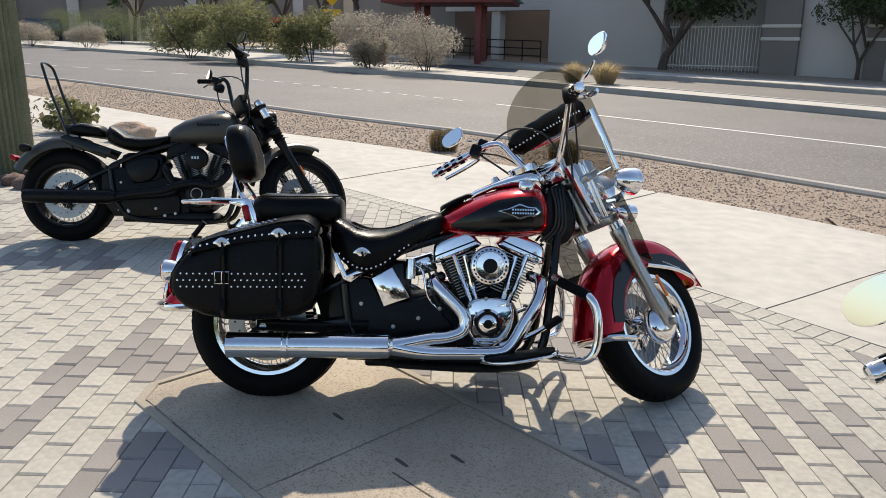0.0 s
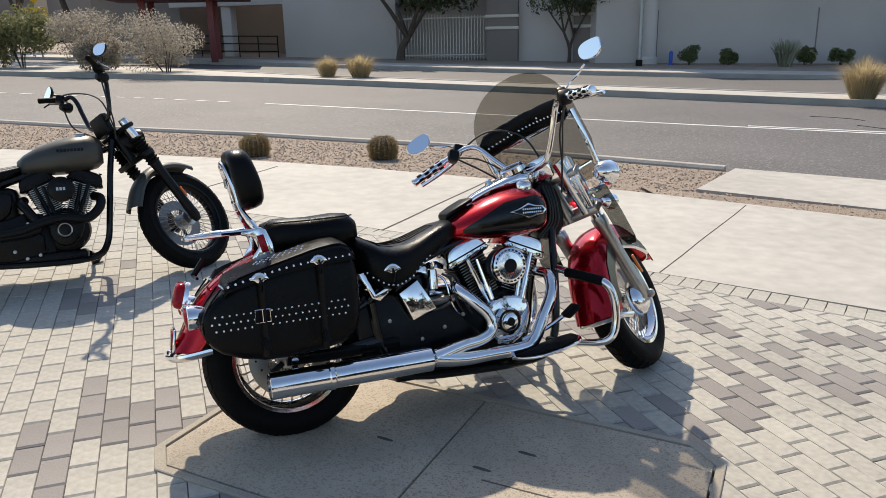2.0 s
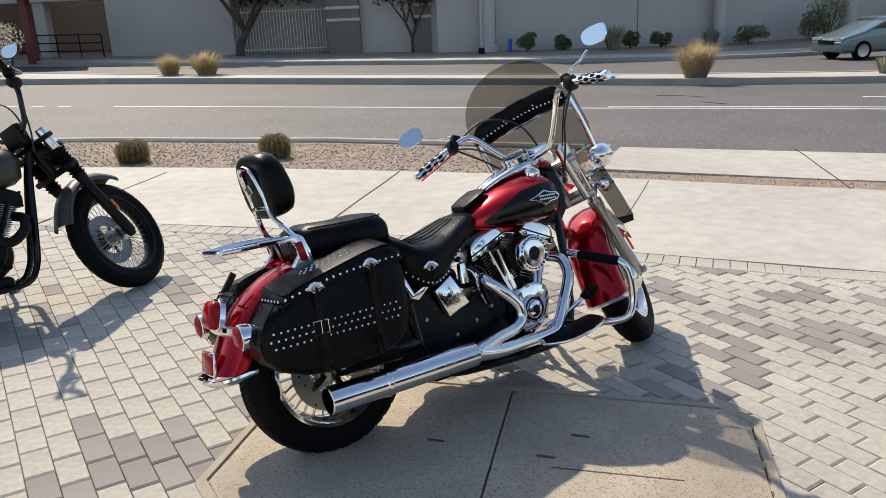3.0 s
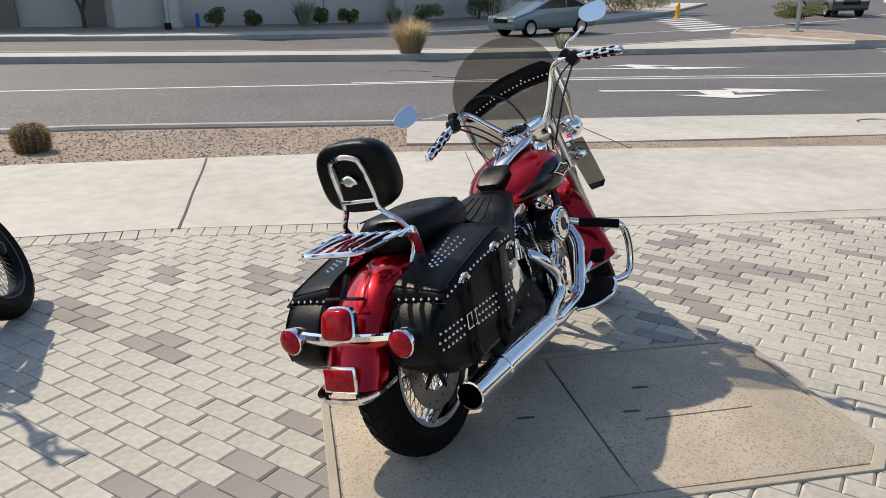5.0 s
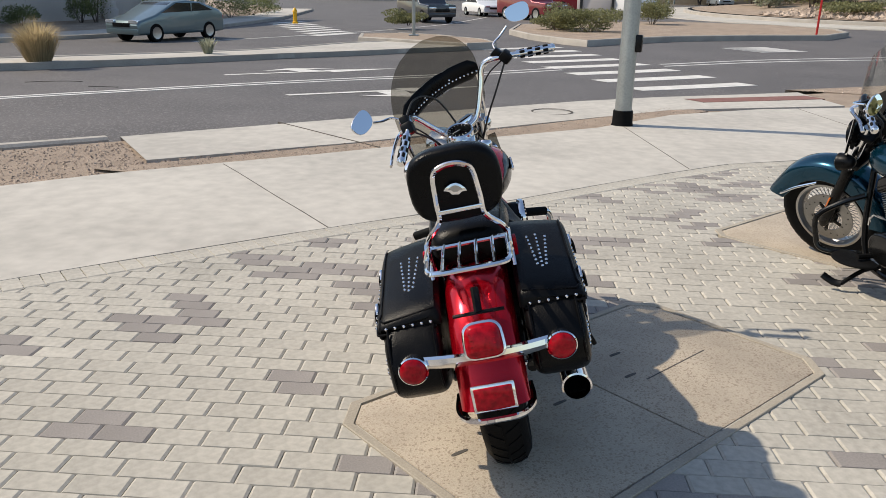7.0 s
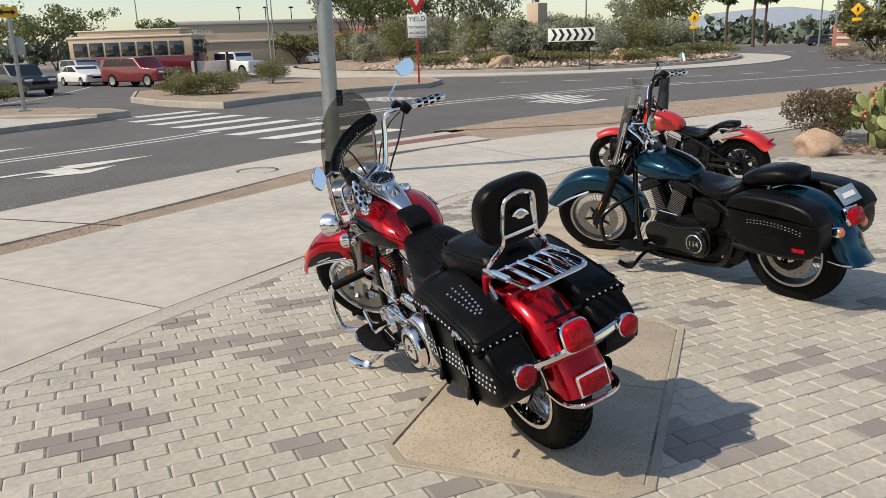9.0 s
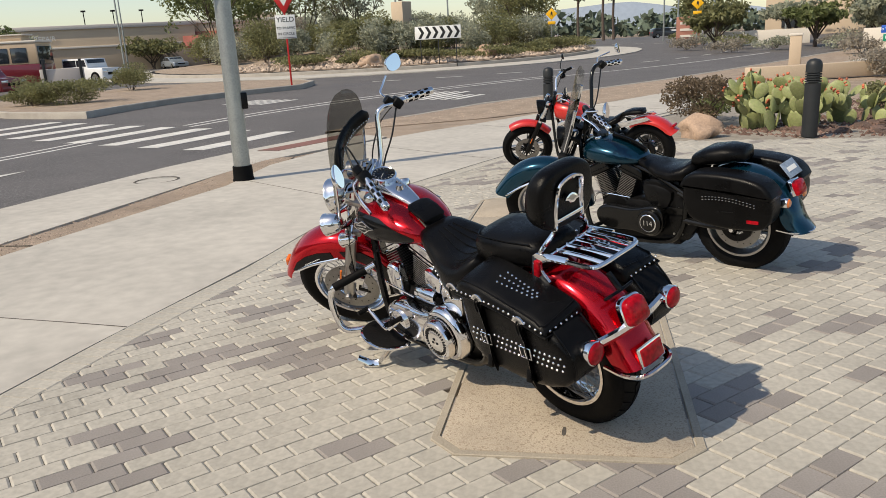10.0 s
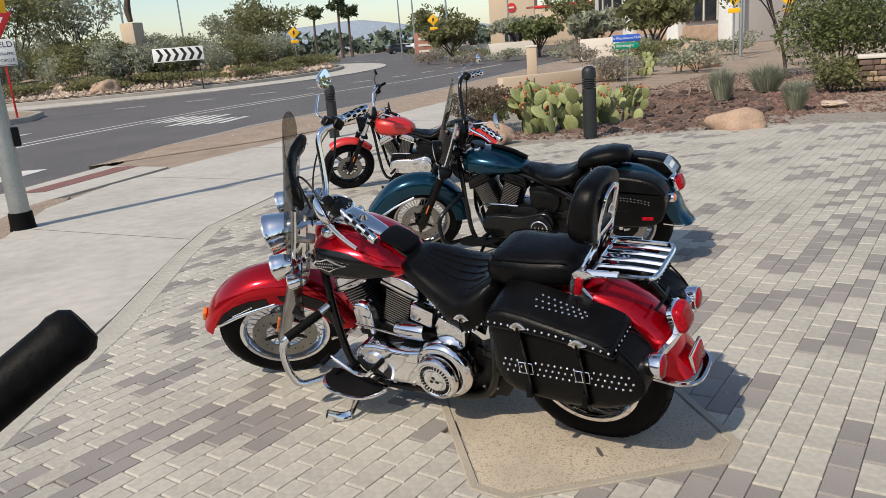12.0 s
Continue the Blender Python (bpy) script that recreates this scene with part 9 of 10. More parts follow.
for s in (-1, 1):
    for i in range(7):
        part("window", box(1.15, 0.03, 1.05, (-3.9 + i * 1.35, s * 1.235, 2.35), 0.04), DARKGLASS, t)
    for u in (-3.2, 3.0):
        part("wheel", lathe([(0, 0), (0.48, 0), (0.48, 0.25), (0.3, 0.28), (0, 0.28)], 20, at(u, s * 1.02, 0.48, AXY if s > 0 else pose(0, 0, 0, 90, 0, 0))), RUBBER, t)
part("windscreen", box(0.05, 2.2, 1.5, (-5.22, 0, 2.2), 0.05), DARKGLASS, t)
part("bumper", box(0.25, 2.4, 0.35, (-5.25, 0, 0.5), 0.06), SATIN, t)

# ---- buildings ----
def wall_box(name, a, b, depth, z0, z1, mt, parent):
    """A wall block along the line a-b, depth behind it."""
    d = Vector((b[0] - a[0], b[1] - a[1], 0))
    n = Vector((-d.y, d.x, 0)).normalized()
    c = (Vector((*a, 0)) + Vector((*b, 0))) / 2 + n * depth / 2
    bx = box(d.length, abs(depth), z1 - z0, (0, 0, 0), 0.02)
    bx.transform(at(c.x, c.y, (z0 + z1) / 2, Matrix.Rotation(math.atan2(d.y, d.x), 4, "Z")))
    return part(name, bx, mt, parent)


shop = thing("building", pose(0, 0, 0), "grey stucco shop building with brown piers across the road", "building", "buildings")
P0, DV = Vector((4.51, 40.95, 0)), Vector((0.8395, -0.5434, 0))
NV = Vector((0.5434, 0.8395, 0))


def fp(s, o=0.0):
    v = P0 + DV * s + NV * o
    return (v.x, v.y)


wall_box("wall", fp(0), fp(6.0), 5, -0.3, 8, STUCCO, shop)
wall_box("wall", fp(6.0, 2.2), fp(10.6, 2.2), 3, -0.3, 8, STUCCO, shop)
wall_box("wall", fp(12.1), fp(14.7), 5, -0.3, 8, STUCCO, shop)
wall_box("lintel", fp(6.0, 0.3), fp(10.6, 0.3), 2, 4.2, 8, STUCCO, shop)
for s0 in (10.6, 14.7):
    p = wall_box("pier", fp(s0, -0.35), fp(s0 + 1.5, -0.35), 6, -0.3, 8, STUCCOD, shop)
    for z in (1.64, 2.18):
        wall_box("band", fp(s0 - 0.05, -0.42), fp(s0 + 1.5 + 0.05, -0.42), 0.12, z, z + 0.14, CREAM, p)
# recessed porch at the left end
wall_box("porch_wall", fp(-6.5, 5), fp(0, 5), 1, -0.3, 8, STUCCOD, shop)
wall_box("porch_beam", fp(-6.5, 0.0), fp(0, 0.0), 1, 3.1, 8, STUCCO, shop)
wall_box("porch_column", fp(-3.6, 0.2), fp(-3.05, 0.2), 0.6, -0.3, 3.2, STUCCO, shop)
wall_box("wall", fp(-12, 1), fp(-6.5, 1), 5, -0.3, 8, STUCCOD, shop)
# right wing with columns
wall_box("wall", (17.1, 31.36), (46.65, 24.53), 6, -0.6, 8, STUCCO, shop)
for k in range(4):
    x, y = 19.2 + 8.3 * k + (4.1 if k else 0), 30.3 - 1.92 * k - (0.95 if k else 0)
    c = part("column", lathe([(0.42, -0.6), (0.42, 0.25), (0.32, 0.32), (0.30, 7.5), (0, 7.5)], 16, at(x, y, 0.0)), STUCCO, shop)
for k in range(7):
    u = (k + 0.5) / 7
    x, y = 18.96 + 26.4 * u, 31.24 - 6.1 * u
    if k % 2 == 0:
        bx = box(2.2, 0.1, 2.3, (0, 0, 0), 0.02)
        bx.transform(at(x, y - 0.25, 1.2, Matrix.Rotation(radians(-12.5), 4, "Z")))
        part("window", bx, STUCCOD, shop)
wall_box("upper_beam", (17.1, 29.76), (46.65, 22.93), 1.5, 4.4, 8, STUCCO, shop)

fence = thing("fence", pose(0, 0, 0), "pale metal picket gate between brown piers", "fence")
for i in range(30):
    s = 6.1 + i * 0.152
    x, y = fp(s, 0.25)
    share_m = at(x, y, ground(x, y))
    pk = box(0.03, 0.03, 2.15, (x, y, ground(x, y) + 1.1), 0)
    part("picket", pk, CREAM if i % 1 == 0 else CREAM, fence, smooth=0)
for z in (0.25, 2.0):
    wall_box("rail", fp(6.0, 0.22), fp(10.6, 0.22), 0.05, z + 0.2, z + 0.26, CREAM, fence)

# railing and open shelter beside the porch
rail = thing("railing", pose(0, 0, 0), "dark metal railing in front of a porch", "railing")
for i in range(7):
    x, y = fp(-6.6 + i * 1.08, -0.6)
    part("post", lathe([(0.03, 0), (0.03, 1.12), (0, 1.12)], 8, at(x, y, ground(x, y))), SATIN, rail)
for z in (0.35, 0.72, 1.1):
    a, b = fp(-6.6, -0.6), fp(-0.1, -0.6)
    part("rail_bar", tube([(a[0], a[1], ground(*a) + z), (b[0], b[1], ground(*b) + z)], 0.028, 8, 1), SATIN, rail)
sh = thing("shelter", pose(-0.32, 37.98, ground(0.2, 38.0), 0, 0, -8), "open shelter with pale metal roof and red posts", "shelter")
for u in (-1.6, 1.25):
    for v in (-1.2, 1.2):
        part("post", box(0.28, 0.28, 2.75, (u, v, 1.37), 0.02), DARKRED, sh)
part("eave", box(6.0, 4.6, 0.16, (-0.1, 0, 2.78), 0.02), DARKRED, sh)
rf = bmesh.new()
rings = [[Vector((sx * w + -0.1, sy * d, z)) for sx, sy in ((-1, -1), (1, -1), (1, 1), (-1, 1))] for w, d, z in ((3.2, 2.5, 2.86), (3.2, 2.5, 2.9), (0.9, 0.3, 4.1))]
part("roof", loft(rings, rf), ROOFMETAL, sh, smooth=0)
seams = bmesh.new()
for i in range(13):
    u = -3.0 + i * 0.5
    tube([(u - 0.1, -2.5, 2.92), (u * 0.3 - 0.1, -0.3, 4.12)], 0.03, 5, 1, bm=seams)
part("seams", seams, ROOFMETAL, sh)

# far shops at the left end of the street
lf = thing("building", pose(-31.42, 91.49, 0.4, 0, 0, 22), "long brown far shop building with red awning", "building", "buildings")
part("wall", box(52, 12, 9, (0, 6, 4.5), 0.05), STUCCOD, lf)
for i in range(8):
    part("window", box(3.4, 0.2, 2.6, (-22 + i * 6.2, -0.05, 1.8), 0.02), DARKGLASS, lf)
    part("pier", box(1.2, 0.8, 9.4, (-25 + i * 6.2, -0.2, 4.7), 0.05), TANSTUCCO if i % 2 else STUCCO, lf)
part("awning", box(10, 2.5, 0.5, (10, -1.2, 3.4), 0.05), SIGNRED, lf)
sg = thing("sign_tower", pose(-51.01, 96.17, ground(-49, 97), 0, 0, 26), "pale shop sign board with dark bars", "sign")
part("board", box(8, 0.8, 5, (0, 0, 4.0), 0.05), CREAM, sg)
part("lettering_bar", box(6, 0.1, 0.9, (0, -0.45, 3.2), 0), BLACKP, sg)
part("lettering_bar", box(5, 0.1, 0.6, (0, -0.45, 4.6), 0), STUCCOD, sg)

# low shops beyond the roundabout
ar = thing("building", pose(103.06, -14.84, -0.1, 0, 0, -104), "tan repair shop with red and white lettering", "building", "buildings")
part("wall", box(24, 14, 5.6, (0, 7, 2.8), 0.05), TANSTUCCO, ar)
part("cornice", box(24.4, 14.4, 0.5, (0, 7, 5.6), 0.05), STUCCO, ar)
part("band", box(24.1, 0.2, 0.25, (0, -0.08, 3.2), 0.02), CREAM, ar)
text_mesh("lettering", "AUTO REPAIR", 0.78, SIGNWHITE, ar, at(-6.9, -0.1, 4.35, FACE))
part("emblem", plate([(-10.6, 4.9), (-9.4, 4.9), (-9.2, 4.4), (-9.9, 3.9), (-10.7, 4.3)], -0.2, -0.1), SIGNRED, ar)
for i in range(3):
    part("roof_lamp", lathe([(0.06, 5.6), (0.06, 7.4), (0.3, 7.4), (0.3, 7.6), (0, 7.6)], 8, at(-1 + i * 3.4, 1 + i, 0)), SATIN, ar)
rr = thing("building", pose(98.5, -28.51, -0.3, 0, 0, -106), "tan restaurant with a red tiled lean-to roof", "building", "buildings")
part("wall", box(16, 12, 5.8, (0, 8, 2.9), 0.05), TANSTUCCO, rr)
part("tower", box(4, 8, 6.8, (6.5, 7, 3.4), 0.05), TANSTUCCO, rr)
part("cornice", box(16.3, 12.3, 0.4, (0, 8, 5.9), 0.05), CREAM, rr)
part("roof", xf(plate([(-1.5, 2.9), (2.4, 4.9), (2.4, 4.6), (-1.5, 2.6)], -7.5, 4.0), pose(0, 0, 0, 0, 0, 90)), REDROOF, rr)
part("porch_wall", box(11, 2, 2.6, (-1.7, 1.6, 1.3), 0.02), STUCCOD, rr)

# buildings down the road on the right
wb = thing("building", pose(22.41, -55.67, -0.3, 0, 0, -29), "white modern office building with tall dark windows", "building", "buildings")
part("wall", box(17, 10, 10, (0, -6, 5), 0.05), STUCCO, wb)
for i in range(3):
    g = part("window", box(4.2, 0.3, 8.0, (-5.5 + i * 5.5, -0.9, 5.8), 0.02), DARKGLASS, wb)
    for k in range(3):
        part("mullion", box(0.10, 0.1, 8.0, (-6.9 + i * 5.5 + k * 1.4, -0.7, 5.8), 0), CREAM, wb)
    part("stone_base", box(4.3, 0.5, 1.5, (-5.5 + i * 5.5, -0.8, 0.75), 0.02), SANDSTONE, wb)
    part("pilaster", box(1.3, 1.2, 10, (-8.25 + i * 5.5, -0.7, 5), 0.03), SIGNWHITE, wb)
rs = thing("building", pose(49.01, -86.33, -0.1, 0, 0, 26), "tan restaurant with a red cornice and round emblem", "building", "buildings")
part("wall", box(18, 10, 5.0, (-7, -5, 2.5), 0.05), TANSTUCCO, rs)
part("tower", box(6, 7, 7.0, (4, -3.4, 3.5), 0.05), TANSTUCCO, rs)
part("cornice", box(6.4, 7.4, 0.45, (4, -3.4, 7.0), 0.05), SIGNRED, rs)
part("cornice", box(18.2, 10.2, 0.35, (-7, -5, 5.0), 0.05), SIGNRED, rs)
part("emblem", lathe([(0, 0.1), (0.6, 0.1), (0.6, 0)], 24, at(4, 0.12, 5.2, AXY)), SIGNRED, rs)
part("emblem_bar", box(0.7, 0.1, 0.25, (4, 0.28, 5.2), 0.05), CREAM, rs)
part("window", box(2.2, 0.2, 2.0, (4, 0.15, 2.0), 0.02), DARKGLASS, rs)
ms = thing("monument_sign", pose(46.87, -57.99, -0.35, 0, 0, facing(44, -60, -2, 5)), "reddish masonry shop directory sign", "sign")
part("base", box(2.4, 0.7, 0.6, (0, 0, 0.3), 0.02), SANDSTONE, ms)
part("board", box(2.2, 0.5, 2.4, (0, 0, 1.7), 0.03), BRICKRED, ms)
for i in range(3):
    part("lettering_bar", box(1.5, 0.05, 0.22, (0, -0.27, 1.1 + i * 0.6), 0), CREAM, ms)
lw = thing("low_wall", pose(36.82, -55.27, -0.2, 0, 0, 32), "long low white wall in front of shops", "wall")
part("wall", box(7, 0.4, 1.2, (0, 0, 0.6), 0.02), CREAM, lw)
hs = thing("entrance_sign", pose(19.76, -44.08, -0.35, 0, 0, facing(17, -45, -2, 5)), "white entrance sign wall beside the road", "sign")
part("wall", box(5.2, 0.5, 1.3, (0, 0, 0.65), 0.03), CREAM, hs)
part("lettering_bar", box(0.9, 0.05, 0.25, (1.2, -0.28, 0.85), 0), BLACKP, hs)
sw = thing("stone_wall", pose(-0.77, -14.62, ground(-1.6, -14.6), 0, 0, 12), "low dry stone wall with a pale cap", "wall")
rn = random.Random(9)
part("core", box(3.4, 0.36, 0.62, (0, 0, 0.31), 0.01), LAVA, sw)
part("cap", box(3.6, 0.5, 0.08, (0, 0, 0.68), 0.015), CREAM, sw, "pale cap slab")
for r in range(5):
    x = -1.65
    while x < 1.6:
        w = rn.uniform(0.12, 0.32)
        part("stone", box(w - 0.015, 0.06, 0.105, (x + w / 2, -0.20, 0.07 + r * 0.122), 0.012), LAVA if rn.random() < 0.6 else SANDSTONE, sw)
        part("stone", box(w - 0.015, 0.06, 0.105, (x + w / 2, 0.20, 0.07 + r * 0.122), 0.012), LAVA if rn.random() < 0.6 else SANDSTONE, sw)
        x += w
pl = thing("gate_pillar", pose(17.51, -28.37, ground(16, -29), 0, 0, 30), "tan textured concrete pillar beside the road", "pillar")
part("shaft", box(0.5, 0.5, 1.35, (0, 0, 0.67), 0.03), TANSTUCCO, pl)
part("cap", box(0.56, 0.56, 0.10, (0, 0, 1.38), 0.02), CREAM, pl)
kw = thing("low_wall", pose(12.15, -20.92, ground(11, -21.5), 0, 0, 62), "low tan seat wall behind the cactus bed", "wall")
part("wall", box(5.0, 0.4, 0.5, (0, 0, 0.25), 0.03), TANSTUCCO, kw)
pd = thing("pedestal", pose(54.68, -30.32, 1.4, 0, 0, 20), "tan square pedestal with a slim dark sculpture foot", "pedestal")
part("block", box(1.25, 1.25, 2.6, (0, 0, 2.2), 0.05), TANSTUCCO, pd)
part("sculpture", tube([(0, 0, 3.6), (0.1, 0, 4.6), (-0.15, 0, 5.8), (0.1, 0, 7.5)], [0.2, 0.28, 0.16, 0.1], 8, 4), BARK, pd)
hy = stand("hydrant", 19.67, 29.28, 0, "blue fire hydrant in the verge", "hydrant")
part("body", lathe([(0.12, 0), (0.12, 0.08), (0.08, 0.1), (0.08, 0.5), (0.1, 0.52), (0.06, 0.62), (0, 0.66)], 14), SIGNBLUE, hy)
hy = stand("hydrant", 40.1, 14.96, 0, "yellow fire hydrant beside the far walk", "hydrant")
part("body", lathe([(0.16, 0), (0.16, 0.1), (0.11, 0.12), (0.11, 0.6), (0.14, 0.64), (0.08, 0.8), (0, 0.86)], 14), SIGNYEL, hy)
cb = stand("signal_cabinet", 46.47, -2.21, facing(46, -3, -3, 4.5), "grey metal control cabinet on the island", "cabinet")
part("body", box(2.3, 0.6, 1.5, (0, 0, 0.75), 0.03), STUCCO, cb)
for u in (-0.9, 1.0):
    part("post", box(0.16, 0.1, 2.0, (u, -0.35, 1.0), 0.01), BLACKP, cb)
tl = stand("lamp_post", 17.54, 28.49, 0, "thin grey lamp post in front of the shops", "lamp post")
part("pole", lathe([(0.09, 0), (0.07, 7), (0, 7)], 10), GALV, tl)
part("base", lathe([(0.14, 0), (0.14, 0.3), (0.09, 0.32)], 12), SATIN, tl)

# ---- far plants ----
tree(9.2, 35.9, 6.0, 3.2, LEAFD, 5200, 0.11, "leaning mesquite tree in front of the shop wall", 31, 1, 0.2, 0.75, 0.2)
tree(16.3, 32.3, 4.6, 2.0, LEAFD, 3600, 0.08, "thin twin-stemmed tree beside a brown pier", 32, 2, 0.30, 0.6, 0.08)
for x, y, w, h, mt, lab in ((-3.82, 30.22, 3.2, 2.2, SAGE, "grey dry sage bush on the median"), (-1.28, 28.26, 3.4, 2.1, SAGE, "grey dry sage bush on the median"), (-3.4, 28.83, 1.6, 1.2, SAGE, "grey dry sage bush on the median"), (-9.69, 33.83, 4.4, 2.6, LEAFO, "feathery olive green shrub"), (-6.48, 33.48, 3.0, 2.2, LEAFO, "feathery olive green shrub"),
                            (-13.05, 37.27, 4.2, 2.4, LEAFO, "feathery olive green shrub"), (-26.95, 61.55, 6, 3.0, LEAFG, "rounded green shrub near far shops"), (-36.11, 71.4, 6, 3.0, LEAFG, "rounded green shrub near far shops"), (-29.82, 53.5, 3.5, 1.6, SAGE, "dry grey sage bush on the far verge"), (-24.26, 50.09, 3.0, 1.6, SAGE, "dry grey sage bush on the far verge"),
                            (-20.83, 54.65, 3.0, 1.6, GREYGREEN, "clipped grey shrub near far shops"), (-17.81, 53.7, 3.0, 1.7, LEAFG, "clipped green shrub near far shops")):
    shrub(x, y, w, h, mt, 7000 if mt == LEAFO else 9000, 0.055 if mt == LEAFO else 0.04, lab, "bush", int(w * 10), shell=0.6, aspect=3.5 if mt == LEAFO else 1.6, lumps=12)
for k, (x, y, h) in enumerate(((-21.03, 67.65, 9), (-34.27, 81.44, 8), (-10.86, 57.81, 9), (-5.66, 45.9, 9), (-14.96, 63.75, 8))):
    tree(x, y, h, h * 0.45, LEAFD, 3000, 0.24, "green street tree in front of far shops", 50 + k, 1, 0.3, 0.6, 0.2)
tuft(3.55, 24.55, 1.35, 0.72, STRAW, 800, "straw-coloured grass tuft on the median", 0.04, width=0.007, droop=0.8)
tuft(4.45, 23.9, 1.6, 0.82, STRAW, 900, "straw-coloured grass tuft on the median", 0.04, width=0.007, droop=0.8)
tuft(13.75, 13.6, 1.65, 1.05, STRAW, 1300, "tall straw-coloured grass tuft on the median", 0.04, width=0.007, droop=0.8)
tuft(18.2, 11.4, 0.7, 0.45, GREYGREEN, 160, "small grey agave on the median", 0.04, name="agave", width=0.03, group="agaves", droop=0.2)
for x, y, r in ((23.63, 26.78, 1.6), (29.13, 25.86, 1.2)):
    tuft(x, y, r, r * 0.75, GREYGREEN, 220, "blue grey agave in the verge", 0.05, name="agave", width=0.045, group="agaves", droop=0.15)
for x, y, w, h in ((20.49, 29.07, 0.9, 0.8), (22.25, 28.63, 0.9, 0.8), (25.65, 27.75, 1.0, 0.9), (27.29, 27.32, 1.0, 0.8), (31.66, 25.62, 1.9, 1.1), (35.77, 24.97, 1.6, 1.6), (38.36, 22.14, 2.4, 1.3), (41.15, 21.32, 2.2, 1.2), (44.64, 20.31, 2.6, 1.2), (48.14, 20.09, 5.0, 1.3), (52.14, 20.67, 3, 1.3), (36.17, 24.36, 2.4, 2.8), (43.17, 22.9, 2.0, 2.4)):
    shrub(x, y, w, h, LEAFG, 2000, 0.045, "clipped dark green shrub along the shop wall", "shrub", int(x), shell=0.75, group="clipped shrubs", dz=0.05)
for x, y, w, h in ((34.52, 0.86, 3.0, 0.95), (33.65, -0.69, 3.2, 1.1), (36.02, 0.15, 2.6, 1.2), (42.73, -5.01, 2.9, 1.5), (38.04, 8.34, 2.4, 0.8)):
    shrub(x, y, w, h, LEAFO, 5200, 0.045, "low olive green shrub on the traffic island", "shrub", int(y * 3) + 60, dz=0.12, group="island shrubs", shell=0.65)
rn = random.Random(77)
for i in range(92):
    a, r = rn.uniform(0, 6.283), RR * math.sqrt(rn.uniform(0.02, 0.60))
    if i < 10:
        a, r = 2.3 + i * 0.28, RR * rn.uniform(0.80, 0.88)
    x, y = RC[0] + r * math.cos(a), RC[1] + r * math.sin(a)
    hz = 0.2 + 1.5 * (1 - r / RR)
    low = i < 10
    w, h = (rn.uniform(4.5, 6.5), rn.uniform(0.8, 1.1)) if low else (rn.uniform(2.5, 5.0), rn.uniform(1.9, 3.6))
    shrub(x, y, w, h, LEAFO if low else rn.choice((GREYGREEN, GREYGREEN, SAGE, LEAFO, LEAFO)), 3000 if low else 2300, 0.1, "spreading green groundcover on the round island" if low else "tall grey green desert shrub on the round island", "shrub", i, dz=hz, group="roundabout shrubs", shell=0.6)
for i, (x, y) in enumerate(((51.18, -28.49), (52, -26.85), (50.99, -30.71), (52.58, -32.43), (50.04, -25.54))):
    shrub(x, y, 4.2, 2.8, (GREYGREEN, LEAFO)[i % 2], 3000, 0.09, "tall grey green desert shrub on the round island", "shrub", i + 300, dz=0.9, group="roundabout shrubs", shell=0.6, aspect=3)
boulder(46.38, -32.74, 0.9, 0.7, 0.6, 20, "tan boulder on the round island", seed=31, dz=0.4)
boulder(47.82, -23.25, 0.9, 0.7, 0.6, 60, "tan boulder on the round island", seed=32, dz=0.4)
for k, (x, y, h, c) in enumerate(((71.64, -29.51, 12, 5), (74, -36.38, 12, 5), (77.15, -21.49, 11, 5), (69.77, -56.64, 9, 4.2), (77.06, -58.28, 8, 4), (83.41, -26.09, 11, 5), (39.71, -52.63, 3.8, 2.4), (35.96, -58.32, 3.8, 2.4), (29.59, -50.62, 3.2, 1.9), (16.66, -42.23, 4.2, 2.2), (22.35, -45.96, 3.4, 1.9), (64.19, -82.99, 6, 3.5), (58.91, -77.24, 6, 3.5), (98.06, -5.14, 5, 4),
                                  (108.03, 8.76, 9, 6), (112.08, 17.54, 9, 6), (104.14, 25.46, 9, 6), (90.03, -2.92, 5.5, 3), (98.4, -20.25, 4.2, 3.6), (92.26, -41.5, 7, 4), (31.63, -72.55, 6, 3), (42.1, -82.06, 6, 3), (6.31, -45.72, 6, 3), (-1.97, -40.11, 7, 3.5), (-6.54, -28.31, 6, 3))):
    tree(x, y, h, c, (LEAFO, GREYGREEN, LEAFG)[k % 3], 3200, 0.2, "green desert tree beside the junction", 90 + k, 2, 0.13, 0.7, 0.12)
for k, (x, y) in enumerate(((30.4, -46.57), (34.49, -48.38), (38.45, -47.18), (24.3, -44.86), (48.06, -59.73), (26.49, -48.76), (42.82, -54.98), (55.44, -67.39), (32.26, -43.48), (15.93, -37.26), (12.83, -35.4), (20.02, -39.06), (8.36, -25.6), (13.69, -32.36), (4.46, -27.79), (11.02, -39.49))):
    shrub(x, y, 3.2, 1.2, (GREYGREEN, LEAFO, SAGE)[k % 3], 900, 0.09, "low desert shrub beside the far road", "shrub", k + 200, group="verge shrubs", shell=0.6)
for x, y, h in ((94.88, -96, 9), (100.28, -104.25, 8), (106.14, -100.95, 8.5)):
    t = stand("palm_tree", x, y, 0, "tall thin far palm tree", "tree", "palms")
    part("trunk", tube([(0, 0, 0), (0.2, 0, h * 0.5), (0, 0, h)], [0.3, 0.22, 0.2], 8, 3), BARK, t)
    vs, fs = leaf_cloud(260, 1.9, 1.9, 1.2, h, 0.35, random.Random(int(x)), aspect=4)
    leaf_part("crown", vs, fs, LEAFD, t)

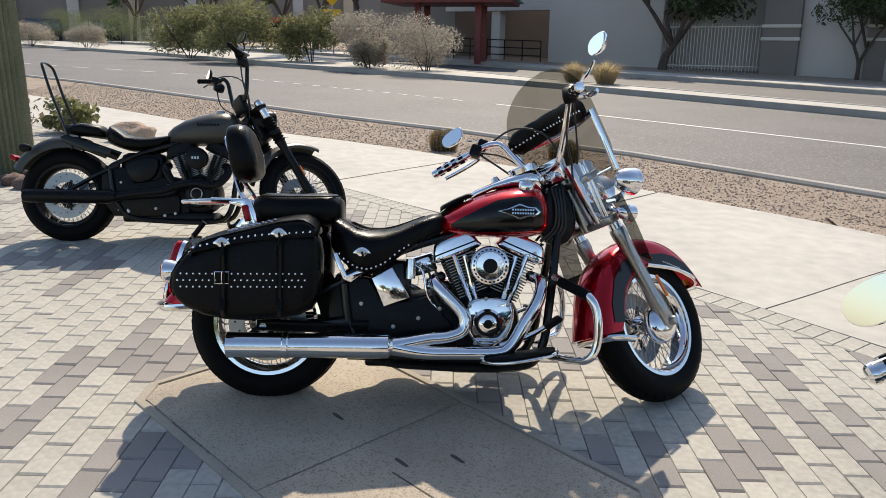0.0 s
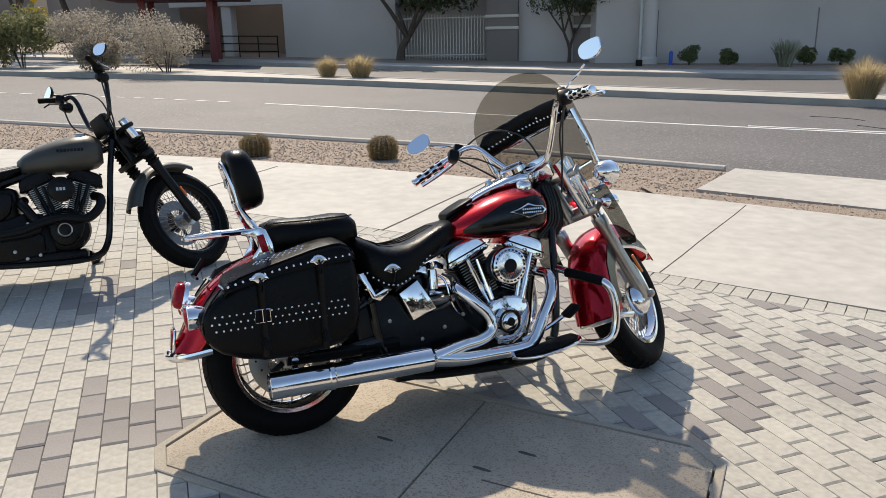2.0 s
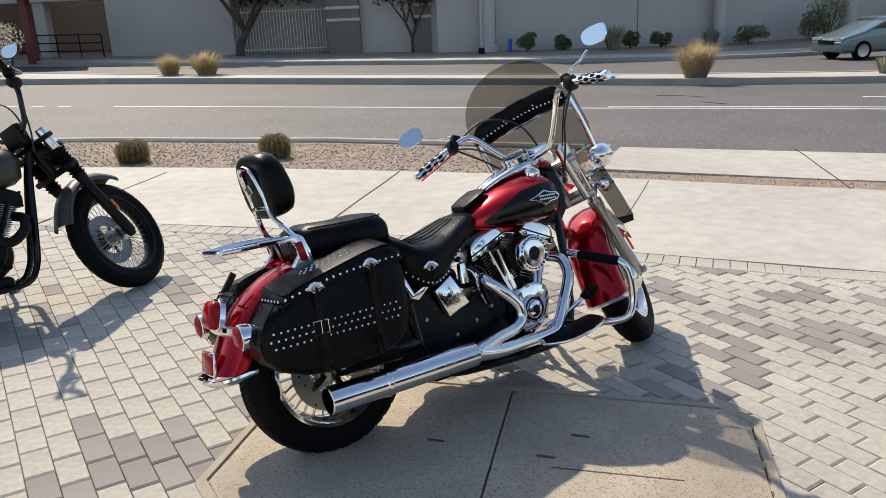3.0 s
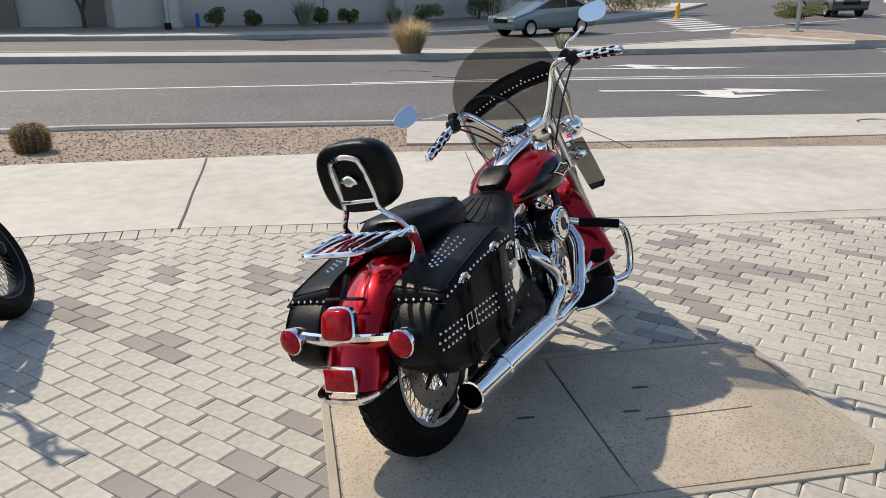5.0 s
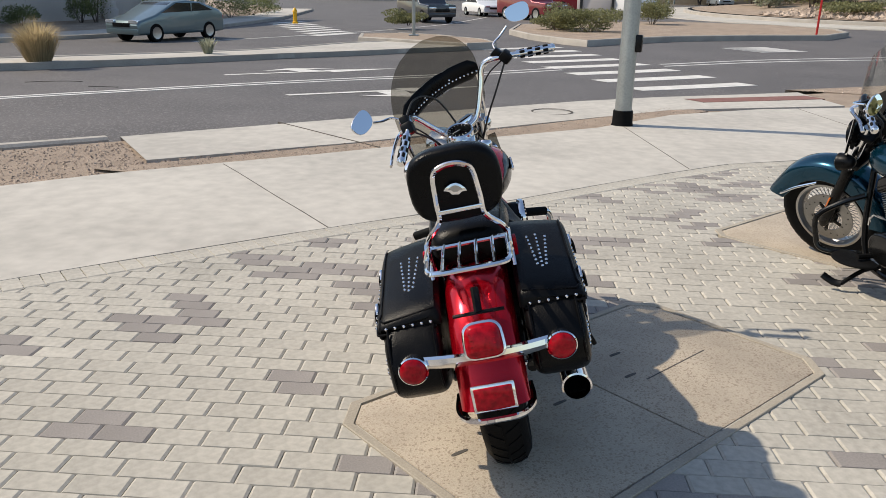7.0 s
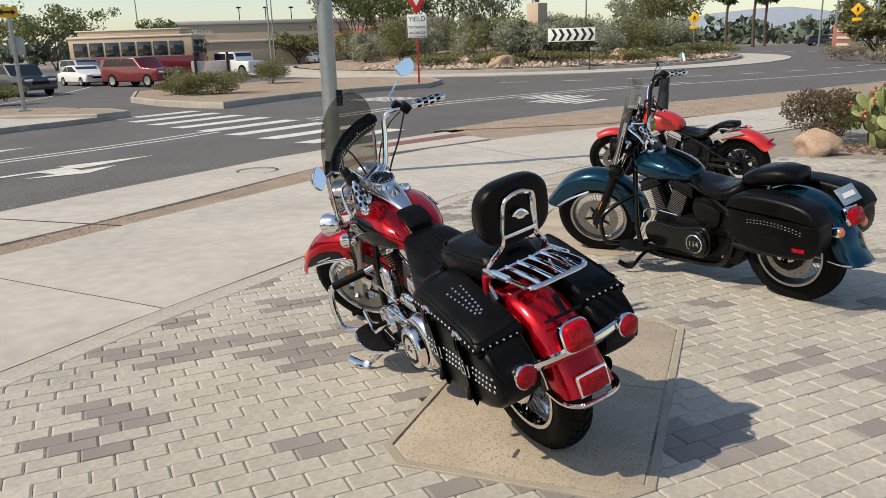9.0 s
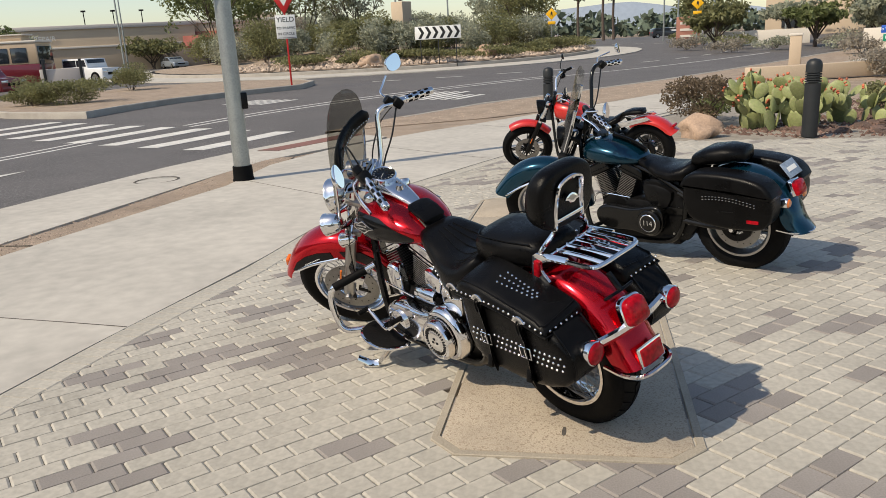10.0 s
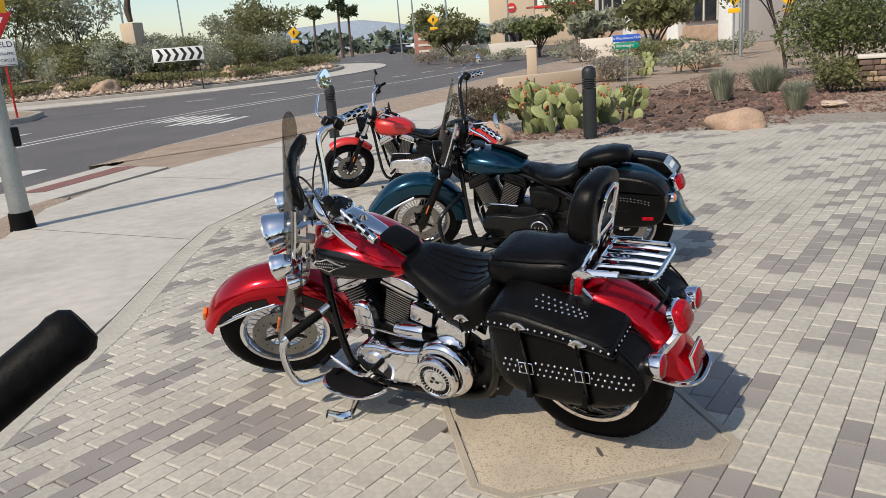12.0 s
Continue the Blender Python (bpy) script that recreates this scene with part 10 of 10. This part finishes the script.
# far woods and hills, the distance haze put into their colours
vs, fs = [], []
rn = random.Random(12)
for i in range(260):
    a = radians(-78 + 100 * rn.random())
    r = rn.uniform(190, 330)
    x, y = r * math.cos(a), r * math.sin(a)
    h = rn.uniform(4, 9)
    v, f = leaf_cloud(70, h * 0.9, h * 0.9, h * 0.5, h * 0.45, 1.5, rn, aspect=1.4, lumps=4)
    k = len(vs)
    vs += [(p[0] + x, p[1] + y, p[2] - 0.5) for p in v]
    fs += [tuple(q + k for q in g) for g in f]
me = bpy.data.meshes.new("far_woods")
me.from_pydata(vs, [], fs)
me.materials.append(HAZEWOOD)
tagged(new("far_woods", me), "line of far desert trees in a green greyed for haze", "trees", kind="stuff")
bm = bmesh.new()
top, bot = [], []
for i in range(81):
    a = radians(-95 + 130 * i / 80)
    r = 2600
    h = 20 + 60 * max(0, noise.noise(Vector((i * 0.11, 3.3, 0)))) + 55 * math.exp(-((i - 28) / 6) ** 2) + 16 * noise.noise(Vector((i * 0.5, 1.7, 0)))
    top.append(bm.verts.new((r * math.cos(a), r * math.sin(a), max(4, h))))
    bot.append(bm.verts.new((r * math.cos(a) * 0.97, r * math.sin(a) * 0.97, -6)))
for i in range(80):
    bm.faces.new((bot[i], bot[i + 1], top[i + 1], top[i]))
tagged(obj("backdrop", bm, MOUNTAIN, 0), "mountains on the horizon, coloured pale blue to stand for haze", "mountains", kind="structure")

# ---- pads and pavers of the plaza ----
PAD = [(-0.98, -0.41), (-0.98, 0.41), (-0.87, 0.52), (0.87, 0.52), (0.98, 0.41), (0.98, -0.41), (0.87, -0.52), (-0.87, -0.52)]


def pad(cx, cy, marks=False):
    """A cast pad in two halves with a raised band round it."""
    m = G @ pose(cx, cy, 0, 0, 0, -44.5)
    p = thing("parking_pad", m, "tan exposed aggregate concrete pad set in the pavers", "concrete pad", "parking pads")
    for s in (-1, 1):
        half = [(s * 0.004, -0.478), (s * 0.85, -0.478), (s * 0.938, -0.39), (s * 0.938, 0.39), (s * 0.85, 0.478), (s * 0.004, 0.478)]
        part("half_slab", plate(half, -0.06, 0.006, 0.004, axis="z"), AGGREGATE, p)
    bm = bmesh.new()
    inner = [(x * 0.966 - math.copysign(0.0, x), y * 0.935) for x, y in PAD]
    rings = []
    for (x, y), (u, v) in zip(PAD, inner):
        rings.append([bm.verts.new(q) for q in ((x, y, -0.06), (x, y, 0.005), (x * 0.997, y * 0.995, 0.008), (u * 1.003, v * 1.005, 0.008), (u, v, 0.004), (u, v, -0.06))])
    join_rings(bm, rings, True, False)
    part("border_band", bm, BAND, p)
    if marks:
        # anchor slots along the middle and one short saw cut
        for x, y in ((-0.229, 0.022), (0.186, -0.007), (-0.77, 0.004), (0.30, 0.16)):
            part("anchor_slot", plate(round_outline([(x - 0.03, y - 0.006), (x + 0.03, y - 0.008), (x + 0.032, y + 0.004), (x - 0.028, y + 0.008)], 2), 0.0045, 0.0075, axis="z"), CRACK, p, "dark filled anchor slot")
        part("saw_cut", plate([(0.212, -0.075), (0.664, -0.065), (0.664, -0.059), (0.212, -0.069)], 0.0045, 0.0072, axis="z"), CRACK, p, "thin dark saw cut")
    return p


pad(-0.24, 2.48, True)
pad(2.53, 0.42)

# pavers: long side along the rows, half-bond
PW, PL, GAP = 0.0990, 0.1935, 0.0024
ROT = Matrix.Rotation(radians(1.45), 4, "Z")


def paver_mesh(w, l, mt, name="paver"):
    bm = bmesh.new()
    a, b, c, e = w / 2 - 0.0006, l / 2 - GAP / 2, 0.0022, 0.009
    lo = [bm.verts.new((x, y, -0.03)) for x, y in ((-a, -b), (a, -b), (a, b), (-a, b))]
    mid = [bm.verts.new((x, y, -0.0055)) for x, y in ((-a, -b), (a, -b), (a, b), (-a, b))]
    hi = [bm.verts.new((x, y, 0)) for x, y in ((-a + c, -b + e), (a - c, -b + e), (a - c, b - e), (-a + c, b - e))]
    join_rings(bm, [lo, mid, hi], False, False)
    bm.faces.new(hi)
    ob = obj(name, bm, mt, 0)
    d = ob.data
    bpy.data.objects.remove(ob)
    return d


def inside_pad(x, y, cx, cy, grow=-0.07):
    v = Matrix.Rotation(radians(44.5), 2) @ Vector((x - cx, y - cy))
    ax, ay = abs(v.x), abs(v.y)
    return ax < 0.98 + grow and ay < 0.52 + grow and ax + ay < 1.41 + grow * 1.4


def bed_low(x):
    """The far edge of the pavers, at the planted bed."""
    return float(np.interp(x, [-7, -0.3, 1.8, 3.65, 4.8, 5.57, 6.6, 7.45, 8.5, 10.1], [-9.8, -8.64, -7.45, -6.35, -5.45, -4.9, -5.3, -6.42, -8.1, -10.0]))


floor_ob = bed
DL, DD = paver_mesh(PW, PL, PAVERO), paver_mesh(PW, PL, PAVERDO)
rnd = random.Random(7)
singles, rest = [], {0: [], 1: []}
dark = {}
for i in range(-68, 102):
    for j in range(-55, 48):
        if rnd.random() < 0.062:
            for k in range(rnd.choice((1, 2, 2, 3, 4))):
                for q in range(rnd.choice((1, 1, 2))):
                    dark[(i + k, j + q + k // 2)] = 1
for i in range(-68, 102):
    for j in range(-55, 48):
        p = ROT @ Vector((-1.345 + (i + 0.5) * PW, 2.9 + (j + (0.5 if i % 2 else 0) + 0.18 * math.sin(i * 0.9)) * PL, 0))
        x, y = p.x, p.y
        if x < -7 or x > 9.4 or (edge_y(x) - y) / math.hypot(1, (edge_y(x + 0.2) - edge_y(x - 0.2)) / 0.4) < 0.10 or y < bed_low(x) + 0.05:
            continue
        if inside_pad(x, y, -0.24, 2.48) or inside_pad(x, y, 2.53, 0.42):
            continue
        d = (i, j) in dark
        near = math.hypot(x + 0.75, y - 3.55) < 1.35 or math.hypot(x + 1.6, y - 2.6) < 0.75
        tz, tx, ty = rnd.gauss(0, 0.0009), rnd.gauss(0, 0.0035), rnd.gauss(0, 0.0035)
        m = Matrix.Translation((x, y, tz)) @ ROT @ Euler((tx, ty, rnd.gauss(0, 0.004))).to_matrix().to_4x4()
        if near and len(singles) < 300:
            singles.append((m, d))
        else:
            rest[int(d)].append(m)
for m, d in singles:
    share("paver", DD if d else DL, floor_ob, m)
for d, mt in ((0, PAVER), (1, PAVERD)):
    src = DD if d else DL
    co = [tuple(v.co) for v in src.vertices]
    fc = [tuple(q.vertices) for q in src.polygons]
    vs, fs = [], []
    for m in rest[d]:
        k = len(vs)
        vs += [tuple(m @ Vector(c)) for c in co]
        fs += [tuple(a + k for a in f) for f in fc]
    me = bpy.data.meshes.new("pavers")
    me.from_pydata(vs, [], fs)
    me.materials.append(mt)
    ob = new("pavers", me)
    ob.parent = floor_ob
    tagged(ob, "grey concrete pavers" if d else "pale concrete pavers", kind="stuff")
# soldier course along the walk
SOL = paver_mesh(0.10, 0.195, PAVERO)
line = [p for p in INNER if -7 <= p[0] <= 9.4]
pts = lines(offset_line(line, -0.084), 0.0102)
acc, last = 0.0, Vector((*pts[0], 0))
for a, b in zip(pts, pts[1:]):
    v = Vector((*b, 0))
    acc += (v - last).length
    last = v
    if acc >= 0.101:
        acc = 0
        t = Vector((b[0] - a[0], b[1] - a[1], 0)).normalized()
        share("border_paver", SOL, floor_ob, Matrix.Translation((b[0], b[1], 0.0045)) @ Matrix.Rotation(math.atan2(t.y, t.x), 4, "Z"))
